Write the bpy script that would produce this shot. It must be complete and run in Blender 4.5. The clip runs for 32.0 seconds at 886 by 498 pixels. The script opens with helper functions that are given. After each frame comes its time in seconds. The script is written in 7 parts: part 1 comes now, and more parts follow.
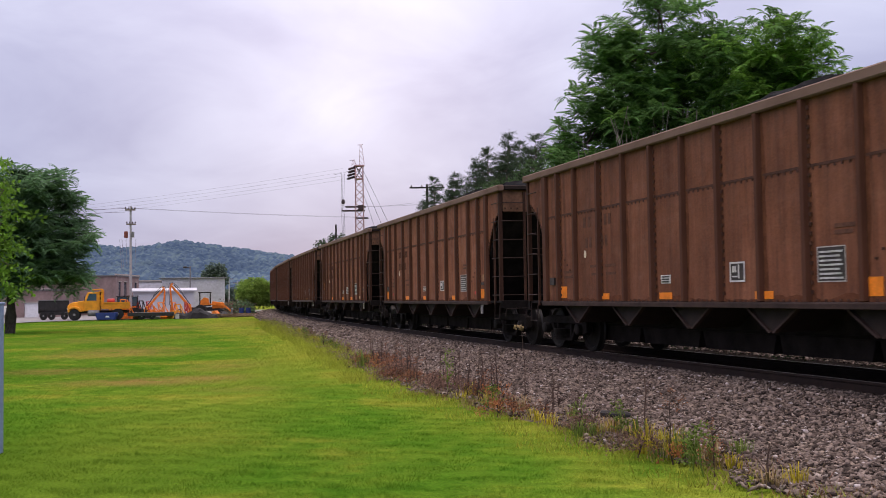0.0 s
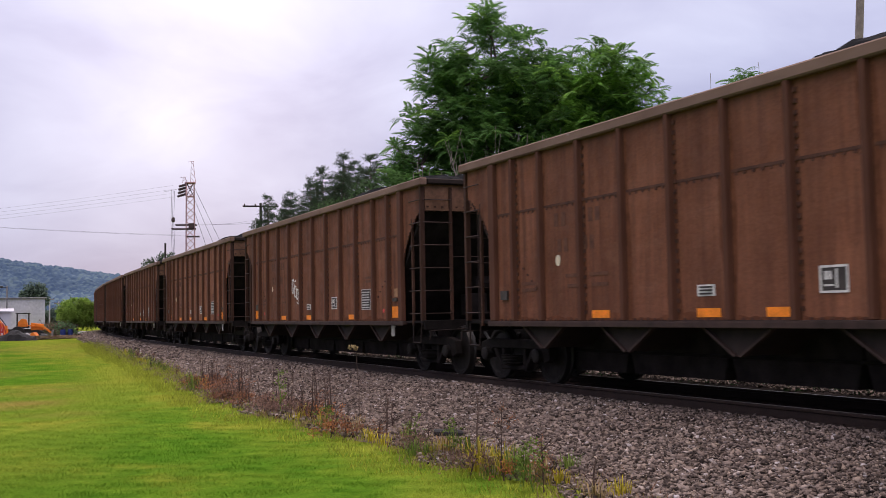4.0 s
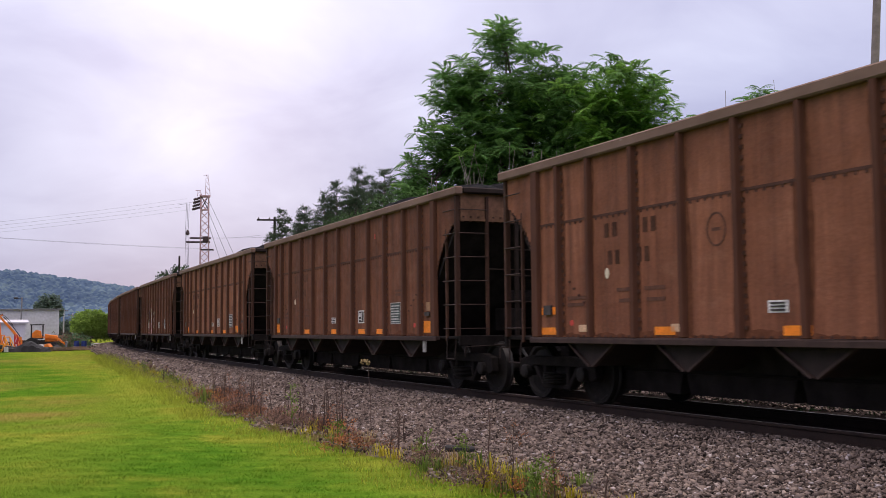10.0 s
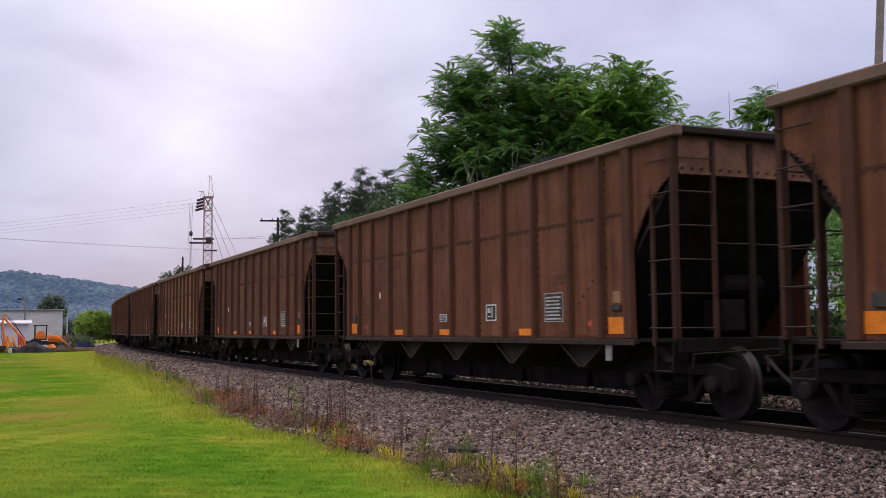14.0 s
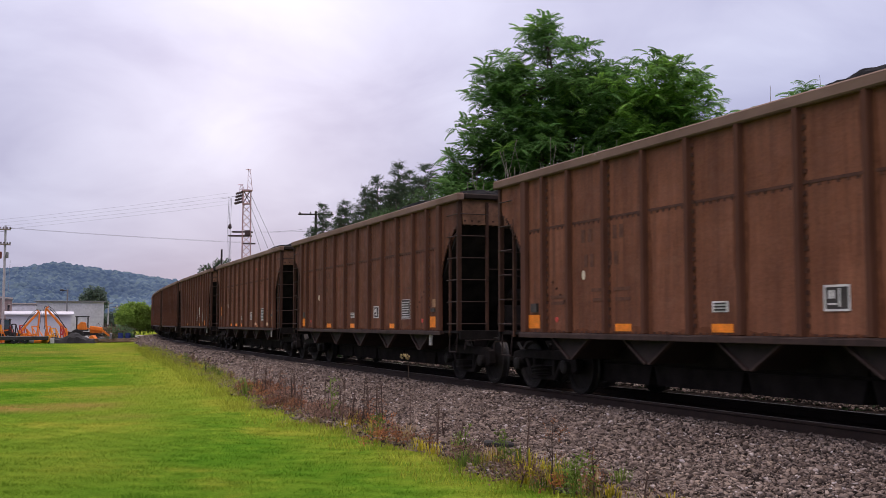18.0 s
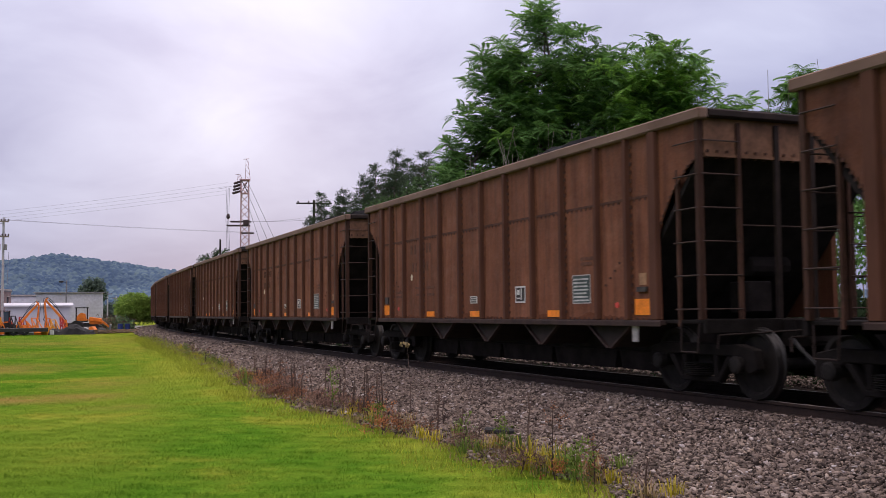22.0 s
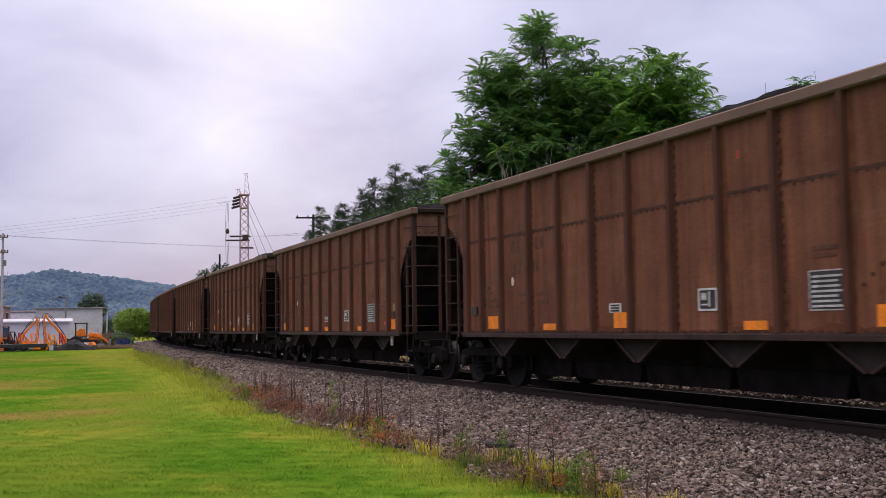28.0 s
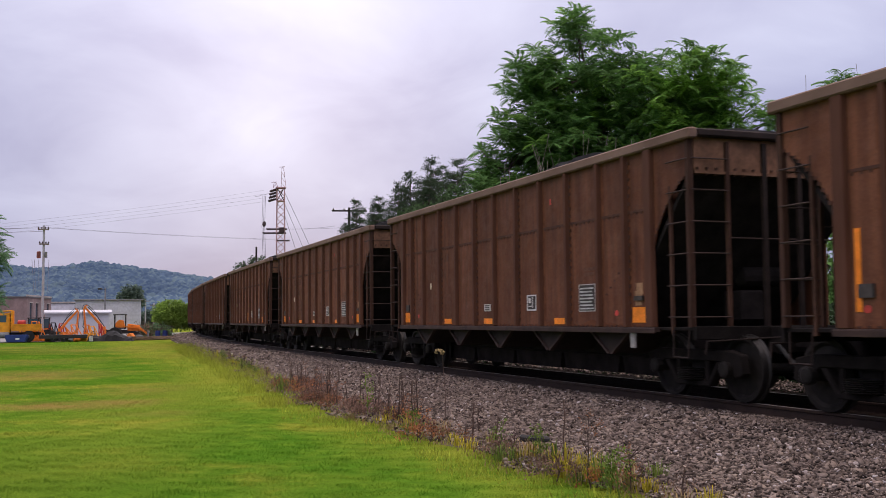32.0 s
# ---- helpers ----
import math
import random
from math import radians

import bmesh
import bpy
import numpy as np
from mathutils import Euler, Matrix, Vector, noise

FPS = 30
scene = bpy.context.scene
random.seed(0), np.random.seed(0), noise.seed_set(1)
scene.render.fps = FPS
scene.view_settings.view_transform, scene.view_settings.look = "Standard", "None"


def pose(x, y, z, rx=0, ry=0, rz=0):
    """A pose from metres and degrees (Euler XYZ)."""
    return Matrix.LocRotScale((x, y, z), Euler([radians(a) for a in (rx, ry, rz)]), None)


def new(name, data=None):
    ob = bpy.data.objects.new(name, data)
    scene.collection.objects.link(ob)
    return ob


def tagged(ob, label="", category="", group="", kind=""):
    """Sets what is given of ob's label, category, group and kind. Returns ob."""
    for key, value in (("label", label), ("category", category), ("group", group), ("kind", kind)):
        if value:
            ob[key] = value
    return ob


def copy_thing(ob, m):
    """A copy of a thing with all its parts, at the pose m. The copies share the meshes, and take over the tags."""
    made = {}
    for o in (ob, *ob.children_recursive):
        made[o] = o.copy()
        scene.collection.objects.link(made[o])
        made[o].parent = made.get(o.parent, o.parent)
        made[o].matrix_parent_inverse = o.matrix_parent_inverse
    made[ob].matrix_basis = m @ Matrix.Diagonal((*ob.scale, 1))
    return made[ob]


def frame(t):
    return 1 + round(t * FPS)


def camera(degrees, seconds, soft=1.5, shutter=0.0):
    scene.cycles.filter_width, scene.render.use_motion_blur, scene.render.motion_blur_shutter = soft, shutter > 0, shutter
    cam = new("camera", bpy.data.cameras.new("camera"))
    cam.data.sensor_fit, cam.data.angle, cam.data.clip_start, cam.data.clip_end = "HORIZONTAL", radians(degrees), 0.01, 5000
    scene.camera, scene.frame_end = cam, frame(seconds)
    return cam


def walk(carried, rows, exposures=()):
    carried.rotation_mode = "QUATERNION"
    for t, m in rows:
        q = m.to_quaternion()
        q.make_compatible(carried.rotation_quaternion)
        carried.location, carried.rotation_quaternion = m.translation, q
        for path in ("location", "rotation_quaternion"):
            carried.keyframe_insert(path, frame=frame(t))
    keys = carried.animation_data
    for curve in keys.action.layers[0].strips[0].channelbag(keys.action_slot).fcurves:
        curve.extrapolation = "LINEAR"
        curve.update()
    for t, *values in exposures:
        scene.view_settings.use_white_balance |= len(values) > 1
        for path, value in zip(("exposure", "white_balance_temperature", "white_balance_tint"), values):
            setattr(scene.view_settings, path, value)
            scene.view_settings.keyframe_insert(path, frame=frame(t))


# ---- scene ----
# ---- camera ----
EYE = (0.0, 0.0, 1.6)
LENS = 45.78
cam = camera(LENS, 32.0, soft=0.5, shutter=0.12)
# seconds, yaw, pitch, roll: held by hand, turned on the spot
PATH = [
    (0, -1.78, 2.55, -0.83),
    (0.5, -5.78, 3.30, -0.21),
    (1, -9.93, 3.12, -0.71),
    (1.5, -10.81, 3.56, -1.05),
    (2, -10.78, 4.15, -0.94),
    (2.5, -10.53, 4.38, -0.73),
    (3, -10.69, 3.91, -0.97),
    (3.5, -10.66, 3.39, -0.98),
    (5.5, -11.51, 4.12, -1.19),
    (6, -10.88, 4.16, -1.17),
    (6.5, -10.92, 3.74, -1.05),
    (7, -10.46, 3.37, -0.86),
    (7.5, -10.25, 3.65, -0.51),
    (8, -10.37, 3.08, -0.79),
    (8.5, -10.43, 3.49, -0.69),
    (9, -10.37, 3.93, -0.69),
    (9.5, -10.25, 4.37, -0.57),
    (10, -10.10, 4.33, -0.47),
    (10.5, -9.87, 4.07, -0.90),
    (11, -9.61, 4.24, -0.63),
    (11.5, -9.75, 3.96, -0.85),
    (12, -9.74, 4.15, -0.66),
    (12.5, -9.84, 4.36, -0.49),
    (13, -9.69, 4.64, -0.50),
    (13.5, -9.82, 4.46, -0.71),
    (14, -9.93, 4.38, -0.44),
    (14.5, -9.79, 4.03, -0.24),
    (16.5, -8.61, 3.44, -0.58),
    (17, -8.66, 3.66, -0.23),
    (17.5, -7.86, 3.86, -0.59),
    (18, -7.90, 4.07, 0.03),
    (18.5, -7.70, 4.32, 0.39),
    (19, -7.86, 4.50, 0.19),
    (19.5, -7.72, 4.41, 0.39),
    (20, -7.68, 4.34, -0.04),
    (20.5, -7.81, 3.80, 0.10),
    (21, -7.86, 3.80, -0.09),
    (21.5, -7.99, 3.47, -0.37),
    (22, -7.97, 3.40, -0.53),
    (22.5, -8.05, 3.45, -0.52),
    (23, -8.05, 3.58, -0.55),
    (23.5, -7.86, 3.98, -0.54),
    (24, -8.05, 3.92, -0.53),
    (24.5, -8.06, 4.05, -0.56),
    (25, -7.88, 3.91, -0.69),
    (25.5, -7.88, 3.90, -1.06),
    (27.5, -7.79, 3.92, -0.55),
    (28, -8.01, 4.15, -0.81),
    (28.5, -7.72, 4.08, -0.75),
    (29, -7.77, 3.96, -0.74),
    (29.5, -7.46, 4.28, -0.72),
    (30, -6.91, 3.89, -0.87),
    (30.5, -6.77, 3.91, -0.67),
    (31, -6.13, 3.68, -0.55),
    (31.5, -6.13, 3.72, -0.56),
    (32, -6.07, 3.81, -0.47),
]


def eye_pose(yaw, pitch, roll):
    return pose(*EYE, 0, 0, yaw) @ pose(0, 0, 0, 90 + pitch) @ pose(0, 0, 0, 0, 0, roll)


walk(cam, [(t, eye_pose(yaw, pitch, roll)) for t, yaw, pitch, roll in PATH],
     [(0.0, 0.05), (1.0, 0.02), (2.0, 0.08), (6.0, 0.1), (9.0, 0.1), (12.0, 0.05), (14.0, 0.0), (17.0, 0.0), (32.0, 0.0)])

# ---- light: a bright overcast sky with the sun low behind the cloud ----
SUN_AZ, SUN_EL = radians(2.0), radians(15)  # azimuth from +y, to the right negative as yaw
SKY = 1.0
scene.view_settings.exposure = 0.0


def sun_dir():
    return Vector((-math.sin(SUN_AZ) * math.cos(SUN_EL), math.cos(SUN_AZ) * math.cos(SUN_EL), math.sin(SUN_EL)))


def make_world():
    w = bpy.data.worlds.new("overcast_sky")
    scene.world = w
    w.use_nodes = True
    n, l = w.node_tree.nodes, w.node_tree.links
    n.clear()
    out, bg = n.new("ShaderNodeOutputWorld"), n.new("ShaderNodeBackground")
    tc = n.new("ShaderNodeTexCoord")
    sep = n.new("ShaderNodeSeparateXYZ")
    l.new(tc.outputs["Generated"], sep.inputs[0])

    def m(op, a, b=None, clamp=False):
        k = n.new("ShaderNodeMath")
        k.operation, k.use_clamp = op, clamp
        for i, v in ((0, a), (1, b)):
            if v is None:
                continue
            if isinstance(v, (int, float)):
                k.inputs[i].default_value = v
            else:
                l.new(v, k.inputs[i])
        return k.outputs[0]

    # cloud sheet: directions flattened onto a plane overhead
    up = m("ADD", m("MAXIMUM", sep.outputs[2], 0.0), 0.30)
    comb = n.new("ShaderNodeCombineXYZ")
    l.new(m("DIVIDE", sep.outputs[0], up), comb.inputs[0])
    l.new(m("DIVIDE", sep.outputs[1], up), comb.inputs[1])
    noise1 = n.new("ShaderNodeTexNoise")
    noise1.inputs["Scale"].default_value, noise1.inputs["Detail"].default_value = 1.0, 5.0
    noise1.inputs["Roughness"].default_value, noise1.inputs["Distortion"].default_value = 0.5, 0.4
    mp = n.new("ShaderNodeMapping")
    mp.inputs["Location"].default_value = (2.3, 0.6, 0.0)
    l.new(comb.outputs[0], mp.inputs[0])
    l.new(mp.outputs[0], noise1.inputs["Vector"])
    # glow round the hidden sun
    d = n.new("ShaderNodeVectorMath")
    d.operation = "DOT_PRODUCT"
    nrm = n.new("ShaderNodeVectorMath")
    nrm.operation = "NORMALIZE"
    l.new(tc.outputs["Generated"], nrm.inputs[0])
    l.new(nrm.outputs[0], d.inputs[0])
    d.inputs[1].default_value = sun_dir()
    glow = m("POWER", m("MAXIMUM", d.outputs["Value"], 0.0), 42.0)
    cloud = n.new("ShaderNodeValToRGB")
    cloud.color_ramp.elements[0].position, cloud.color_ramp.elements[1].position = 0.40, 0.78
    cloud.color_ramp.elements[0].color = (0.437, 0.440, 0.647, 1)
    cloud.color_ramp.elements[1].color = (0.69, 0.703, 0.897, 1)
    noise2 = n.new("ShaderNodeTexNoise")
    noise2.inputs["Scale"].default_value, noise2.inputs["Detail"].default_value = 2.6, 5.0
    noise2.inputs["Roughness"].default_value, noise2.inputs["Distortion"].default_value = 0.55, 0.6
    l.new(mp.outputs[0], noise2.inputs["Vector"])
    fine = m("MULTIPLY", m("SUBTRACT", noise2.outputs["Fac"], 0.5), 0.5)
    l.new(m("ADD", m("ADD", noise1.outputs["Fac"], fine), m("MULTIPLY", glow, 0.12)), cloud.inputs[0])
    sky = n.new("ShaderNodeTexSky")
    sky.sky_type, sky.sun_disc = "NISHITA", False
    sky.sun_elevation, sky.sun_rotation = SUN_EL, -SUN_AZ
    mixs = n.new("ShaderNodeMix")
    mixs.data_type = "RGBA"
    mixs.inputs[0].default_value = 0.006
    l.new(cloud.outputs[0], mixs.inputs[6])
    l.new(sky.outputs[0], mixs.inputs[7])
    # an overcast sky is up to three times as bright overhead as at the horizon
    height = m("MAXIMUM", sep.outputs[2], 0.0)
    grow = m("ADD", m("ADD", 0.63, m("MULTIPLY", height, 0.9)), m("ADD", m("MULTIPLY", m("POWER", height, 2.0), 2.2), m("MULTIPLY", m("POWER", height, 4.0), 2.6)))
    tot = m("MULTIPLY", m("ADD", grow, m("MULTIPLY", glow, 0.24)), SKY)
    # the cloud turns from lavender near the horizon to a warmer white overhead
    warm = n.new("ShaderNodeMix")
    warm.data_type, warm.blend_type = "RGBA", "MULTIPLY"
    l.new(m("POWER", m("MAXIMUM", sep.outputs[2], 0.0), 2.2, True), warm.inputs[0])
    l.new(mixs.outputs[2], warm.inputs[6])
    warm.inputs[7].default_value = (1.17, 0.95, 0.60, 1)
    # a bluer veil low over the hills, bluest away from the sun
    tint = n.new("ShaderNodeMix")
    tint.data_type = "RGBA"
    l.new(m("POWER", m("MAXIMUM", d.outputs["Value"], 0.0), 12.0, True), tint.inputs[0])
    tint.inputs[6].default_value = (0.89, 0.94, 1.16, 1)
    tint.inputs[7].default_value = (0.99, 0.975, 1.05, 1)
    veil = n.new("ShaderNodeMix")
    veil.data_type, veil.blend_type = "RGBA", "MULTIPLY"
    l.new(m("SUBTRACT", 1.0, m("MULTIPLY", height, 3.2), True), veil.inputs[0])
    l.new(warm.outputs[2], veil.inputs[6])
    l.new(tint.outputs[2], veil.inputs[7])
    l.new(veil.outputs[2], bg.inputs[0])
    l.new(tot, bg.inputs[1])
    l.new(bg.outputs[0], out.inputs[0])


make_world()
sun = new("sun", bpy.data.lights.new("sun", "SUN"))
sun.data.energy, sun.data.angle, sun.data.color = 0.6, radians(25), (1.0, 0.95, 0.88)
sun.matrix_world = Matrix.Translation((0, 0, 40)) @ (-sun_dir()).to_track_quat("-Z", "Y").to_matrix().to_4x4()

# ---- materials ----
MATS = {}


def material(name, rough=0.8, metal=0.0, spec=0.3):
    mt = bpy.data.materials.new(name)
    mt.use_nodes = True
    n, l = mt.node_tree.nodes, mt.node_tree.links
    b = n["Principled BSDF"]
    b.inputs["Roughness"].default_value, b.inputs["Metallic"].default_value = rough, metal
    b.inputs["Specular IOR Level"].default_value = spec
    MATS[name] = mt
    return mt, n, l, b


def noise_node(n, l, scale, detail=4.0, coords="Object", stretch=(1, 1, 1), rough=0.55):
    tc, mp, no = n.new("ShaderNodeTexCoord"), n.new("ShaderNodeMapping"), n.new("ShaderNodeTexNoise")
    mp.inputs["Scale"].default_value = stretch
    no.inputs["Scale"].default_value, no.inputs["Detail"].default_value, no.inputs["Roughness"].default_value = scale, detail, rough
    if coords == "World":
        geo = n.new("ShaderNodeNewGeometry")
        l.new(geo.outputs["Position"], mp.inputs[0])
    else:
        l.new(tc.outputs[coords], mp.inputs[0])
    l.new(mp.outputs[0], no.inputs["Vector"])
    return no.outputs["Fac"]


def ramp(n, l, fac, stops):
    r = n.new("ShaderNodeValToRGB")
    e = r.color_ramp.elements
    while len(e) < len(stops):
        e.new(0.5)
    for k, (p, c) in zip(e, stops):
        k.position, k.color = p, (*c, 1)
    l.new(fac, r.inputs[0])
    return r.outputs[0]


def mix(n, l, a, b, fac=0.5, kind="MIX"):
    k = n.new("ShaderNodeMix")
    k.data_type, k.blend_type = "RGBA", kind
    for i, v in ((0, fac), (6, a), (7, b)):
        if isinstance(v, (int, float)):
            k.inputs[i].default_value = v
        elif isinstance(v, tuple):
            k.inputs[i].default_value = (*v, 1)
        else:
            l.new(v, k.inputs[i])
    return k.outputs[2]


def bump(n, l, b, fac, strength=0.3, dist=0.01):
    k = n.new("ShaderNodeBump")
    k.inputs["Strength"].default_value, k.inputs["Distance"].default_value = strength, dist
    l.new(fac, k.inputs["Height"])
    l.new(k.outputs[0], b.inputs["Normal"])


def simple(name, c, rough=0.7, metal=0.0, vary=0.25, scale=6.0, coords="Object", rnd=0.0, island=0.0, bumps=0.0, spec=0.3, fine=40.0):
    """A worn, slightly uneven surface round the colour c."""
    mt, n, l, b = material(name, rough, metal, spec)
    lo, hi = tuple(v * (1 - vary) for v in c), tuple(min(1, v * (1 + vary)) for v in c)
    col = ramp(n, l, noise_node(n, l, scale, 5.0, coords), [(0.3, lo), (0.7, hi)])
    col = mix(n, l, col, ramp(n, l, noise_node(n, l, fine, 3.0, coords), [(0.3, (0.75,) * 3), (0.7, (1.2,) * 3)]), 0.6, "MULTIPLY")
    if rnd or island:
        src = n.new("ShaderNodeObjectInfo").outputs["Random"] if rnd else n.new("ShaderNodeNewGeometry").outputs["Random Per Island"]
        a = rnd or island
        col = mix(n, l, col, ramp(n, l, src, [(0.0, (1 - a,) * 3), (1.0, (1 + a,) * 3)]), 1.0, "MULTIPLY")
    l.new(col, b.inputs["Base Color"])
    if bumps:
        bump(n, l, b, noise_node(n, l, fine, 4.0, coords), bumps, 0.01)
    return mt


# worn and dry spots of the lawn: x, y, half sizes, strength
DRY_SPOTS = ((-5.4, 21.3, 1.5, 1.1, 1.0), (-8.4, 25.1, 1.2, 1.2, 0.8), (-4.2, 22.0, 0.9, 0.9, 0.6), (-9.1, 33.5, 2.2, 3.0, 0.75), (-3.1, 19.2, 0.7, 0.6, 0.4), (-4.6, 26.0, 1.0, 2.0, 0.45), (-12.5, 44.0, 3.0, 3.5, 0.5), (-14.0, 62.0, 4.0, 6.0, 0.5), (-9.0, 72.0, 4.0, 8.0, 0.45), (-20.0, 70.0, 4.0, 6.0, 0.4), (-6.0, 52.0, 2.5, 5.0, 0.4))


def lawn_colour(n, l, k):
    """Mown grass: greens in broad patches, dry spots, and a yellower strip towards the track."""
    def c(r, g, b):
        return (r * k, g * k, b * k)
    g = ramp(n, l, noise_node(n, l, 0.26, 6.0, "World", rough=0.65), [(0.38, c(0.295, 0.345, 0.042)), (0.45, c(0.190, 0.320, 0.030)), (0.54, c(0.112, 0.262, 0.020)), (0.63, c(0.178, 0.325, 0.028))])
    g = mix(n, l, g, ramp(n, l, noise_node(n, l, 2.6, 6.0, "World", rough=0.65), [(0.3, (0.66, 0.74, 0.66)), (0.7, (1.22, 1.16, 1.2))]), 0.9, "MULTIPLY")
    g = mix(n, l, g, ramp(n, l, noise_node(n, l, 7.5, 5.0, "World", rough=0.6), [(0.34, (0.66, 0.76, 0.66)), (0.5, (1.0, 1.0, 1.0)), (0.68, (1.25, 1.16, 1.2))]), 0.8, "MULTIPLY")
    geo = n.new("ShaderNodeNewGeometry").outputs["Position"]

    def near(at, size):
        v = n.new("ShaderNodeVectorMath")
        v.operation = "SUBTRACT"
        l.new(geo, v.inputs[0])
        v.inputs[1].default_value = (*at, 0)
        w = n.new("ShaderNodeVectorMath")
        w.operation = "DIVIDE"
        l.new(v.outputs[0], w.inputs[0])
        w.inputs[1].default_value = (*size, 100)
        q = n.new("ShaderNodeVectorMath")
        q.operation = "LENGTH"
        l.new(w.outputs[0], q.inputs[0])
        return ramp(n, l, q.outputs["Value"], [(0.0, (1, 1, 1)), (1.0, (0, 0, 0))])

    # a lush patch close by
    lush = near((-5.2, 10.0), (6.8, 7.5))
    g = mix(n, l, g, c(0.072, 0.185, 0.012), mix(n, l, (0, 0, 0), lush, 0.95))
    # the grass thins and yellows towards the gravel
    v = n.new("ShaderNodeVectorMath")
    v.operation = "SUBTRACT"
    l.new(geo, v.inputs[0])
    v.inputs[1].default_value = (7.9226 - 0.9665 * 4.6, 8.5742 - 0.2566 * 4.6, 0)
    q = n.new("ShaderNodeVectorMath")
    q.operation = "DOT_PRODUCT"
    l.new(v.outputs[0], q.inputs[0])
    q.inputs[1].default_value = (-0.9665 / 4.0, -0.2566 / 4.0, 0)
    rim = ramp(n, l, q.outputs["Value"], [(0.06, (1, 1, 1)), (0.48, (0, 0, 0))])
    g = mix(n, l, g, c(0.43, 0.44, 0.058), mix(n, l, (0, 0, 0), mix(n, l, rim, ramp(n, l, noise_node(n, l, 1.5, 5.0, "World"), [(0.35, (0.1,) * 3), (0.62, (1, 1, 1))]), 1.0, "MULTIPLY"), 0.75))
    # worn wheel track running down the lawn
    strip = near((-3.2, 30.0), (2.4, 32.0))
    g = mix(n, l, g, c(0.38, 0.40, 0.055), mix(n, l, (0, 0, 0), strip, 0.5))
    wear = ramp(n, l, noise_node(n, l, 1.1, 6.0, "World", rough=0.7), [(0.30, (0, 0, 0)), (0.52, (1, 1, 1))])
    for x, y, rx, ry, a in DRY_SPOTS:
        spot = mix(n, l, near((x, y), (rx * 1.5, ry * 1.5)), wear, 1.0, "MULTIPLY")
        g = mix(n, l, g, c(0.40, 0.27, 0.085), mix(n, l, (0, 0, 0), spot, a))
    return g


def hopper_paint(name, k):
    """Brown hopper paint: fading, upright dirt streaks, small spots of rust; k: a factor on its brightness."""
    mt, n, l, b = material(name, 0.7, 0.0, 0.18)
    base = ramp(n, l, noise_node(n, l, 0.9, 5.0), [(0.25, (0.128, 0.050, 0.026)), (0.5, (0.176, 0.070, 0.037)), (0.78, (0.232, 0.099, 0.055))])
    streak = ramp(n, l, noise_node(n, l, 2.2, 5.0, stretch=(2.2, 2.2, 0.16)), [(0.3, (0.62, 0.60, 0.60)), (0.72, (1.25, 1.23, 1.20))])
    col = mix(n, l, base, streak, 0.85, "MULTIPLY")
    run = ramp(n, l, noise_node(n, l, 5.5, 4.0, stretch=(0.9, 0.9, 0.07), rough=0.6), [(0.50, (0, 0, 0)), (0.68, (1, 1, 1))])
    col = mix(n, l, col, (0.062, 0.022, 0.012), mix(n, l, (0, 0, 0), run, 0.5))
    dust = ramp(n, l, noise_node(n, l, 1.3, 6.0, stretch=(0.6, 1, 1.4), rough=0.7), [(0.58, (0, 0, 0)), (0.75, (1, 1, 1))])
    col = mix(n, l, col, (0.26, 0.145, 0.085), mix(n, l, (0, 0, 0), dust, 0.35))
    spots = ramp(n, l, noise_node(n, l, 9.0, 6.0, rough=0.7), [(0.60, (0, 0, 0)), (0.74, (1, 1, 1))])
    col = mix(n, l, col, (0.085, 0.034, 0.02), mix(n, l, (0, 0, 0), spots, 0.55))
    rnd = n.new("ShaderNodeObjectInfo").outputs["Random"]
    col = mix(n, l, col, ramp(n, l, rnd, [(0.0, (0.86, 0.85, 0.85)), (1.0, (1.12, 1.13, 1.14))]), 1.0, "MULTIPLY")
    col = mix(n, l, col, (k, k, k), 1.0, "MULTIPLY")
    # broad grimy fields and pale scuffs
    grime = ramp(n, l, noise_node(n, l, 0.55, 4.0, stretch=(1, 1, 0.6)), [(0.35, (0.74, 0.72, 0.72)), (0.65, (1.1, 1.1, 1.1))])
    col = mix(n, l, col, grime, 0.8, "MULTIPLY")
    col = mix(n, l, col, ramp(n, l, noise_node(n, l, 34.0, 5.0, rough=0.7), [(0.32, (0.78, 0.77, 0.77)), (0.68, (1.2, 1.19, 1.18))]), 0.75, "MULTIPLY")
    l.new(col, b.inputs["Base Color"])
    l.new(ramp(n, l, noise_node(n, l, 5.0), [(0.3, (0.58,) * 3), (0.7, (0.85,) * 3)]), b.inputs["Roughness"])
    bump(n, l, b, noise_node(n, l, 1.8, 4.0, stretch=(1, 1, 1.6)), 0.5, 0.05)


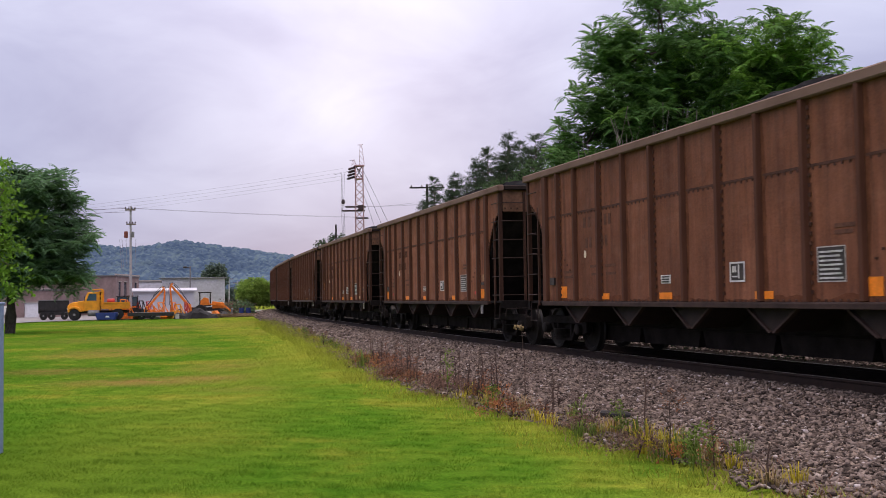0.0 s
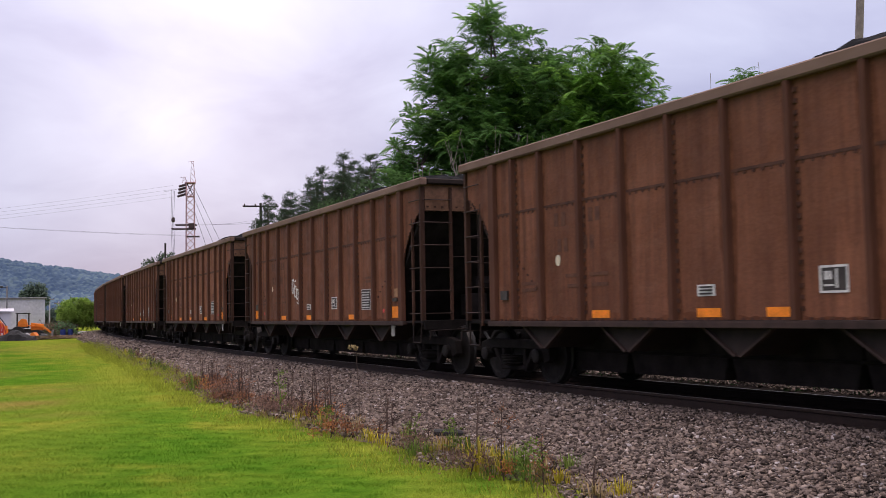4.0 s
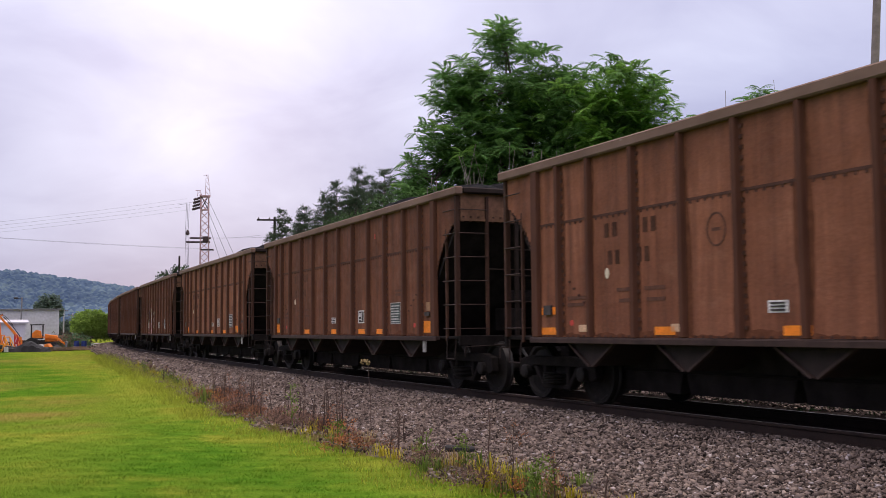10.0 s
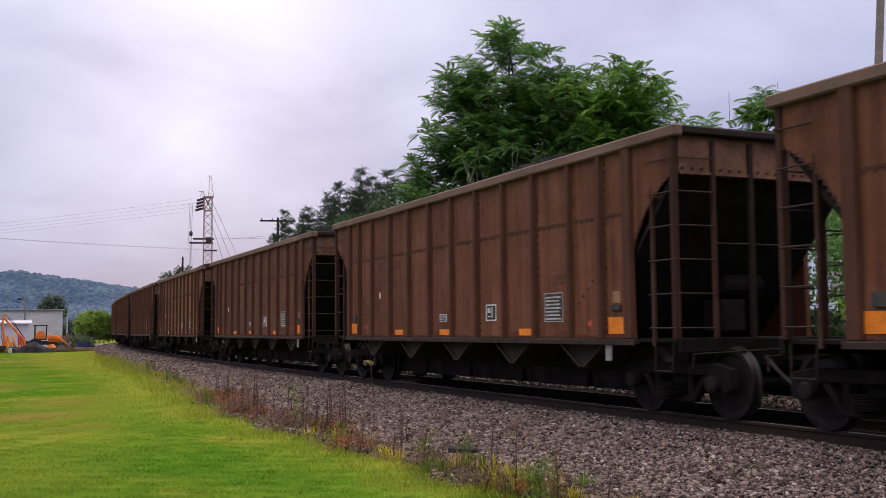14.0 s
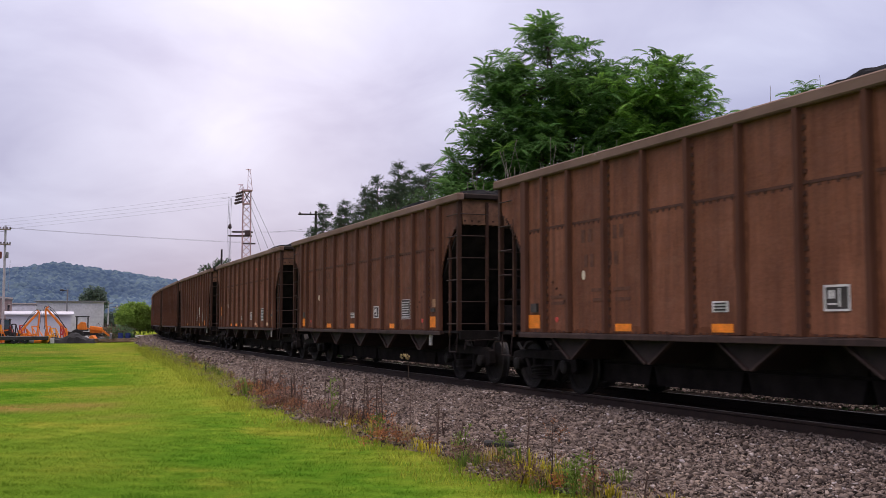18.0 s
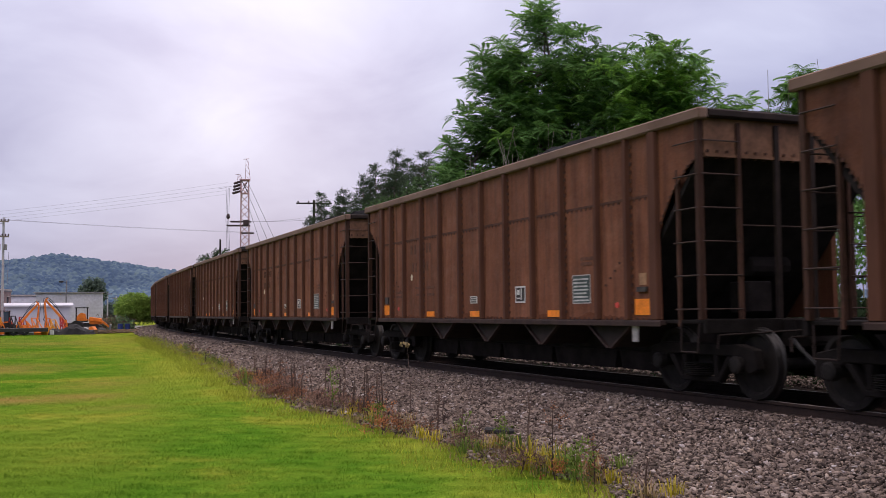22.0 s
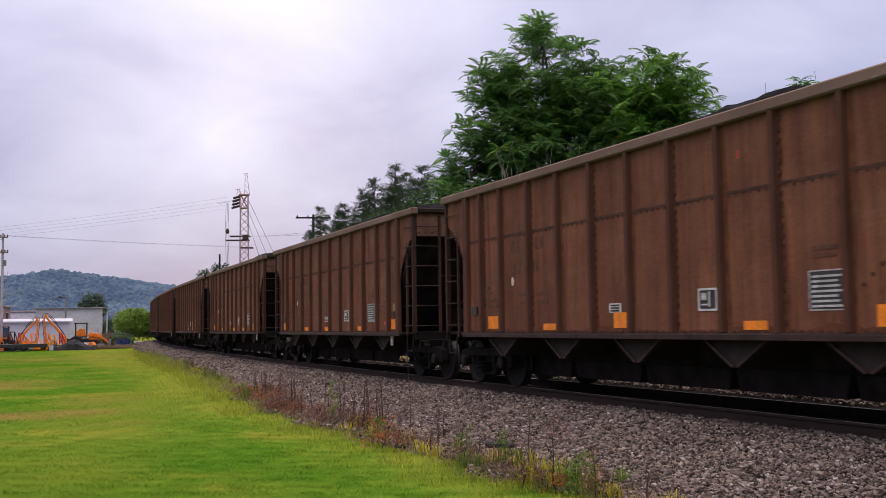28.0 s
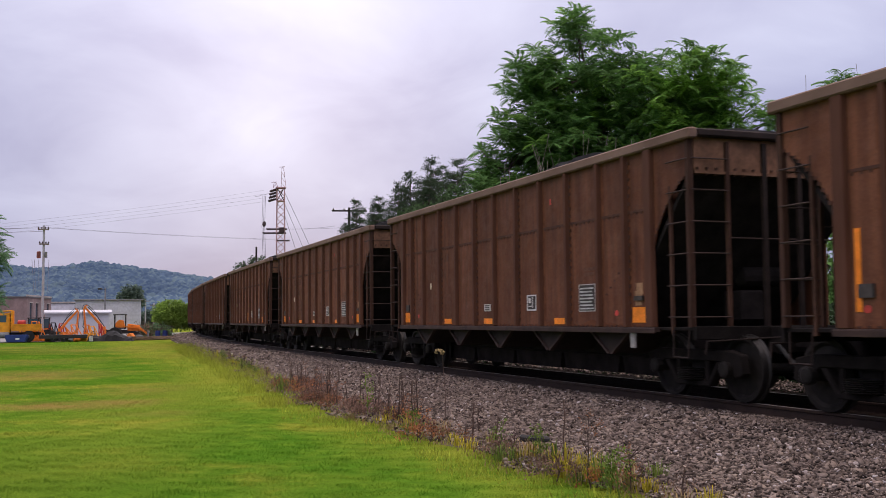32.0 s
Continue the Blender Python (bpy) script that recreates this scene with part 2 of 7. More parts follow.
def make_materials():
    for name, k in (("car_paint", 1.0), ("car_paint_paler", 1.27), ("car_paint_darker", 0.80)):
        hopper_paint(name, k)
    # top chord: the same paint, bleached and dusty
    mt, n, l, b = material("rim_paint", 0.75, 0.0, 0.2)
    base = ramp(n, l, noise_node(n, l, 1.6, 5.0, stretch=(0.5, 1, 1)), [(0.3, (0.125, 0.076, 0.055)), (0.7, (0.205, 0.132, 0.100))])
    chips = ramp(n, l, noise_node(n, l, 5.0, 5.0, stretch=(0.25, 1, 1)), [(0.66, (0, 0, 0)), (0.70, (1, 1, 1))])
    l.new(mix(n, l, base, (0.55, 0.52, 0.5), mix(n, l, (0, 0, 0), chips, 0.5)), b.inputs["Base Color"])
    bump(n, l, b, noise_node(n, l, 12.0), 0.2, 0.01)
    # ribs: kept darker than the sheets, with the shade of their sides painted in
    mt, n, l, b = material("rib_paint_shaded", 0.7, 0.0, 0.18)
    base = ramp(n, l, noise_node(n, l, 2.5, 5.0, stretch=(1, 1, 0.25)), [(0.3, (0.066, 0.025, 0.014)), (0.7, (0.116, 0.048, 0.027))])
    l.new(base, b.inputs["Base Color"])
    bump(n, l, b, noise_node(n, l, 8.0), 0.2, 0.01)
    simple("end_plate_paint", (0.155, 0.080, 0.048), 0.75, vary=0.35, scale=3.0, bumps=0.2, spec=0.15, fine=12.0)
    # end posts: paint darkened for the shade between cars, with dirt over it
    mt, n, l, b = material("end_paint_shaded", 0.75, 0.0, 0.15)
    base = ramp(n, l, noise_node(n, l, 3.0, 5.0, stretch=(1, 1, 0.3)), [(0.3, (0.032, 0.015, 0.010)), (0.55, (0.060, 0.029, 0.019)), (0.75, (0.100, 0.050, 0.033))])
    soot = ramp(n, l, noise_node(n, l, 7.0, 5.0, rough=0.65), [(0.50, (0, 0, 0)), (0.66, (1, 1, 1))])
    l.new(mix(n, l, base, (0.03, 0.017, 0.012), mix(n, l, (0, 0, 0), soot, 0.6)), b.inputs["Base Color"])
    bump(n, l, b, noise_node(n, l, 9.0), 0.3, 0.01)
    simple("weld_line", (0.068, 0.028, 0.017), 0.8, vary=0.35, scale=8.0)
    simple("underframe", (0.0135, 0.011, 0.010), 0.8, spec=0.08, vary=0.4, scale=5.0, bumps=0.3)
    simple("hopper_steel", (0.042, 0.025, 0.020), 0.8, vary=0.35, scale=4.0, bumps=0.2)
    simple("sill_steel", (0.038, 0.021, 0.016), 0.8, vary=0.4, scale=4.0, bumps=0.2)
    # insides and recesses of the cars: their shade is put into a near-black colour
    simple("recess_shade", (0.022, 0.018, 0.017), 0.9, spec=0.05, vary=0.4, scale=3.0)
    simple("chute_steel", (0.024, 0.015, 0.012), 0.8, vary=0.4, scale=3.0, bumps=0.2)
    # end fittings, blackened to carry the shade between the cars
    simple("end_steel_shaded", (0.020, 0.0125, 0.010), 0.75, vary=0.35, scale=5.0, spec=0.2)
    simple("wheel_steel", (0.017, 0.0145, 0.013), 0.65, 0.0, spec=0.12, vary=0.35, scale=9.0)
    simple("tread_steel", (0.035, 0.032, 0.03), 0.45, 0.6, vary=0.15)
    simple("pale_metal", (0.42, 0.39, 0.36), 0.6, 0.2, vary=0.3)
    simple("coal", (0.011, 0.011, 0.012), 0.9, vary=0.5, scale=6.0, bumps=1.0, fine=14.0, spec=0.05)
    simple("reflector_orange", (0.85, 0.24, 0.018), 0.45, vary=0.18, scale=7.0)
    simple("reflector_pale", (0.62, 0.40, 0.24), 0.55, vary=0.2, scale=7.0)
    simple("mark_white", (0.66, 0.64, 0.60), 0.7, vary=0.25, scale=9.0)
    simple("mark_pale", (0.46, 0.46, 0.43), 0.7, vary=0.3, scale=9.0)
    simple("mark_faded", (0.098, 0.041, 0.024), 0.8, vary=0.3, scale=9.0)
    simple("rust_stain", (0.130, 0.050, 0.026), 0.85, vary=0.3, scale=6.0, spec=0.1)
    simple("mark_dust", (0.30, 0.17, 0.09), 0.85, vary=0.3, scale=9.0)
    simple("mark_red", (0.50, 0.06, 0.045), 0.7, vary=0.25, scale=9.0)
    simple("plate_dark", (0.050, 0.042, 0.038), 0.7, vary=0.3, scale=9.0)
    simple("plate_green", (0.06, 0.078, 0.072), 0.7, vary=0.3, scale=9.0)
    simple("paint_pink", (0.56, 0.30, 0.28), 0.7, vary=0.2, scale=7.0)
    simple("paint_grey", (0.42, 0.38, 0.35), 0.7, vary=0.3, scale=7.0)
    simple("paint_black", (0.02, 0.018, 0.018), 0.7, vary=0.3, scale=7.0)
    simple("letter_dark", (0.072, 0.034, 0.022), 0.85, vary=0.35, scale=7.0, spec=0.08)
    simple("mark_cream", (0.60, 0.52, 0.38), 0.75, vary=0.25, scale=9.0)
    # railway
    simple("rail_rust", (0.0248, 0.0136, 0.0093), 0.8, vary=0.35, scale=5.0, bumps=0.3)
    simple("rail_head", (0.30, 0.26, 0.23), 0.4, 0.8, vary=0.2, scale=8.0)
    simple("tie_wood", (0.026, 0.020, 0.018), 0.9, vary=0.4, scale=4.0, rnd=0.25, bumps=0.6)
    mt, n, l, b = material("ballast_stone", 0.95, 0.0, 0.06)
    rnd = n.new("ShaderNodeNewGeometry").outputs["Random Per Island"]
    col = ramp(n, l, rnd, [(0.0, (0.030, 0.024, 0.021)), (0.40, (0.138, 0.110, 0.092)), (0.82, (0.235, 0.193, 0.166)), (0.95, (0.29, 0.235, 0.185)), (1.0, (0.44, 0.41, 0.40))])
    col = mix(n, l, col, ramp(n, l, noise_node(n, l, 0.7, 4.0, "World"), [(0.3, (0.82, 0.78, 0.78)), (0.7, (1.12, 1.1, 1.1))]), 1.0, "MULTIPLY")
    l.new(col, b.inputs["Base Color"])
    bump(n, l, b, noise_node(n, l, 45.0, 4.0, "World"), 0.4, 0.008)
    mt, n, l, b = material("ballast_bed", 0.95, 0.0, 0.15)
    vo = n.new("ShaderNodeTexVoronoi")
    vo.inputs["Scale"].default_value = 26.0
    geo = n.new("ShaderNodeNewGeometry")
    l.new(geo.outputs["Position"], vo.inputs["Vector"])
    col = mix(n, l, ramp(n, l, vo.outputs["Distance"], [(0.0, (0.14, 0.112, 0.098)), (0.5, (0.075, 0.060, 0.053)), (0.8, (0.018, 0.015, 0.013))]),
              ramp(n, l, noise_node(n, l, 0.8, 5.0, "World"), [(0.3, (0.75, 0.72, 0.72)), (0.7, (1.15, 1.1, 1.1))]), 1.0, "MULTIPLY")
    l.new(col, b.inputs["Base Color"])
    bump(n, l, b, vo.outputs["Distance"], 1.0, 0.03)
    # coal dust together with the train's shade, in one near-black colour
    simple("coal_dust_shade", (0.024, 0.019, 0.0175), 0.95, spec=0.05, vary=0.5, scale=2.0, coords="World", bumps=0.8, fine=18.0)
    simple("edge_dirt", (0.13, 0.095, 0.070), 0.95, vary=0.35, scale=2.5, coords="World", bumps=0.6, fine=22.0)
    # ground
    mt, n, l, b = material("lawn", 0.95, 0.0, 0.0)
    g = lawn_colour(n, l, 0.63)
    g = mix(n, l, g, ramp(n, l, noise_node(n, l, 38.0, 4.0, "World"), [(0.3, (0.6, 0.6, 0.6)), (0.7, (1.3, 1.3, 1.3))]), 0.8, "MULTIPLY")
    l.new(g, b.inputs["Base Color"])
    bump(n, l, b, noise_node(n, l, 30.0, 4.0, "World"), 0.8, 0.03)
    mt, n, l, b = material("grass_blade", 0.85, 0.0, 0.02)
    rnd = n.new("ShaderNodeNewGeometry").outputs["Random Per Island"]
    g = mix(n, l, lawn_colour(n, l, 0.87), ramp(n, l, rnd, [(0.0, (0.80, 0.82, 0.8)), (0.9, (1.14, 1.10, 1.1)), (1.0, (1.4, 1.2, 1.2))]), 1.0, "MULTIPLY")
    l.new(g, b.inputs["Base Color"])
    tr, mx = n.new("ShaderNodeBsdfTranslucent"), n.new("ShaderNodeMixShader")
    mx.inputs[0].default_value = 0.5
    l.new(g, tr.inputs["Color"])
    l.new(b.outputs[0], mx.inputs[1])
    l.new(tr.outputs[0], mx.inputs[2])
    l.new(mx.outputs[0], n["Material Output"].inputs["Surface"])
    simple("gravel_road", (0.205, 0.195, 0.19), 0.95, vary=0.2, scale=0.5, coords="World", bumps=0.4, fine=20.0)
    simple("far_field", (0.12, 0.17, 0.04), 0.95, vary=0.3, scale=0.03, coords="World", fine=0.6)
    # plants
    # leaf_shade: a green darkened to hold the shade under the train
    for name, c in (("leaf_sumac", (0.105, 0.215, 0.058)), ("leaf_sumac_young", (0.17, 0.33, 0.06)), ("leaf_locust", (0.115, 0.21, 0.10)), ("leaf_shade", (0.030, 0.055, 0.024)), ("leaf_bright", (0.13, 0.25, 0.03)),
                    ("needle", (0.052, 0.080, 0.042)), ("leaf_thicket", (0.060, 0.105, 0.040)), ("leaf_bush", (0.20, 0.31, 0.055)), ("leaf_weed", (0.13, 0.19, 0.035)), ("leaf_rust", (0.22, 0.105, 0.060)),
                    # the last green, for the far trees, is paled and blued as by haze
                    ("leaf_yellow", (0.40, 0.34, 0.035)), ("leaf_edge", (0.27, 0.31, 0.035)), ("leaf_tan", (0.20, 0.125, 0.095)), ("leaf_orange", (0.36, 0.15, 0.06)), ("leaf_hazed", (0.105, 0.145, 0.115))):
        mt = simple(name, c, 0.65, vary=0.3, scale=0.7, coords="World", island=0.45, spec=0.14, fine=6.0)
        n, l = mt.node_tree.nodes, mt.node_tree.links
        b, out = n["Principled BSDF"], n["Material Output"]
        tr, mx = n.new("ShaderNodeBsdfTranslucent"), n.new("ShaderNodeMixShader")
        mx.inputs[0].default_value = 0.38
        l.new(b.inputs["Base Color"].links[0].from_socket, tr.inputs["Color"])
        l.new(b.outputs[0], mx.inputs[1])
        l.new(tr.outputs[0], mx.inputs[2])
        l.new(mx.outputs[0], out.inputs["Surface"])
    simple("bark_dark", (0.045, 0.038, 0.032), 0.95, vary=0.35, scale=5.0, bumps=0.5)
    simple("bark", (0.10, 0.08, 0.065), 0.95, vary=0.35, scale=5.0, bumps=0.5)
    simple("bark_pale", (0.24, 0.21, 0.18), 0.95, vary=0.3, scale=5.0, bumps=0.4)
    simple("dry_stalk", (0.085, 0.056, 0.045), 0.95, vary=0.4, scale=9.0, rnd=0.35)
    simple("dry_straw", (0.26, 0.19, 0.09), 0.95, vary=0.3, scale=9.0)
    # the far woods: the blue of distance haze is put into their colour
    mt, n, l, b = material("hill_wood_hazed", 0.95, 0.0, 0.02)
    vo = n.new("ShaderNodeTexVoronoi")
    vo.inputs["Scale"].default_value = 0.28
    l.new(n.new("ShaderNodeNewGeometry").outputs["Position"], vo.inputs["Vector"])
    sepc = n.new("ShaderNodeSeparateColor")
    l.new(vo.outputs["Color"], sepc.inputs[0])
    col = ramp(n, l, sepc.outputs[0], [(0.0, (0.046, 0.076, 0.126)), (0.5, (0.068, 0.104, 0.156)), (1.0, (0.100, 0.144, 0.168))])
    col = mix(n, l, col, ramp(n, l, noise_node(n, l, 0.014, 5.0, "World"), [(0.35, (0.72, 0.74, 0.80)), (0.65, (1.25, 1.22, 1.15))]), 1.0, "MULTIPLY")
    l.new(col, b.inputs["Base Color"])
    # yard
    simple("machine_yellow", (0.72, 0.30, 0.02), 0.5, vary=0.2, scale=2.0)
    simple("machine_orange", (0.68, 0.19, 0.02), 0.5, vary=0.22, scale=2.0)
    simple("machine_red", (0.42, 0.035, 0.03), 0.5, vary=0.2, scale=2.0)
    simple("rust_can", (0.20, 0.06, 0.045), 0.7, vary=0.3, scale=4.0)
    simple("machine_black", (0.025, 0.024, 0.024), 0.6, vary=0.3, scale=3.0)
    simple("sheet_black", (0.010, 0.010, 0.011), 0.65, vary=0.3, scale=3.0, spec=0.15)
    simple("machine_grey", (0.17, 0.17, 0.17), 0.6, vary=0.3, scale=3.0)
    simple("cab_white", (0.55, 0.55, 0.55), 0.5, vary=0.15, scale=2.0)
    simple("blue_paint", (0.018, 0.036, 0.15), 0.55, vary=0.25, scale=2.0)
    simple("post_blue", (0.19, 0.25, 0.40), 0.5, vary=0.15, scale=3.0)
    simple("tyre", (0.02, 0.02, 0.02), 0.9, vary=0.3, scale=4.0)
    simple("glass_dark", (0.05, 0.085, 0.12), 0.1, vary=0.1, scale=1.0, spec=0.6)
    simple("brick_wall", (0.23, 0.165, 0.155), 0.9, vary=0.2, scale=0.7, fine=4.0, bumps=0.2)
    simple("block_wall", (0.36, 0.32, 0.29), 0.9, vary=0.15, scale=0.7, fine=4.0)
    simple("shed_metal", (0.47, 0.465, 0.50), 0.55, 0.0, vary=0.10, scale=0.5, fine=3.0)
    simple("shed_roof", (0.36, 0.35, 0.36), 0.6, vary=0.15, scale=0.4, fine=3.0)
    simple("white_tarp", (0.46, 0.46, 0.50), 0.7, vary=0.08, scale=1.0)
    simple("roof_dark", (0.12, 0.12, 0.125), 0.8, vary=0.2, scale=1.0)
    simple("door_white", (0.70, 0.70, 0.72), 0.6, vary=0.08)
    simple("pole_wood", (0.20, 0.17, 0.15), 0.9, vary=0.25, scale=4.0)
    simple("pole_concrete", (0.36, 0.35, 0.37), 0.9, vary=0.15, scale=3.0)
    simple("tower_steel", (0.42, 0.26, 0.27), 0.7, 0.1, vary=0.35, scale=1.0)
    simple("wire", (0.17, 0.16, 0.19), 0.7, vary=0.1)
    simple("insulator", (0.05, 0.03, 0.03), 0.5, vary=0.2)
    simple("timber", (0.22, 0.15, 0.10), 0.9, vary=0.35, scale=3.0, rnd=0.3)
    simple("white_siding", (0.70, 0.70, 0.70), 0.7, vary=0.06, scale=1.0)


make_materials()


# ---- mesh helpers ----
class MB:
    """Collects faces of one mesh."""

    def __init__(self):
        self.v, self.f = [], []

    def add(self, verts, faces):
        o = len(self.v)
        self.v += [tuple(p) for p in verts]
        self.f += [tuple(i + o for i in q) for q in faces]
        return self

    def box(self, c, s, turn=None):
        x, y, z = (k / 2 for k in s)
        vs = [Vector((i * x, j * y, k * z)) for k in (-1, 1) for j in (-1, 1) for i in (-1, 1)]
        if turn is not None:
            vs = [turn @ p for p in vs]
        return self.add([p + Vector(c) for p in vs], [(0, 2, 3, 1), (4, 5, 7, 6), (0, 1, 5, 4), (2, 6, 7, 3), (0, 4, 6, 2), (1, 3, 7, 5)])

    def tube(self, a, b, r, r2=None, n=8, caps=True):
        a, b = Vector(a), Vector(b)
        r2 = r if r2 is None else r2
        q = (b - a).to_track_quat("Z", "Y")
        vs = []
        for p, k in ((a, r), (b, r2)):
            vs += [p + q @ Vector((k * math.cos(2 * math.pi * i / n), k * math.sin(2 * math.pi * i / n), 0)) for i in range(n)]
        fs = [(i, (i + 1) % n, n + (i + 1) % n, n + i) for i in range(n)]
        if caps:
            fs += [tuple(range(n - 1, -1, -1)), tuple(range(n, 2 * n))]
        return self.add(vs, fs)

    def prism(self, poly, y0, y1, axes="xz"):
        """A polygon in the plane of two axes, drawn out along the third."""
        n = len(poly)

        def put(p, k):
            d = dict(zip(axes, p))
            o = next(a for a in "xyz" if a not in axes)
            d[o] = k
            return (d["x"], d["y"], d["z"])

        vs = [put(p, y0) for p in poly] + [put(p, y1) for p in poly]
        fs = [tuple(range(n)), tuple(range(2 * n - 1, n - 1, -1))] + [(i, n + i, n + (i + 1) % n, (i + 1) % n) for i in range(n)]
        return self.add(vs, fs)

    def lathe(self, prof, axis="y", n=24, at=(0, 0, 0)):
        """A profile of (radius, height) turned about an axis."""
        vs = []
        for r, h in prof:
            for i in range(n):
                c, s = r * math.cos(2 * math.pi * i / n), r * math.sin(2 * math.pi * i / n)
                p = (c, h, s) if axis == "y" else (c, s, h) if axis == "z" else (h, c, s)
                vs.append((p[0] + at[0], p[1] + at[1], p[2] + at[2]))
        m = len(prof)
        fs = [(j * n + i, j * n + (i + 1) % n, (j + 1) * n + (i + 1) % n, (j + 1) * n + i) for j in range(m - 1) for i in range(n)]
        fs += [tuple(range(n)), tuple((m - 1) * n + i for i in range(n - 1, -1, -1))]
        return self.add(vs, fs)

    def mesh(self, name, mat, bevel=0.0, smooth=False):
        me = bpy.data.meshes.new(name)
        me.from_pydata(self.v, [], self.f)
        bm = bmesh.new()
        bm.from_mesh(me)
        bmesh.ops.recalc_face_normals(bm, faces=bm.faces[:])
        if bevel:
            es = [e for e in bm.edges if len(e.link_faces) == 2 and e.calc_face_angle(0) > 0.6]
            bmesh.ops.bevel(bm, geom=es, offset=bevel, segments=1, affect="EDGES", clamp_overlap=True)
        bm.to_mesh(me)
        bm.free()
        me.materials.append(MATS[mat])
        if smooth:
            me.polygons.foreach_set("use_smooth", [True] * len(me.polygons))
        return me


def put(name, me, parent, m=None, label=""):
    """A mesh as one part under a thing or a part."""
    ob = new(name, me)
    ob.parent = parent
    if m is not None:
        ob.matrix_basis = m
    if label:
        tagged(ob, label)
    return ob


def part(name, mb, mat, parent, label="", bevel=0.0, smooth=False, m=None):
    return put(name, mb.mesh(name, mat, bevel, smooth), parent, m, label)


def thing(name, m, label, category, group="", kind=""):
    ob = new(name)
    ob.empty_display_size = 0.3
    ob.matrix_basis = m
    return tagged(ob, label, category, group, kind)


def solid(name, mb, mat, label, category, group="", kind="", bevel=0.0, smooth=False, m=None):
    ob = new(name, mb.mesh(name, mat, bevel, smooth))
    if m is not None:
        ob.matrix_basis = m
    return tagged(ob, label, category, group, kind)


def big_mesh(name, verts, faces, mat):
    """A mesh from numpy arrays: verts (n, 3), faces (m, 3 or 4)."""
    me = bpy.data.meshes.new(name)
    k = faces.shape[1]
    me.vertices.add(len(verts))
    me.vertices.foreach_set("co", np.ascontiguousarray(verts, dtype=np.float32).ravel())
    me.loops.add(faces.size)
    me.loops.foreach_set("vertex_index", np.ascontiguousarray(faces, dtype=np.int32).ravel())
    me.polygons.add(len(faces))
    me.polygons.foreach_set("loop_start", np.arange(0, faces.size, k, dtype=np.int32))
    me.update(calc_edges=True)
    me.materials.append(MATS[mat])
    return me


def scatter(template_v, template_f, mats):
    """Copies of a small template, one for each 4x4 matrix, as arrays."""
    n, k = len(mats), len(template_v)
    h = np.concatenate([template_v, np.ones((k, 1))], 1)
    v = np.einsum("nij,kj->nki", mats, h)[:, :, :3].reshape(-1, 3)
    f = (template_f[None] + (np.arange(n) * k)[:, None, None]).reshape(-1, template_f.shape[1])
    return v, f


def turns(n, rng, yaw=None, pitch=None, roll=None, scale=None, place=None):
    """Matrices Rz(yaw) Ry(pitch) Rx(roll) * scale at the places."""
    z = np.zeros(n)
    a, b, c = (z if k is None else k for k in (yaw, pitch, roll))
    ca, sa, cb, sb, cc, sc = np.cos(a), np.sin(a), np.cos(b), np.sin(b), np.cos(c), np.sin(c)
    m = np.zeros((n, 4, 4))
    m[:, 0, 0], m[:, 0, 1], m[:, 0, 2] = ca * cb, ca * sb * sc - sa * cc, ca * sb * cc + sa * sc
    m[:, 1, 0], m[:, 1, 1], m[:, 1, 2] = sa * cb, sa * sb * sc + ca * cc, sa * sb * cc - ca * sc
    m[:, 2, 0], m[:, 2, 1], m[:, 2, 2] = -sb, cb * sc, cb * cc
    if scale is not None:
        m[:, :3, :3] *= np.asarray(scale)[:, None, None] if np.ndim(scale) == 1 else np.asarray(scale)[:, None, :]
    m[:, :3, 3] = place
    m[:, 3, 3] = 1
    return m

# ---- the railway line ----
# heading(s): away from the camera along the line, s in metres; a gentle bend to the right
LINE_AT, LINE_H, LINE_K, LINE_K1 = (7.9226, 8.5742), -0.25954, 0.00072009, 0.0000099947
RAIL_TOP = 0.416
GAUGE = 0.7545  # half, to the middle of the rail head


def line_table():
    s = np.arange(-520.0, 760.0, 0.25)
    c = np.clip(s, -25, 200)
    h = LINE_H + LINE_K * c + LINE_K1 * c * c / 2
    h = h + np.maximum(s - 200, 0) * (LINE_K + LINE_K1 * 200)
    hm = (h[1:] + h[:-1]) / 2
    x = np.concatenate([[0], np.cumsum(np.sin(hm) * 0.25)])
    y = np.concatenate([[0], np.cumsum(np.cos(hm) * 0.25)])
    i0 = int(np.argmin(abs(s)))
    return s, x - x[i0] + LINE_AT[0], y - y[i0] + LINE_AT[1], h


LS, LX, LY, LH = line_table()


def line(s, off=0.0):
    """A place on the line, off metres to the camera's side of its middle, and the heading there."""
    x, y, h = np.interp(s, LS, LX), np.interp(s, LS, LY), np.interp(s, LS, LH)
    return x - np.cos(h) * off, y + np.sin(h) * off, h


def sweep(mb, prof, s_list, offset=0.0, close=True):
    """A profile of (off, z) drawn along the line."""
    n = len(prof)
    vs = []
    for s in s_list:
        for o, z in prof:
            x, y, _ = line(s, offset + o)
            vs.append((x, y, z))
    fs = []
    for j in range(len(s_list) - 1):
        for i in range(n if close else n - 1):
            k = (i + 1) % n
            fs.append((j * n + i, j * n + k, (j + 1) * n + k, (j + 1) * n + i))
    if close:
        fs += [tuple(range(n)), tuple((len(s_list) - 1) * n + i for i in range(n - 1, -1, -1))]
    return mb.add(vs, fs)


def edge_off(s):
    """How far the lawn's edge lies from the middle of the line."""
    base = np.interp(s, [-40, 2, 8, 12, 18, 30, 60, 110, 400], [4.9, 4.8, 4.9, 5.15, 4.8, 3.9, 3.0, 2.9, 3.4])
    return base + 0.13 * np.sin(1.9 * np.asarray(s)) + 0.09 * np.sin(4.7 * np.asarray(s) + 1)


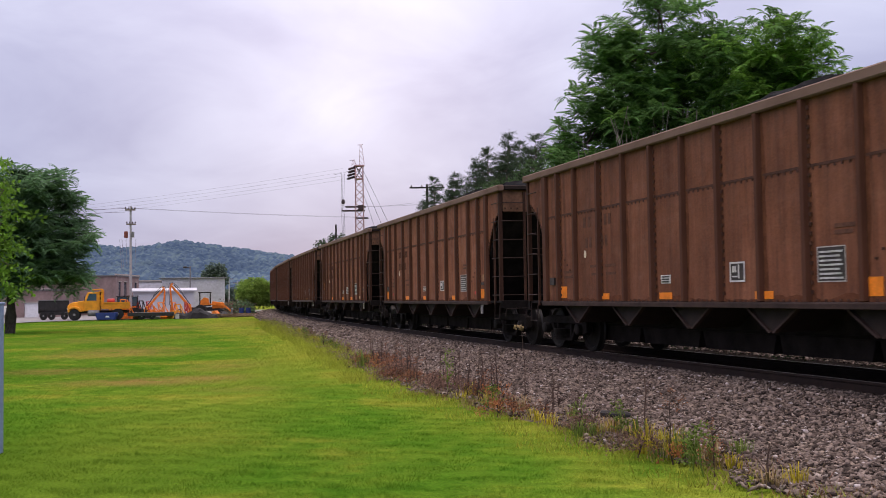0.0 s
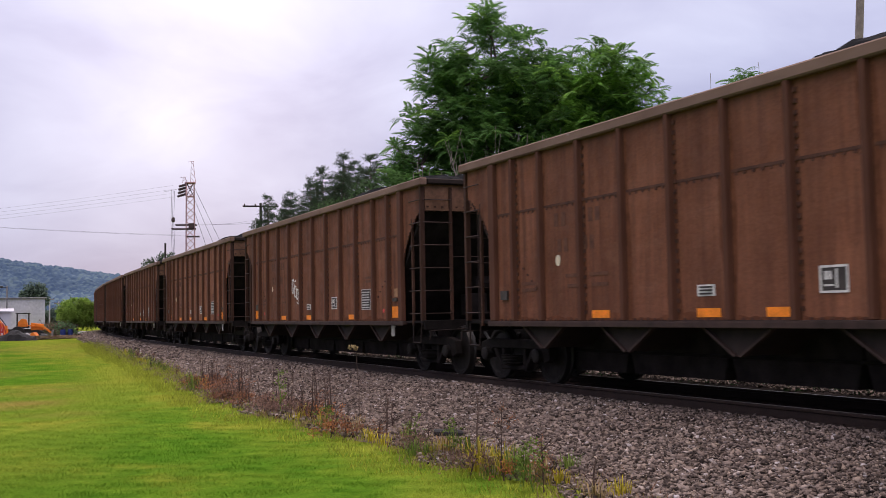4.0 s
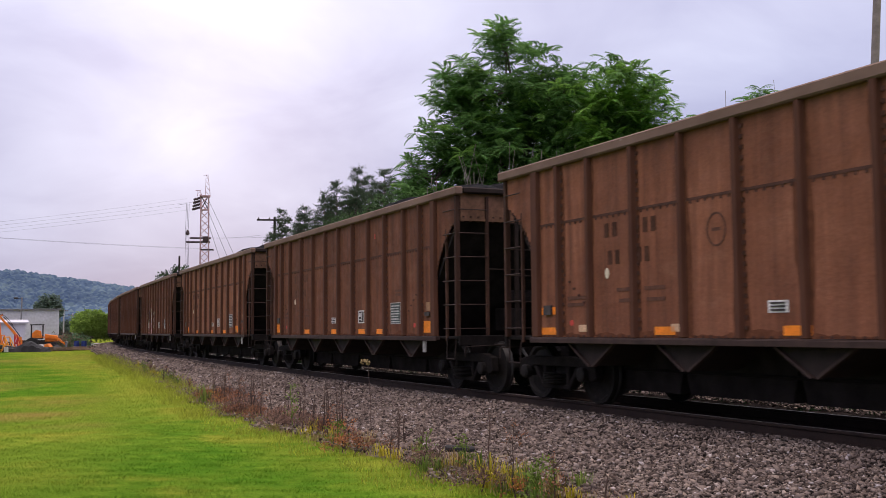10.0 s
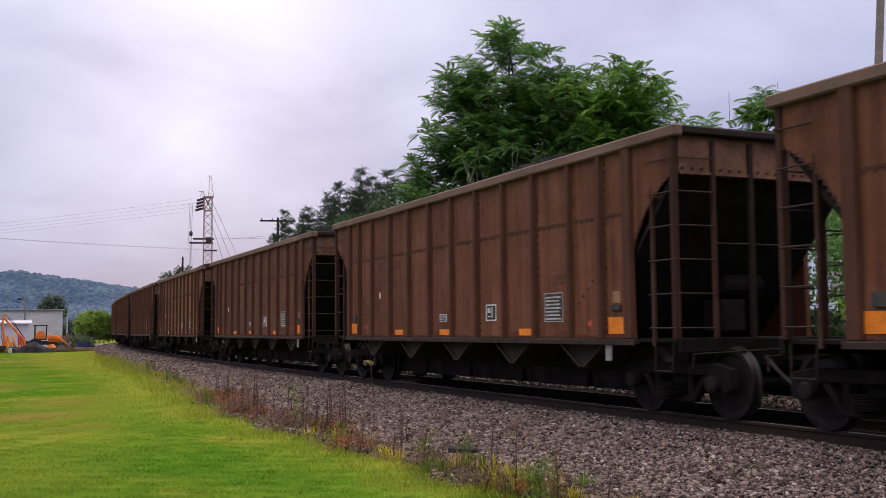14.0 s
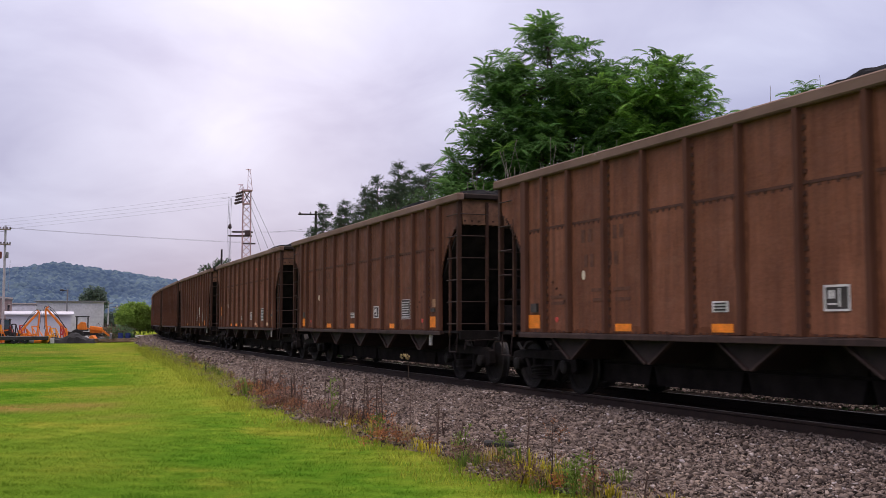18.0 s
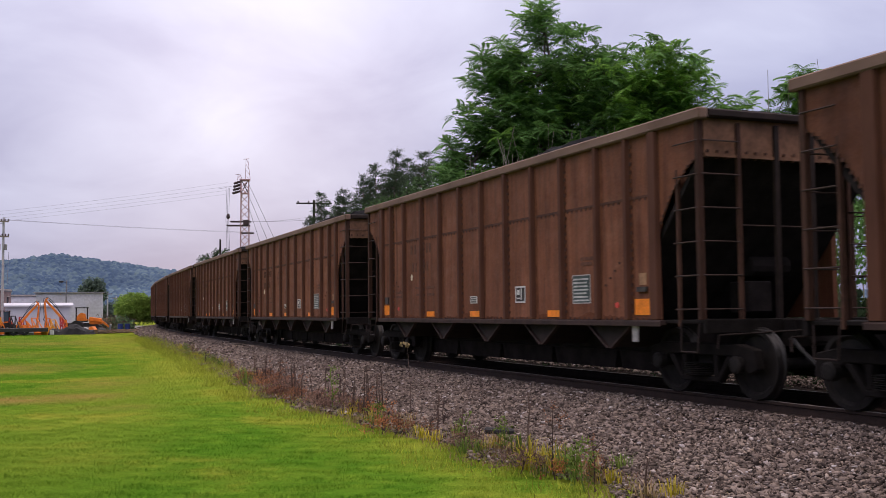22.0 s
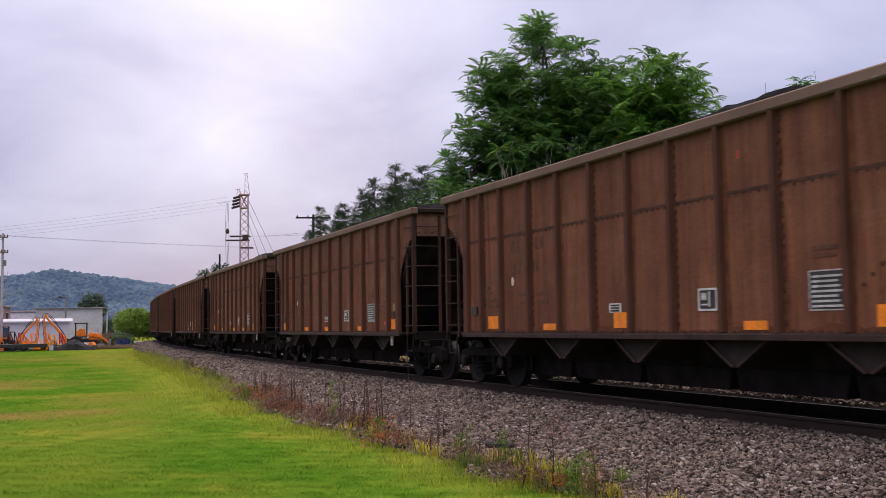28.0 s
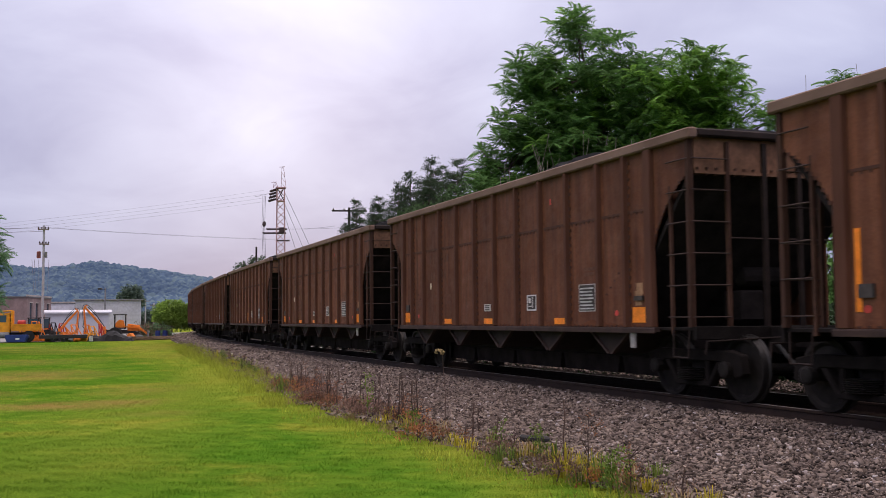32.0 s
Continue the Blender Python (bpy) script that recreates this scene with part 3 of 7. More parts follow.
def bed_height(off, s=None):
    """Ground height across the line."""
    o = np.abs(off)
    return np.interp(o, [0, 1.25, 1.6, 2.0, 3.4, 4.4], [0.17, 0.17, 0.19, 0.175, 0.035, -0.02])


def make_ground():
    # one sheet to the horizon: fine near, coarse far
    rng = np.random.default_rng(5)
    xs = np.concatenate([np.linspace(-4000, -200, 12), np.linspace(-160, -60, 10), np.arange(-56, 60, 2.0), np.linspace(64, 200, 12), np.linspace(300, 4000, 12)])
    ys = np.concatenate([np.linspace(-4000, -200, 12), np.linspace(-150, -20, 10), np.arange(-16, 130, 2.0), np.linspace(140, 400, 14), np.linspace(500, 4600, 14)])
    gx, gy = np.meshgrid(xs, ys)
    near = (np.abs(gx) < 60) & (gy > -16) & (gy < 130)
    gz = np.where(near, 0.03 * np.sin(gx * 0.31 + 1) * np.cos(gy * 0.23), 0) - 0.03
    v = np.stack([gx, gy, gz], -1).reshape(-1, 3)
    nx = len(xs)
    i = (np.arange(len(ys) - 1)[:, None] * nx + np.arange(nx - 1)[None]).ravel()
    f = np.stack([i, i + 1, i + nx + 1, i + nx], -1)
    ob = new("ground", big_mesh("ground", v, f, "lawn"))
    tagged(ob, "mown green lawn with dry yellow patches", "lawn", kind="structure")
    # ballast bed under track, profile across the line
    mb = MB()
    ss = list(np.arange(-520, -20, 20.0)) + list(np.arange(-20, 60, 0.5)) + list(np.arange(60, 140, 2.0)) + list(np.arange(140, 760, 15.0))
    offs = [-9.0, -4.2, -3.4, -1.9, -1.25, 1.25, 1.9, 3.4, 4.2, 5.2]
    vs, fs = [], []
    for s in ss:
        e = float(edge_off(s))
        for o in offs:
            q = o if o < 3.5 else (3.4 + (e - 3.4) * 0.6 if o < 5 else e + 0.1)
            q = min(q, e + 0.1) if o > 0 else q
            x, y, _ = line(s, q)
            vs.append((x, y, float(bed_height(q)) - (0.08 if abs(o) > 5 else 0.0) + 0.008))
    n = len(offs)
    for j in range(len(ss) - 1):
        for k in range(n - 1):
            fs.append((j * n + k, (j + 1) * n + k, (j + 1) * n + k + 1, j * n + k + 1))
    mb.add(vs, fs)
    bed = solid("ballast_bed", mb, "ballast_bed", "grey crushed stone bed under the railway track", "ballast", kind="structure")
    # coal dust between and beside the rails; the black also paints the shade under and behind the train
    mb = MB()
    ss = list(np.arange(-520, -20, 20.0)) + list(np.arange(-20, 140, 2.0)) + list(np.arange(140, 760, 15.0))
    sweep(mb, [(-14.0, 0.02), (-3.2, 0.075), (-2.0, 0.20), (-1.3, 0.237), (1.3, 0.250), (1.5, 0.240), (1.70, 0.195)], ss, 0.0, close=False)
    solid("coal_dust", mb, "coal_dust_shade", "ballast with coal dust, coloured near black for the train's shade", "ballast", kind="structure")
    # bare soil where the lawn ends
    mb = MB()
    ss = list(np.arange(-6, 60, 0.5))
    vs, fs = [], []
    for s in ss:
        e = float(edge_off(s))
        for k, q in enumerate((e - 0.75, e - 0.3, e + 0.10 * math.sin(3.1 * s))):
            x, y, _ = line(s, q)
            vs.append((x, y, (max(float(bed_height(q)), 0.0) + 0.012, 0.012, -0.085)[k]))
    for j in range(len(ss) - 1):
        for k in range(2):
            fs.append((j * 3 + k, (j + 1) * 3 + k, (j + 1) * 3 + k + 1, j * 3 + k + 1))
    solid("bare_soil", mb.add(vs, fs), "edge_dirt", "strip of bare brown soil between lawn and gravel", "soil", kind="structure")
    return ob


def stone_template():
    bm = bmesh.new()
    bmesh.ops.create_icosphere(bm, subdivisions=1, radius=1)
    v = np.array([q.co for q in bm.verts])
    f = np.array([[q.index for q in p.verts] for p in bm.faces])
    bm.free()
    return v, f


def broken_stone(rng):
    """A chip of crushed stone: an uneven wedge with sharp corners."""
    v = np.array([(1, 0, 0), (0, 1, 0), (-1, 0, 0), (0, -1, 0), (0, 0, 1), (0, 0, -1)], float) * rng.uniform(0.8, 1.35, (6, 1))
    v += rng.uniform(-0.35, 0.35, (6, 3))
    f = np.array([(0, 1, 4), (1, 2, 4), (2, 3, 4), (3, 0, 4), (1, 0, 5), (2, 1, 5), (3, 2, 5), (0, 3, 5)])
    return v, f


def make_ballast():
    rng = np.random.default_rng(11)
    vs, fs, base = [], [], 0
    for count, s0, s1, size in ((80000, 0.0, 14.0, 0.0205), (52000, 14.0, 32.0, 0.0245), (14000, 32.0, 70.0, 0.042), (14000, 70.0, 130.0, 0.052), (13000, -7.0, 0.0, 0.023)):
        for variant in range(8):
            n = count // 8
            tv, f0 = broken_stone(rng)
            s = rng.uniform(s0, s1, n)
            e = edge_off(s)
            off = 0.88 + (e - 0.75) * rng.uniform(0, 1, n)
            far = rng.uniform(0, 1, n) < 0.05
            off = np.where(far, rng.uniform(-4.2, -2.3, n), off)
            keep = far | (off < e - 0.5) | (rng.uniform(0, 1, n) < 0.25)
            off = np.where(keep, off, 0.88 + (e - 1.5) * rng.uniform(0, 1, n))
            x, y, _ = line(s, off)
            sc = size * np.clip(rng.lognormal(-0.05, 0.40, (n, 1)), 0.4, 1.9) * rng.uniform(0.65, 1.25, (n, 3)) * np.array([1.3, 0.95, 0.62])
            z = np.maximum(bed_height(off), np.interp(off, [0.8, 1.45, 1.7, 2.0], [0.245, 0.245, 0.20, 0.0])) + 0.012 + rng.uniform(-0.012, 0.022, n) + np.where(far, 0.035, 0.0)
            m = turns(n, rng, rng.uniform(0, 6.3, n), rng.uniform(-0.7, 0.7, n), rng.uniform(-0.7, 0.7, n), sc, np.stack([x, y, z], -1))
            v, f = scatter(tv, f0, m)
            vs.append(v)
            fs.append(f + base)
            base += len(v)
    ob = new("ballast_stones", big_mesh("ballast_stones", np.concatenate(vs), np.concatenate(fs), "ballast_stone"))
    tagged(ob, "loose brownish grey crushed ballast stones", "gravel", kind="stuff")


def make_track():
    track = thing("railway_track", Matrix(), "rusty steel railway track on dark wooden ties", "track", kind="structure")
    prof = [(-0.075, -0.17), (0.075, -0.17), (0.070, -0.155), (0.012, -0.135), (0.012, -0.045), (0.036, -0.035), (0.037, -0.006), (0.030, 0.0), (-0.030, 0.0), (-0.037, -0.006), (-0.036, -0.035), (-0.012, -0.045), (-0.012, -0.135), (-0.070, -0.155)]
    ss = list(np.arange(-520, -20, 10.0)) + list(np.arange(-20, 140, 1.0)) + list(np.arange(140, 760, 8.0))
    for side in (1, -1):
        mb = sweep(MB(), [(o, z + RAIL_TOP) for o, z in prof], ss, side * GAUGE)
        rail = part("rail", mb, "rail_rust", track)
        mb = sweep(MB(), [(-0.028, 0.0), (0.028, 0.0), (0.027, 0.002), (-0.027, 0.002)], [s for s in ss], side * GAUGE)
        mb.v = [(x, y, z + RAIL_TOP + 0.0005) for x, y, z in mb.v]
        part("rail_head", mb, "rail_head", rail, "polished running surface of the rail")
    tie = MB().box((0, 0, 0), (2.6, 0.23, 0.18)).mesh("tie", "tie_wood", 0.012)
    plate = MB().box((0, 0, 0), (0.36, 0.18, 0.02)).mesh("tie_plate", "rail_rust")
    rng = random.Random(4)
    s = -12.0
    far = MB()
    while s < 420:
        x, y, h = line(s)
        m = pose(x, y, RAIL_TOP - 0.19 - 0.09 + 0.02, 0, 0, -math.degrees(h) + rng.uniform(-1.2, 1.2))
        if s < 95:
            t = put("tie", tie, track, m)
        else:
            far.box(m.translation, (2.6, 0.23, 0.18), m.to_3x3())
        s += 0.55
    tagged(part("far_ties", far, "tie_wood", track), kind="stuff")


make_ground()
make_track()
make_ballast()

# ---- hopper cars ----
CAR_PITCH = 15.543
CAR_COUNT, CAR_FIRST = 36, -1
RIBS = [-5.79, -5.1, -4.25, -3.15, -2.1, -1.05, 0.0, 1.05, 2.1, 3.15, 4.25, 5.1, 5.79]
SIDE = 1.52


def side_sheet():
    half = [(5.89, 1.04), (5.87, 2.22), (5.95, 2.42), (6.18, 2.74), (6.52, 3.04), (6.80, 3.20), (6.80, 3.70)]
    return half + [(-x, z) for x, z in reversed(half)]


def marking(name, mb, mat, label=""):
    return name, mb.mesh(name, mat), label


def flat(x0, x1, z0, z1, y=-SIDE - 0.003, t=0.006):
    return MB().box(((x0 + x1) / 2, y, (z0 + z1) / 2), (x1 - x0, t, z1 - z0))


def make_truck(parent, x):
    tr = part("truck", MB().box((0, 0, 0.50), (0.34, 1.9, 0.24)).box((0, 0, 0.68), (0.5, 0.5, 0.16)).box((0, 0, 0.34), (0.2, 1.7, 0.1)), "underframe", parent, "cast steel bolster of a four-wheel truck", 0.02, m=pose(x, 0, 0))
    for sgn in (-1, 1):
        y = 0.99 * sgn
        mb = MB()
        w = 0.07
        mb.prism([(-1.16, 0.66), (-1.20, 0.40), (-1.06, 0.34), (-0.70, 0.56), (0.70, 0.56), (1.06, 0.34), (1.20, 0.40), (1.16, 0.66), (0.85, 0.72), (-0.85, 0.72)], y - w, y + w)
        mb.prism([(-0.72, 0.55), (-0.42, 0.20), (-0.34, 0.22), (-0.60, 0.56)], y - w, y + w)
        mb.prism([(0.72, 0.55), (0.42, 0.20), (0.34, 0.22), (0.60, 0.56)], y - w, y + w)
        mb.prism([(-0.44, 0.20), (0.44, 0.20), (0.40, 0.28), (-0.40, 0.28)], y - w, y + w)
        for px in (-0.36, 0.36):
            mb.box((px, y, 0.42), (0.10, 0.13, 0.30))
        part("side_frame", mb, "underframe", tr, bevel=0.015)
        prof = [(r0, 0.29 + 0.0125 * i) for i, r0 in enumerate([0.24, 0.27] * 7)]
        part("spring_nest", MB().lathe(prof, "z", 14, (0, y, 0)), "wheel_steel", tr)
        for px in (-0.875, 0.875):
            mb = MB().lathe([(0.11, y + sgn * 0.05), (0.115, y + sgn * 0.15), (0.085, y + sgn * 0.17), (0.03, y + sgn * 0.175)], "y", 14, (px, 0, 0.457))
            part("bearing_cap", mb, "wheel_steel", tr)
    mb = MB().lathe([(0.075, -1.05), (0.075, 1.05)], "y", 12)
    for sgn in (-1, 1):
        prof = [(0.10, 0.66), (0.14, 0.665), (0.36, 0.70), (0.40, 0.685), (0.483, 0.69), (0.483, 0.715), (0.461, 0.735), (0.457, 0.82), (0.40, 0.825), (0.36, 0.78), (0.15, 0.80), (0.10, 0.82)]
        mb.lathe([(r, h * sgn) for r, h in prof], "y", 36)
    me = mb.mesh("wheelset", "wheel_steel", smooth=False)
    me.materials.append(MATS["tread_steel"])
    for p in me.polygons:
        r = math.hypot(p.center.x, p.center.z)
        if r > 0.44 and abs(p.center.y) < 0.822 and abs(p.center.y) > 0.7:
            p.material_index = 1
    for px in (-0.875, 0.875):
        put("wheelset", me, tr, pose(px, 0, 0.457), "steel wheels on an axle with a bright worn tread")
    return tr


def make_car():
    car = thing("hopper_car", Matrix(), "weathered brown steel coal hopper car heaped with black coal", "hopper car", "cars of the coal train")
    poly = side_sheet()
    for sgn in (-1, 1):
        part("side_sheet", MB().prism(poly, sgn * (SIDE - 0.02), sgn * SIDE), "car_paint", car)
        seam = MB()
        rng = random.Random(7)
        for a, b in zip(RIBS[:-1], RIBS[1:]):
            seam.box(((a + b) / 2, sgn * (SIDE + 0.004), 2.78), (b - a - 0.16, 0.008, 0.035))
            x = a + 0.16
            while x < b - 0.14:
                seam.box((x, sgn * (SIDE + 0.005), 2.755 - 0.012), (0.035, 0.010, 0.036))
                seam.box((x + 0.04, sgn * (SIDE + 0.005), 1.056), (0.045, 0.010, 0.028))
                x += 0.145
        tagged(part("seam", seam, "weld_line", car, "dark riveted seam with drips of rust"), kind="stuff")
        bolts = MB()
        for x0, z0, k in ((4.45, 1.55, 1), (-4.45, 1.55, -1)):
            for i in range(6):
                bolts.box((x0 + k * i * 0.13, sgn * (SIDE + 0.006), z0 + i * 0.105), (0.05, 0.014, 0.03))
        tagged(part("bolting", bolts, "weld_line", car), kind="stuff")
        sill = MB().box((0.0, sgn * (SIDE + 0.02), 1.0), (11.9, 0.10, 0.07)).box((0.0, sgn * (SIDE + 0.065), 0.985), (11.9, 0.02, 0.075))
        part("side_sill", sill, "sill_steel", car, "dirty brown side sill channel", 0.006)
    # rust and grime running down beside the ribs and along the sill, with ragged edges
    rng = random.Random(17)
    stain = MB()
    for x in RIBS[1:-1]:
        for k in (-1, 1):
            z = 3.66
            w = rng.uniform(0.02, 0.07)
            while z > 1.10:
                z1 = max(1.06, z - rng.uniform(0.08, 0.3))
                w1 = min(0.10, max(0.008, w + rng.uniform(-0.03, 0.03)))
                a, b = x + k * 0.055, x + k * (0.063 + w)
                c = x + k * (0.063 + w1)
                y = -SIDE - 0.002
                stain.add([(a, y, z), (b, y, z), (c, y, z1), (a, y, z1)], [(0, 1, 2, 3)])
                z, w = z1, w1
    for a, b in zip(RIBS[:-1], RIBS[1:]):
        x, h = a + 0.1, rng.uniform(0.02, 0.08)
        while x < b - 0.1:
            x1 = min(b - 0.1, x + rng.uniform(0.04, 0.12))
            h1 = min(0.10, max(0.01, h + rng.uniform(-0.03, 0.03)))
            y = -SIDE - 0.0015
            stain.add([(x, y, 1.045), (x1, y, 1.045), (x1, y, 1.05 + h1), (x, y, 1.05 + h)], [(0, 1, 2, 3)])
            x, h = x1, h1
    tagged(part("rust_stain", stain, "rust_stain", car, "dark rust and grime beside the ribs"), kind="stuff")
    # ribs: hat-shaped posts
    plain, riveted = MB(), MB()
    for mb in (plain, riveted):
        mb.prism([(-0.060, 0), (0.060, 0), (0.038, 0.075), (-0.038, 0.075)], 1.04, 3.675, "xy")
    for i in range(20):
        riveted.box((-0.086, 0.009, 1.16 + 0.125 * i), (0.042, 0.024, 0.052))
    wide = MB().prism([(-0.11, 0), (0.11, 0), (0.09, 0.07), (-0.09, 0.07)], 1.04, 3.675, "xy")
    mp, mr, mw = plain.mesh("rib", "rib_paint_shaded", 0.008), riveted.mesh("rib", "rib_paint_shaded"), wide.mesh("rib", "rib_paint_shaded", 0.008)
    mr.materials.append(MATS["weld_line"])
    for p in mr.polygons:
        p.material_index = 1 if p.center.x < -0.062 else 0
    for i, x in enumerate(RIBS):
        me = mw if i in (0, 12) else mr if i % 2 == 1 else mp
        put("rib", me, car, pose(x, -SIDE, 0, 0, 0, 180))
    far = MB()
    for x in RIBS:
        far.box((x, SIDE + 0.04, 2.34), (0.14, 0.08, 2.6))
    tagged(part("far_ribs", far, "car_paint", car), kind="stuff")
    # top chord
    for sgn in (-1, 1):
        part("top_chord", MB().box((0, sgn * 1.535, 3.72), (13.9, 0.15, 0.15)), "rim_paint", car, "bleached top chord with chipped paint", 0.02)
        part("end_chord", MB().box((sgn * 6.87, 0, 3.735), (0.14, 2.90, 0.11)), "end_steel_shaded", car, bevel=0.02)
    # ends
    for k in (-1, 1):
        part("end_plate", MB().box((k * 6.81, 0, 3.43), (0.03, 2.9, 0.5)).box((k * 6.825, 0, 3.19), (0.05, 2.9, 0.04)), "end_plate_paint", car, "dusty brown end plate over the black end opening")
        lace = MB()
        for i in range(19):
            y = -1.40 + 2.8 * i / 18
            if abs(abs(y) - 0.92) > 0.05:
                lace.prism([(y - 0.045, 3.21), (y + 0.045, 3.21), (y + 0.02, 3.15), (y - 0.02, 3.15)], k * 6.81 - 0.02, k * 6.81 + 0.02, "yz")
                lace.box((k * 6.835, y, 3.245), (0.022, 0.035, 0.03))
        tagged(part("bolted_edge", lace, "end_paint_shaded", car, "bolted scalloped lower edge of the end plate"), kind="stuff")
        # bolt heads along the curved cut of the side sheets
        cut = [(5.87, 2.22), (5.95, 2.42), (6.18, 2.74), (6.52, 3.04), (6.80, 3.20)]
        studs = MB()
        for (xa, za), (xb, zb) in zip(cut[:-1], cut[1:]):
            d = math.hypot(xb - xa, zb - za)
            for i in range(int(d / 0.085)):
                u = (i + 0.5) / int(d / 0.085)
                for sgn in (-1, 1):
                    studs.box((k * (xa + (xb - xa) * u), sgn * (SIDE + 0.004), za + (zb - za) * u), (0.04, 0.02, 0.04))
        tagged(part("edge_studs", studs, "weld_line", car), kind="stuff")
        # the end opening's shade is in the sheet's own colour
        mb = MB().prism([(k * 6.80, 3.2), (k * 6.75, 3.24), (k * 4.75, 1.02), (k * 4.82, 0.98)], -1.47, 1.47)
        part("slope_sheet", mb, "recess_shade", car, "sloping end sheet, coloured near black for its shade")
        mb = MB().box((k * 6.42, 0, 1.015), (0.94, 3.0, 0.05)).box((k * 6.87, 0, 0.96), (0.08, 3.06, 0.18))
        part("end_sill", mb, "underframe", car, bevel=0.008)
        part("coupler", MB().box((k * 7.35, 0, 0.83), (0.62, 0.18, 0.2)).box((k * 7.62, 0.03, 0.83), (0.28, 0.3, 0.3)), "underframe", car, bevel=0.03)
        hose = MB()
        pts = [Vector((k * 7.1, -0.35, 0.8)), Vector((k * 7.3, -0.33, 0.62)), Vector((k * 7.5, -0.25, 0.42)), Vector((k * 7.7, -0.18, 0.45))]
        for a, b in zip(pts[:-1], pts[1:]):
            hose.tube(a, b, 0.03, n=6)
        part("air_hose", hose, "machine_black", car)
        part("cut_lever", MB().tube((k * 7.12, -1.5, 0.85), (k * 7.2, -0.2, 0.9), 0.014, n=6).tube((k * 7.12, -1.5, 0.85), (k * 7.1, -1.52, 0.68), 0.014, n=6), "end_steel_shaded", car)
        part("brake_valve", MB().box((k * 5.75, 0.1, 1.35), (0.45, 0.4, 0.45)).lathe([(0.16, -0.35), (0.16, 0.35)], "y", 12, (k * 5.6, 0.5, 1.8)), "recess_shade", car, bevel=0.02)
        for sgn in (-1, 1):
            part("corner_post", MB().prism([(k * 6.76, sgn * 1.47), (k * 6.84, sgn * 1.47), (k * 6.84, sgn * 1.56), (k * 6.76, sgn * 1.56)], 1.04, 3.66, "xy"), "end_paint_shaded", car, "brown corner post with bolted joints", bevel=0.008)
            part("ladder_post", MB().box((k * 6.30, sgn * 1.50, 2.0), (0.045, 0.045, 2.1)), "end_paint_shaded", car)
            part("end_post", MB().box((k * 6.84, sgn * 0.92, 2.32), (0.05, 0.055, 2.62)), "end_paint_shaded", car)
            part("inner_post", MB().box((k * 6.84, sgn * 0.30, 2.32), (0.06, 0.07, 2.62)), "end_steel_shaded", car)
    side_rung = MB().tube((-0.27, 0, 0), (0.27, 0, 0), 0.011, n=6).mesh("rung", "hopper_steel")
    end_rung = MB().tube((0, -0.30, 0), (0, 0.30, 0), 0.011, n=6).mesh("rung", "hopper_steel")
    for k in (-1, 1):
        for i in range(6):
            z = 1.18 + 0.44 * i
            put("rung", side_rung, car, pose(k * 6.55, -1.56, z))
            put("rung", end_rung, car, pose(k * 6.87, -1.22, z))
        far = MB()
        for i in range(6):
            z = 1.18 + 0.44 * i
            far.tube((k * 6.30, 1.56, z), (k * 6.81, 1.56, z), 0.011, n=6).tube((k * 6.87, 0.92, z), (k * 6.87, 1.52, z), 0.011, n=6)
        tagged(part("far_ladder", far, "hopper_steel", car), kind="stuff")
        part("grab_iron", MB().tube((k * 6.84, -0.9, 2.28), (k * 6.84, 0.9, 2.28), 0.011, n=6), "hopper_steel", car)
        part("stirrup_step", MB().tube((k * 6.74, -1.52, 1.0), (k * 6.72, -1.54, 0.62), 0.014, n=6).tube((k * 6.34, -1.52, 1.0), (k * 6.36, -1.54, 0.62), 0.014, n=6).tube((k * 6.72, -1.54, 0.62), (k * 6.36, -1.54, 0.62), 0.014, n=6), "end_steel_shaded", car)
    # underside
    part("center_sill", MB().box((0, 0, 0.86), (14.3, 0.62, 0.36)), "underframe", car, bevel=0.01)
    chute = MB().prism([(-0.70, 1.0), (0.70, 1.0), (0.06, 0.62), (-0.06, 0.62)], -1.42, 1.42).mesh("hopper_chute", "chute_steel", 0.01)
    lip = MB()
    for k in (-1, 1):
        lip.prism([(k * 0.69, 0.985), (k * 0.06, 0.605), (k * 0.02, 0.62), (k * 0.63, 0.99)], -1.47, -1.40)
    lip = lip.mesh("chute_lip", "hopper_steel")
    inner = MB().prism([(-1.09, 1.0), (1.09, 1.0), (1.08, 0.60), (0.98, 0.24), (-0.98, 0.24), (-1.08, 0.60)], -0.62, 0.62).mesh("hopper_throat", "recess_shade")
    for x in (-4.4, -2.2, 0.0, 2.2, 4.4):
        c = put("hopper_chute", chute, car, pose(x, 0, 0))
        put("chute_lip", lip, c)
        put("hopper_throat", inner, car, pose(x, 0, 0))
    part("door_rod", MB().tube((-5.2, -0.62, 0.55), (5.2, -0.62, 0.55), 0.025, n=8), "underframe", car)
    part("tag_bracket", MB().box((5.18, -1.49, 0.84), (0.15, 0.03, 0.24)).box((5.18, -1.47, 0.95), (0.10, 0.03, 0.1)), "pale_metal", car, "pale metal tag plate below the sill", 0.01)
    part("reservoir", MB().lathe([(0.05, -0.55), (0.2, -0.5), (0.2, 0.5), (0.05, 0.55)], "x", 14, (-5.2, 0.9, 0.85)), "underframe", car, smooth=True)
    # coal heap
    nx, ny = 60, 14
    rng = np.random.default_rng(3)
    vs, fs = [], []
    for j in range(ny + 1):
        for i in range(nx + 1):
            x, y = -6.70 + 13.4 * i / nx, -1.46 + 2.92 * j / ny
            edge = min(1, (6.70 - abs(x)) / 1.0) ** 0.8 * min(1, (1.46 - abs(y)) / 0.8) ** 0.75
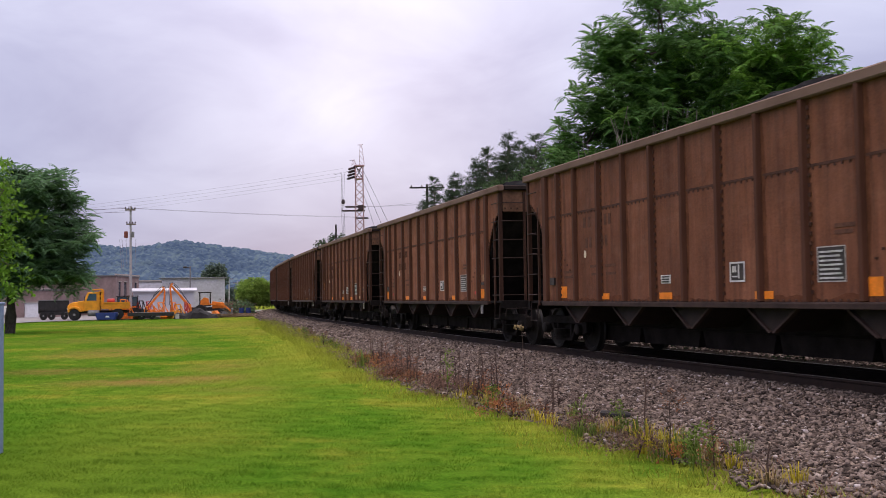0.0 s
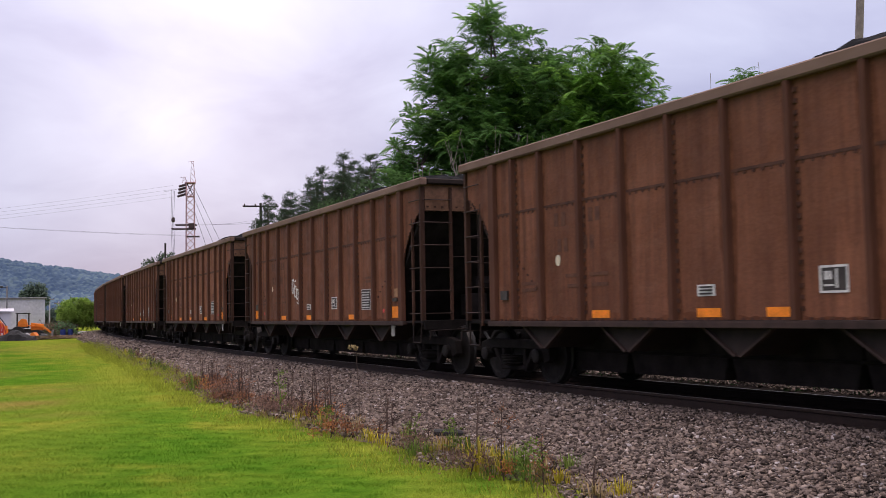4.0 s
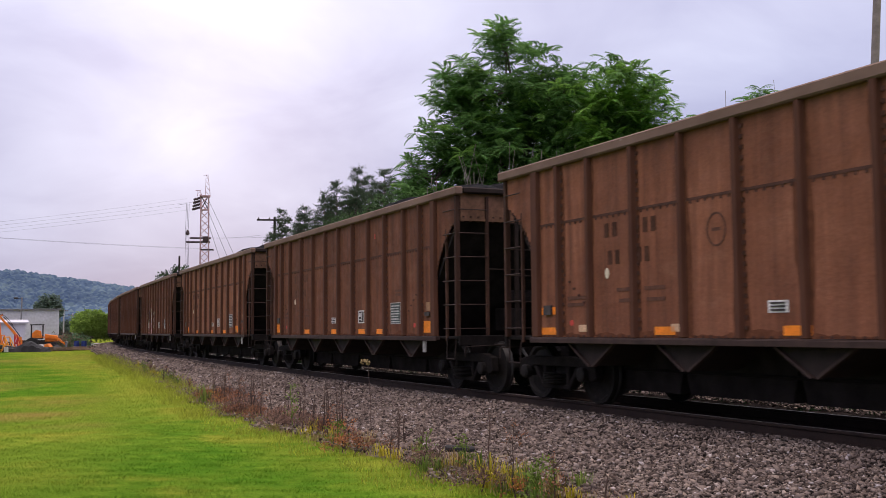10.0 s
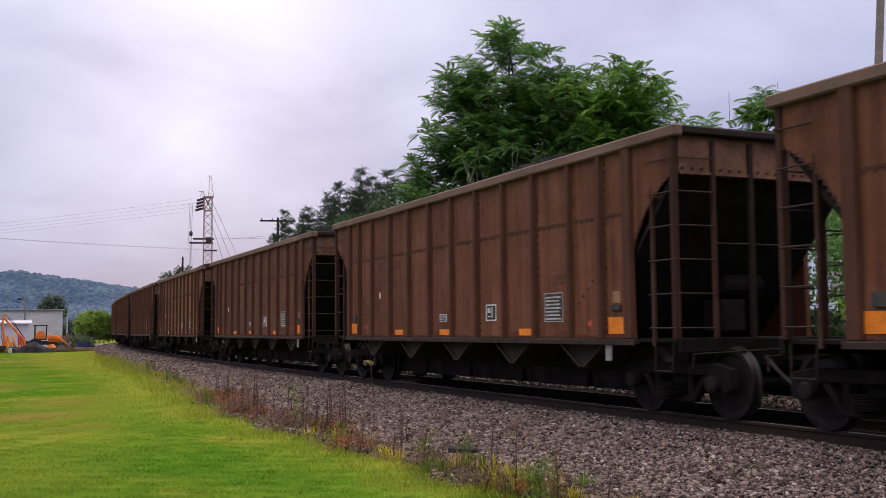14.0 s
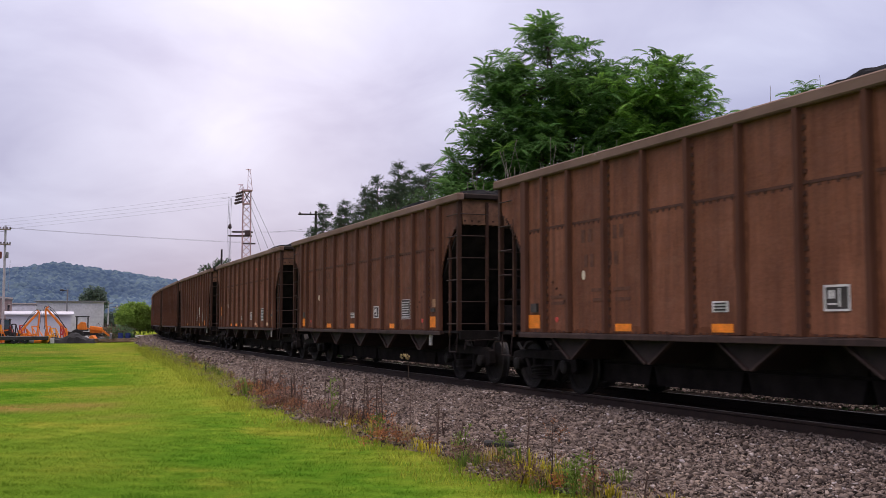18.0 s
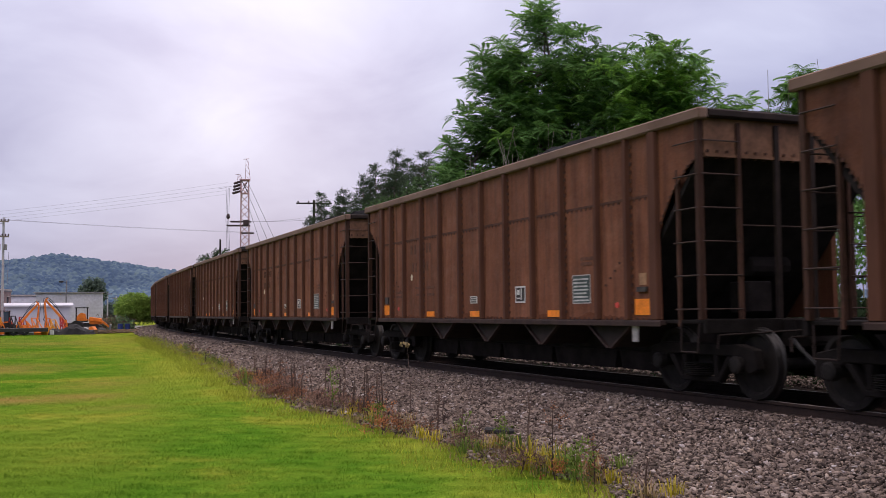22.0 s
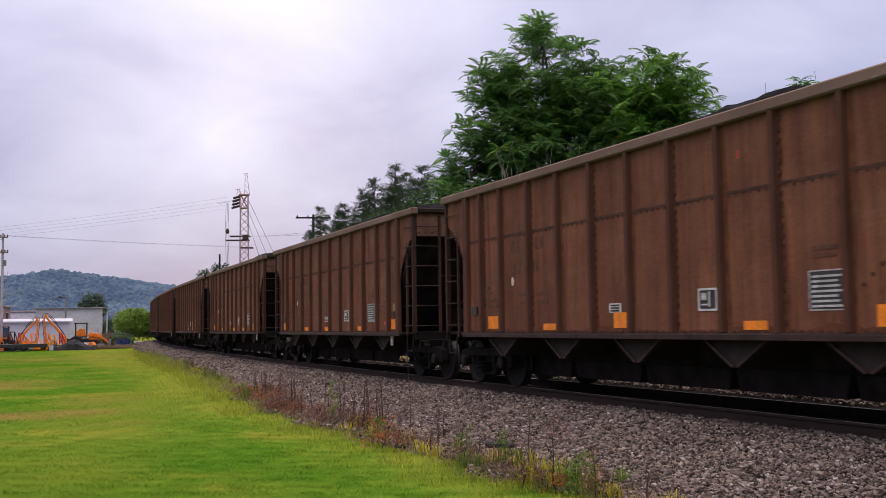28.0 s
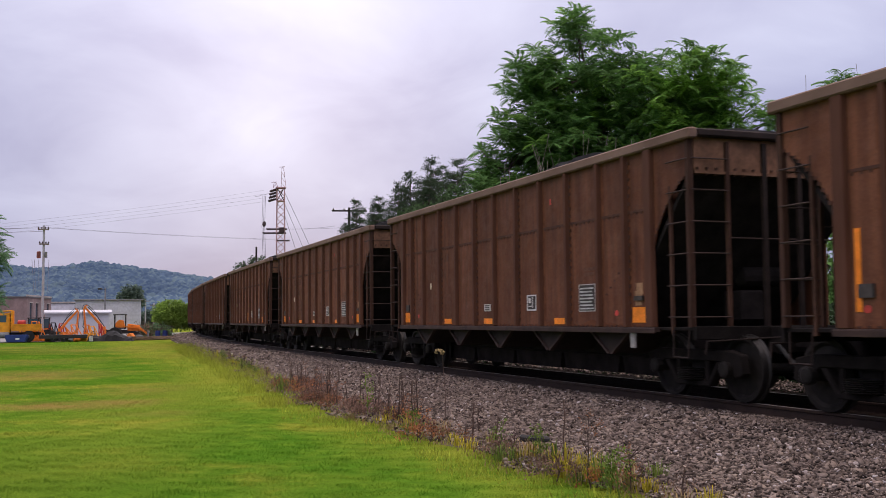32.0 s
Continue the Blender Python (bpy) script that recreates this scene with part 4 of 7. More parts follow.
            z = 3.64 + 0.38 * edge * (0.86 + 0.14 * math.sin(x * 1.1 + 0.6) + 0.36 * math.exp(-((x - 2.6) / 2.8) ** 2)) + rng.uniform(-0.09, 0.09)
            vs.append((x + rng.uniform(-0.05, 0.05) * edge, y, z))
    for j in range(ny):
        for i in range(nx):
            a = j * (nx + 1) + i
            fs.append((a, a + 1, a + nx + 2, a + nx + 1))
    part("coal_load", MB().add(vs, fs), "coal", car, "heaped load of black coal")
    lumps_v, lumps_f = stone_template()
    n = 700
    x, y = rng.uniform(-6.5, 6.5, n), rng.uniform(-1.35, 1.35, n)
    e = np.minimum(1, (6.70 - abs(x)) / 1.0) ** 0.8 * np.minimum(1, (1.46 - abs(y)) / 0.8) ** 0.75
    z = 3.60 + 0.38 * e * (0.86 + 0.14 * np.sin(x * 1.1 + 0.6) + 0.36 * np.exp(-((x - 2.6) / 2.8) ** 2))
    m = turns(n, rng, rng.uniform(0, 6, n), rng.uniform(-1, 1, n), rng.uniform(-1, 1, n), rng.uniform(0.02, 0.06, n), np.stack([x, y, z], -1))
    v, f = scatter(lumps_v, lumps_f, m)
    tagged(put("coal_gravel", big_mesh("coal_gravel", v, f, "coal"), car), "loose lumps of coal on the heap", kind="stuff")
    for k in (-1, 1):
        make_truck(car, k * 6.07)
    return car


def disc(x, z, rx, rz, n=16, y=-SIDE - 0.003):
    return MB().prism([(x + rx * math.cos(2 * math.pi * i / n), z + rz * math.sin(2 * math.pi * i / n)) for i in range(n)], y - 0.003, y + 0.003)


def stroke(mb, pts, w, y):
    """A painted line through points in the side's plane."""
    for (x0, z0), (x1, z1) in zip(pts[:-1], pts[1:]):
        dx, dz = x1 - x0, z1 - z0
        L = math.hypot(dx, dz) or 1
        nx, nz = -dz / L * w / 2, dx / L * w / 2
        ex, ez = dx / L * w * 0.3, dz / L * w * 0.3
        mb.prism([(x0 + nx - ex, z0 + nz - ez), (x1 + nx + ex, z1 + nz + ez), (x1 - nx + ex, z1 - nz + ez), (x0 - nx - ex, z0 - nz - ez)], y - 0.003, y + 0.003)
    return mb


MARKS = {}


def make_marks():
    K = MARKS
    K["dot"] = marking("white_dot", disc(-3.83, 1.94, 0.05, 0.075), "mark_cream")
    K["dot_big"] = marking("white_dot", disc(-3.80, 1.94, 0.065, 0.085), "mark_cream")
    K["red"] = marking("red_spot", disc(4.62, 1.25, 0.08, 0.07), "mark_red", "faded red paint spot")
    K["red_left"] = marking("red_spot", disc(-4.41, 1.27, 0.08, 0.07), "mark_red", "faded red paint spot")
    K["red_top"] = marking("red_spot", flat(2.46, 2.50, 3.18, 3.28), "mark_red")
    mb = MB()
    for z in (1.36, 1.40, 1.44):
        mb.add(*((lambda q: (q.v, q.f))(flat(-0.56, -0.32, z - 0.011, z + 0.011, -SIDE - 0.012))))
    K["label"] = marking("stencil_plate", flat(-0.60, -0.28, 1.33, 1.47), "mark_white", "small white stencil plate with unreadable lines")
    K["label_bars"] = marking("lettering", mb, "plate_dark")
    K["box_in"] = marking("stencil_field", flat(1.615, 1.955, 1.345, 1.585), "plate_dark", "dark stencil field")
    mb = MB()
    for x0, x1, z0, z1 in ((1.59, 1.615, 1.32, 1.61), (1.955, 1.98, 1.32, 1.61), (1.59, 1.98, 1.585, 1.61), (1.59, 1.98, 1.32, 1.345), (1.66, 1.70, 1.46, 1.55), (1.72, 1.75, 1.46, 1.55), (1.81, 1.835, 1.37, 1.57), (1.65, 1.78, 1.39, 1.41)):
        q = flat(x0, x1, z0, z1, -SIDE - 0.010)
        mb.add(q.v, q.f)
    K["box_bars"] = marking("lettering", mb, "mark_white")
    for key, mat in (("panel", "plate_dark"), ("panel_green", "plate_green")):
        K[key] = marking("data_panel", flat(3.65, 4.17, 1.30, 1.72), mat, "dark data panel with rows of white lines")
    mb = MB()
    for i in range(7):
        q = flat(3.68, 4.14 - (0.03 * (i % 3)), 1.322 + 0.055 * i, 1.347 + 0.055 * i, -SIDE - 0.010)
        mb.add(q.v, q.f)
    K["panel_bars"] = marking("lettering", mb, "mark_pale")
    q, fr = MB(), ((3.63, 4.19, 1.72, 1.735), (3.63, 4.19, 1.285, 1.30), (3.63, 3.645, 1.30, 1.72), (4.175, 4.19, 1.30, 1.72))
    for a in fr:
        b = flat(*a)
        q.add(b.v, b.f)
    K["panel_frame"] = marking("panel_frame", q, "paint_grey")
    # faded reporting marks and numbers: bars of their size
    mb = MB()
    for x in (-3.88, -3.68, -3.16, -2.96, -2.78):
        q = flat(x, x + 0.11, 2.45, 2.65)
        mb.add(q.v, q.f)
    for x in (-3.80, -3.62, -3.10, -2.93):
        q = flat(x, x + 0.10, 2.06, 2.26)
        mb.add(q.v, q.f)
    K["letters"] = marking("lettering", mb, "mark_faded", "faded dark lettering, worn past reading")
    K["letters_dark"] = marking("lettering", mb, "letter_dark", "dark lettering, half worn away")
    mb = MB()
    for x0, x1, z in ((-3.6, -3.25, 1.70), (-2.95, -2.5, 1.70), (-3.55, -3.3, 1.55), (-2.9, -2.5, 1.55), (-4.9, -4.4, 1.62), (-4.9, -4.45, 1.52), (3.70, 4.1, 1.98), (3.70, 4.05, 1.90)):
        q = flat(x0, x1, z - 0.025, z + 0.025)
        mb.add(q.v, q.f)
    K["small_letters"] = marking("lettering", mb, "mark_faded")
    mb = MB()
    stroke(mb, [(-1.46 + 0.17 * math.cos(i * math.pi / 8), 2.36 + 0.20 * math.sin(i * math.pi / 8)) for i in range(17)], 0.025, -SIDE - 0.003)
    q = flat(-1.54, -1.38, 2.34, 2.38)
    mb.add(q.v, q.f)
    K["emblem"] = marking("emblem", mb, "mark_faded", "faded round emblem")
    K["placard"] = marking("placard_holder", MB().box((5.45, -SIDE - 0.02, 1.47), (0.24, 0.04, 0.07)), "plate_dark")
    K["placard_dust"] = marking("dusty_patch", flat(5.36, 5.54, 1.53, 1.70), "mark_dust")
    K["placard_left"] = marking("placard_holder", MB().box((-5.45, -SIDE - 0.02, 1.45), (0.22, 0.04, 0.15)), "plate_dark")
    # painted scrawls: shapes only
    mb = MB()
    word = [[(0.0, 0.1), (0.02, 0.42), (0.14, 0.46), (0.2, 0.3), (0.1, 0.1), (0.0, 0.1)], [(0.22, 0.02), (0.24, 0.3), (0.36, 0.3), (0.38, 0.05), (0.24, 0.02)], [(0.40, 0.0), (0.43, 0.24), (0.53, 0.24), (0.54, 0.0), (0.42, -0.02)], [(0.66, 0.22), (0.58, 0.16), (0.68, 0.04), (0.58, -0.04)], [(0.74, 0.3), (0.74, -0.1), (0.76, 0.10), (0.86, 0.08), (0.86, -0.35)], [(0.25, 0.42), (0.35, 0.46)], [(0.45, -0.1), (0.56, -0.12)]]
    for w in word:
        stroke(mb, [(2.2 + x, 1.55 + z - 0.15 * x) for x, z in w], 0.04, -SIDE - 0.004)
    left = MB()
    left.add([(x - 4.1, y, z + 0.15) for x, y, z in mb.v], mb.f)
    K["scrawl_left"] = marking("spray_scrawl", left, "mark_white", "white sprayed scrawl")
    K["scrawl"] = marking("spray_scrawl", mb, "mark_white", "white sprayed scrawl")
    def blob(pts, y0):
        return MB().prism(pts, -SIDE - y0 - 0.003, -SIDE - y0 + 0.001)

    body = [(-2.25, 1.04), (-2.22, 1.45), (-2.36, 1.62), (-2.36, 1.80), (-2.24, 1.95), (-2.22, 2.16), (-2.12, 2.27), (-1.98, 2.20), (-1.94, 1.90), (-1.84, 1.72), (-1.64, 1.58), (-1.46, 1.36), (-1.40, 1.04)]
    K["figure"] = marking("sprayed_figure", blob(body, 0.002), "paint_pink", "pink and black sprayed shape with a pale outline")
    ear = [(-2.72 + 0.17 * math.cos(i * math.pi / 7), 1.53 + 0.20 * math.sin(i * math.pi / 7)) for i in range(14)]
    K["figure_ear"] = marking("sprayed_figure", blob(ear, 0.006), "paint_pink")
    K["figure_black"] = marking("sprayed_core", blob([(-2.38, 1.04), (-2.24, 1.04), (-2.22, 1.45), (-2.40, 1.62), (-2.36, 1.80), (-2.24, 1.95), (-2.22, 2.16), (-2.14, 2.24), (-2.30, 2.18), (-2.42, 2.0), (-2.44, 1.7), (-2.40, 1.3)], 0.006), "paint_black")
    K["figure_red"] = marking("sprayed_patch", blob([(-2.52, 1.44), (-2.26, 1.34), (-2.24, 1.54), (-2.52, 1.60)], 0.009), "mark_red")
    halo = MB()
    stroke(halo, [(-2.52, 1.24), (-2.76, 1.22), (-2.94, 1.38), (-2.96, 1.62), (-2.84, 1.80), (-2.66, 1.82), (-2.56, 1.74), (-2.46, 1.82), (-2.44, 2.10), (-2.28, 2.32), (-2.10, 2.38), (-1.94, 2.30), (-1.86, 2.08), (-1.84, 1.86), (-1.72, 1.80), (-1.70, 1.66), (-1.52, 1.56), (-1.38, 1.40), (-1.32, 1.04)], 0.065, -SIDE - 0.011)
    K["figure_line"] = marking("sprayed_outline", halo, "mark_white")
    rib = -SIDE - 0.088
    K["rib_black"] = marking("sprayed_core", flat(-2.15, -2.05, 1.66, 2.26, rib), "paint_black")
    K["rib_pink"] = marking("sprayed_figure", flat(-2.15, -2.05, 1.04, 1.655, rib), "paint_pink")
    lines = MB()
    stroke(lines, [(-2.12, 1.72), (-2.02, 1.56), (-1.96, 1.72)], 0.022, -SIDE - 0.011)
    stroke(lines, [(-1.92, 1.74), (-1.88, 1.56), (-1.80, 1.70)], 0.022, -SIDE - 0.011)
    stroke(lines, [(-2.06, 1.40), (-1.92, 1.30), (-1.82, 1.36), (-1.72, 1.50)], 0.022, -SIDE - 0.011)
    stroke(lines, [(-1.62, 1.06), (-1.58, 1.20), (-1.50, 1.06)], 0.05, -SIDE - 0.011)
    K["figure_strokes"] = marking("sprayed_strokes", lines, "paint_black")
    mb = MB()
    for w in ([(-1.62, 1.9), (-1.56, 2.14)], [(-1.46, 1.98), (-1.46, 2.16), (-1.38, 2.04), (-1.36, 2.18)], [(-1.28, 2.0), (-1.26, 2.16)], [(-1.2, 2.14), (-1.12, 2.18), (-1.2, 2.04), (-1.1, 2.0)], [(-1.5, 1.78), (-1.3, 1.86), (-1.34, 1.66), (-1.5, 1.7)], [(-1.2, 1.62), (-1.1, 1.86), (-1.04, 1.62)], [(-1.36, 1.5), (-1.2, 1.56), (-1.1, 1.46)]):
        stroke(mb, [(x + 0.58, z) for x, z in w], 0.035, -SIDE - 0.004)
    K["tag"] = marking("spray_scrawl", mb, "paint_grey", "thin grey sprayed scrawl")


# reflector patches: letter, then where along the side in metres
PATCH = {"l": (0.43, 0.11, 1.13, "reflector_orange"), "t": (0.42, 0.23, 1.22, "reflector_orange"), "p": (0.28, 0.10, 1.17, "reflector_pale"), "b": (0.15, 0.46, 1.70, "reflector_orange"),
         "u": (0.42, 0.11, 1.44, "reflector_orange"), "n": (0.09, 0.92, 1.68, "reflector_orange"), "k": (0.09, 0.42, 1.36, "reflector_orange"), "r": (0.11, 0.09, 1.25, "mark_red"), "q": (0.19, 0.22, 1.47, "mark_dust")}
STENCILS = {"label", "label_bars", "box", "box_in", "box_bars", "panel", "panel_green", "panel_bars", "panel_frame"}


def patch(key):
    if key not in MARKS:
        w, h, z, mat = PATCH[key[0]]
        x = float(key[1:])
        name = "red_spot" if key[0] == "r" else "dusty_patch" if key[0] == "q" else "reflector"
        mb = disc(x, z, w / 2, h / 2, 12) if key[0] == "r" else flat(x - w / 2, x + w / 2, z - h / 2, z + h / 2, -SIDE - 0.006)
        MARKS[key] = marking(name, mb, mat)
    return MARKS[key]


def dress(car, keys, shift, label_shift):
    for k in keys:
        name, me, label = MARKS[k] if k in MARKS else patch(k)
        dx = label_shift if k in ("label", "label_bars") else shift if k in STENCILS else 0.0
        ob = put(name, me, car, pose(dx, 0, 0) if dx else None, label)
        if name in ("lettering", "emblem", "spray_scrawl", "panel_frame"):
            tagged(ob, kind="stuff")


BASE = ["label", "label_bars", "box_in", "box_bars", "panel_frame", "panel_bars", "letters", "small_letters", "placard", "placard_dust", "placard_left"]
USUAL = "t-5.50 l-2.70 l-0.40 l2.80 t5.45 r-4.70 r4.75"
# the cars that differ
OWN = {
    0: "t-4.95 l-3.00 l-0.65 l2.15 t4.35", 2: "b-5.56 l-2.97 l0.16 l2.46 p4.40 b5.50 r5.62 q5.30", 3: "l-2.70 l-0.40 l0.80 l2.60 t5.45 r4.70", 4: USUAL + " scrawl_left",
    6: "t-5.50 l-2.75 l0.18 l2.65 t5.45 r-4.70 r4.85",
    5: "t-5.20 l-2.75 l-0.50 l2.40 t5.30 r4.60", 8: "l-5.45 u-5.45 r-4.79 p-4.45 l-2.52 p-2.25 l-0.15 l2.80 l5.45 u5.45", 9: USUAL + " l1.60", 10: "t-5.04 l-3.00 l0.10 l2.45 t4.50 p4.42 r5.40",
    11: USUAL + " figure figure_ear figure_black figure_red figure_line figure_strokes rib_black rib_pink tag", 17: "b-5.56 l-3.00 l-1.70 l-0.43 p2.40 l2.87 p4.60 b5.58 r5.60 q5.40", 18: "t-4.60 l-2.70 t-0.20 l2.50 t4.60 r5.40 scrawl",
    21: "t-5.47 l-2.60 l-1.50 l-0.30 l2.80 t5.45 r-4.60", 24: "t-4.66 l-2.48 t-0.27 l2.70 t4.83", 26: "t-4.77 l-2.54 l0.43 l2.60 t4.82 r5.50", 27: "n-5.58 k0.17 p0.30 k2.38 p2.48 p4.70 n5.60 r5.48 r-5.46 p-2.60",
    28: USUAL + " q5.42", 30: "n-5.58 k0.17 l-2.60 t4.70 n5.60",
}
# stencil boxes sit a little forward or back from car to car
SHIFT = {0: -0.29, 2: -0.33, 5: -0.21, 7: -0.06, 8: -0.21, 10: -0.37, 11: -0.45, 16: -0.21, 20: -0.33, 24: 0.0, 28: -0.12}
LABEL_SHIFT = {2: 0.77, 6: 0.75, 10: 0.72, 11: -0.24, 0: -0.2}


def car_marks(n):
    rng = random.Random(100 + n)
    keys = [("letters_dark" if n in (1, 2, 7, 8, 20) and k == "letters" else k) for k in BASE] + [rng.choice(("dot", "dot", "dot_big"))]
    keys.append("panel_green" if rng.random() < 0.3 else "panel")
    if rng.random() < 0.55:
        keys.append("red_top")
    if n in (2, 8, 14, 20, 23):
        keys.append("emblem")
    return keys + OWN.get(n, USUAL).split()


CARS = []
# side paint is scaled paler or darker from car to car
PALER, DARKER = (1, 2, 5, 6, 7, 8, 10, 14, 20, 23), (13, 16, 18, 28)


def make_train():
    make_marks()
    first = make_car()
    bare = first
    for i in range(CAR_COUNT):
        n = CAR_FIRST + i
        car = bare if i == 0 else copy_thing(bare, Matrix())
        CARS.append((n, car))
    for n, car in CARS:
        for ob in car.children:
            if ob.name.startswith("side_sheet") and n in PALER + DARKER:
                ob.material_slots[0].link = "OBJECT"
                ob.material_slots[0].material = MATS["car_paint_paler" if n in PALER else "car_paint_darker"]
        state = "paler brown" if n in PALER else "darker brown" if n in DARKER else "weathered brown"
        extra = {11: " with a pink sprayed shape", 18: " with a white sprayed scrawl", 4: " with a white sprayed scrawl"}.get(n, " heaped with black coal")
        tagged(car, state + " steel coal hopper car" + extra, "hopper car", "cars of the coal train")
        dress(car, car_marks(n), SHIFT.get(n, -0.2), LABEL_SHIFT.get(n, 0.0))


def front_at(t):
    """Where along the line the middle of car 0 is at t seconds: the train gathers speed a little, unevenly."""
    return 8.459 - 12.8562 * t - 0.01901 * t * t + 0.25 * math.exp(-((t - 15.2) / 3.6) ** 2)


def car_pose(s):
    x0, y0, _ = line(s + 6.07)
    x1, y1, _ = line(s - 6.07)
    return pose((x0 + x1) / 2, (y0 + y1) / 2, RAIL_TOP, 0, 0, math.degrees(math.atan2(y1 - y0, x1 - x0)))


make_train()

# ---- plants ----
def frond(pairs=8, length=1.0, droop=0.36, width=0.26, lw=0.102):
    """A feather-shaped leaf along +x: a midrib and paired leaflets, each a bent diamond."""
    v, f = [], []
    def mid(u):
        return Vector((length * (u - 0.06 * u * u), 0, length * (0.16 * math.sin(u * 1.9) - droop * u * u)))
    rib = [mid(i / 4) for i in range(5)]
    for i, p in enumerate(rib):
        v += [p + Vector((0, 0.007, 0)), p - Vector((0, 0.007, 0))]
    for i in range(4):
        f += [(2 * i, 2 * i + 1, 2 * i + 3), (2 * i, 2 * i + 3, 2 * i + 2)]
    for k in range(pairs):
        u = 0.16 + 0.84 * (k + 0.5) / pairs
        p = mid(u)
        ll = width * (1.05 - 0.55 * abs(u - 0.5) - 0.35 * max(0, u - 0.75))
        for s in (-1, 1):
            o = len(v)
            tip = p + Vector((ll * 0.42, s * ll, -ll * 0.38))
            m = (p + tip) / 2 + Vector((0, 0, 0.018))
            v += [p, m + Vector((lw / 2, 0, 0)), tip, m - Vector((lw / 2, 0, 0))]
            f += [(o, o + 1, o + 2), (o, o + 2, o + 3)]
    return np.array([tuple(p) for p in v]), np.array(f)


def leaf_spray(n=7, seed=1, size=0.3, leaf=0.12):
    """A twig with a few simple leaves."""
    r = random.Random(seed)
    v, f = [], []
    for i in range(n):
        a = r.uniform(0, 6.28)
        p = Vector((size * i / n, r.uniform(-0.1, 0.1) * size, r.uniform(-0.1, 0.1) * size))
        d = Vector((0.5, math.cos(a), math.sin(a) * 0.7 - 0.3)).normalized() * leaf * r.uniform(0.7, 1.2)
        w = d.cross(Vector((r.uniform(-1, 1), r.uniform(-1, 1), r.uniform(-1, 1)))).normalized() * leaf * 0.30
        o = len(v)
        v += [p, p + d * 0.5 + w, p + d, p + d * 0.5 - w]
        f += [(o, o + 1, o + 2), (o, o + 2, o + 3)]
    return np.array([tuple(p) for p in v]), np.array(f)


def limb(mb, pts, r0, r1, n=7):
    """One tapered tube through the points."""
    pts = [Vector(p) for p in pts]
    vs, last = [], len(pts) - 1
    for i, p in enumerate(pts):
        q = (pts[min(last, i + 1)] - pts[max(0, i - 1)]).to_track_quat("Z", "Y")
        r = r0 + (r1 - r0) * i / last
        vs += [p + q @ Vector((r * math.cos(2 * math.pi * k / n), r * math.sin(2 * math.pi * k / n), 0)) for k in range(n)]
    fs = [(j * n + k, j * n + (k + 1) % n, (j + 1) * n + (k + 1) % n, (j + 1) * n + k) for j in range(last) for k in range(n)]
    mb.add(vs, fs)


def crooked(a, b, rng, wob=0.08, n=4):
    a, b = Vector(a), Vector(b)
    L = (b - a).length
    return [a.lerp(b, i / n) + (Vector((rng.uniform(-1, 1), rng.uniform(-1, 1), rng.uniform(-0.5, 0.5))) * wob * L if 0 < i < n else Vector()) for i in range(n + 1)]


def lobe_points(lobes, count, rng, shell=0.55):
    """Points in ellipsoid lobes, most of them near the outside."""
    w = np.array([l[3] * l[4] * l[5] for l in lobes])
    pick = rng.choice(len(lobes), count, p=w / w.sum())
    d = rng.normal(size=(count, 3))
    d /= np.linalg.norm(d, axis=1)[:, None]
    r = rng.uniform(shell ** 3, 1, count) ** (1 / 3)
    L = np.array(lobes)[pick]
    return L[:, :3] + d * r[:, None] * L[:, 3:6], d


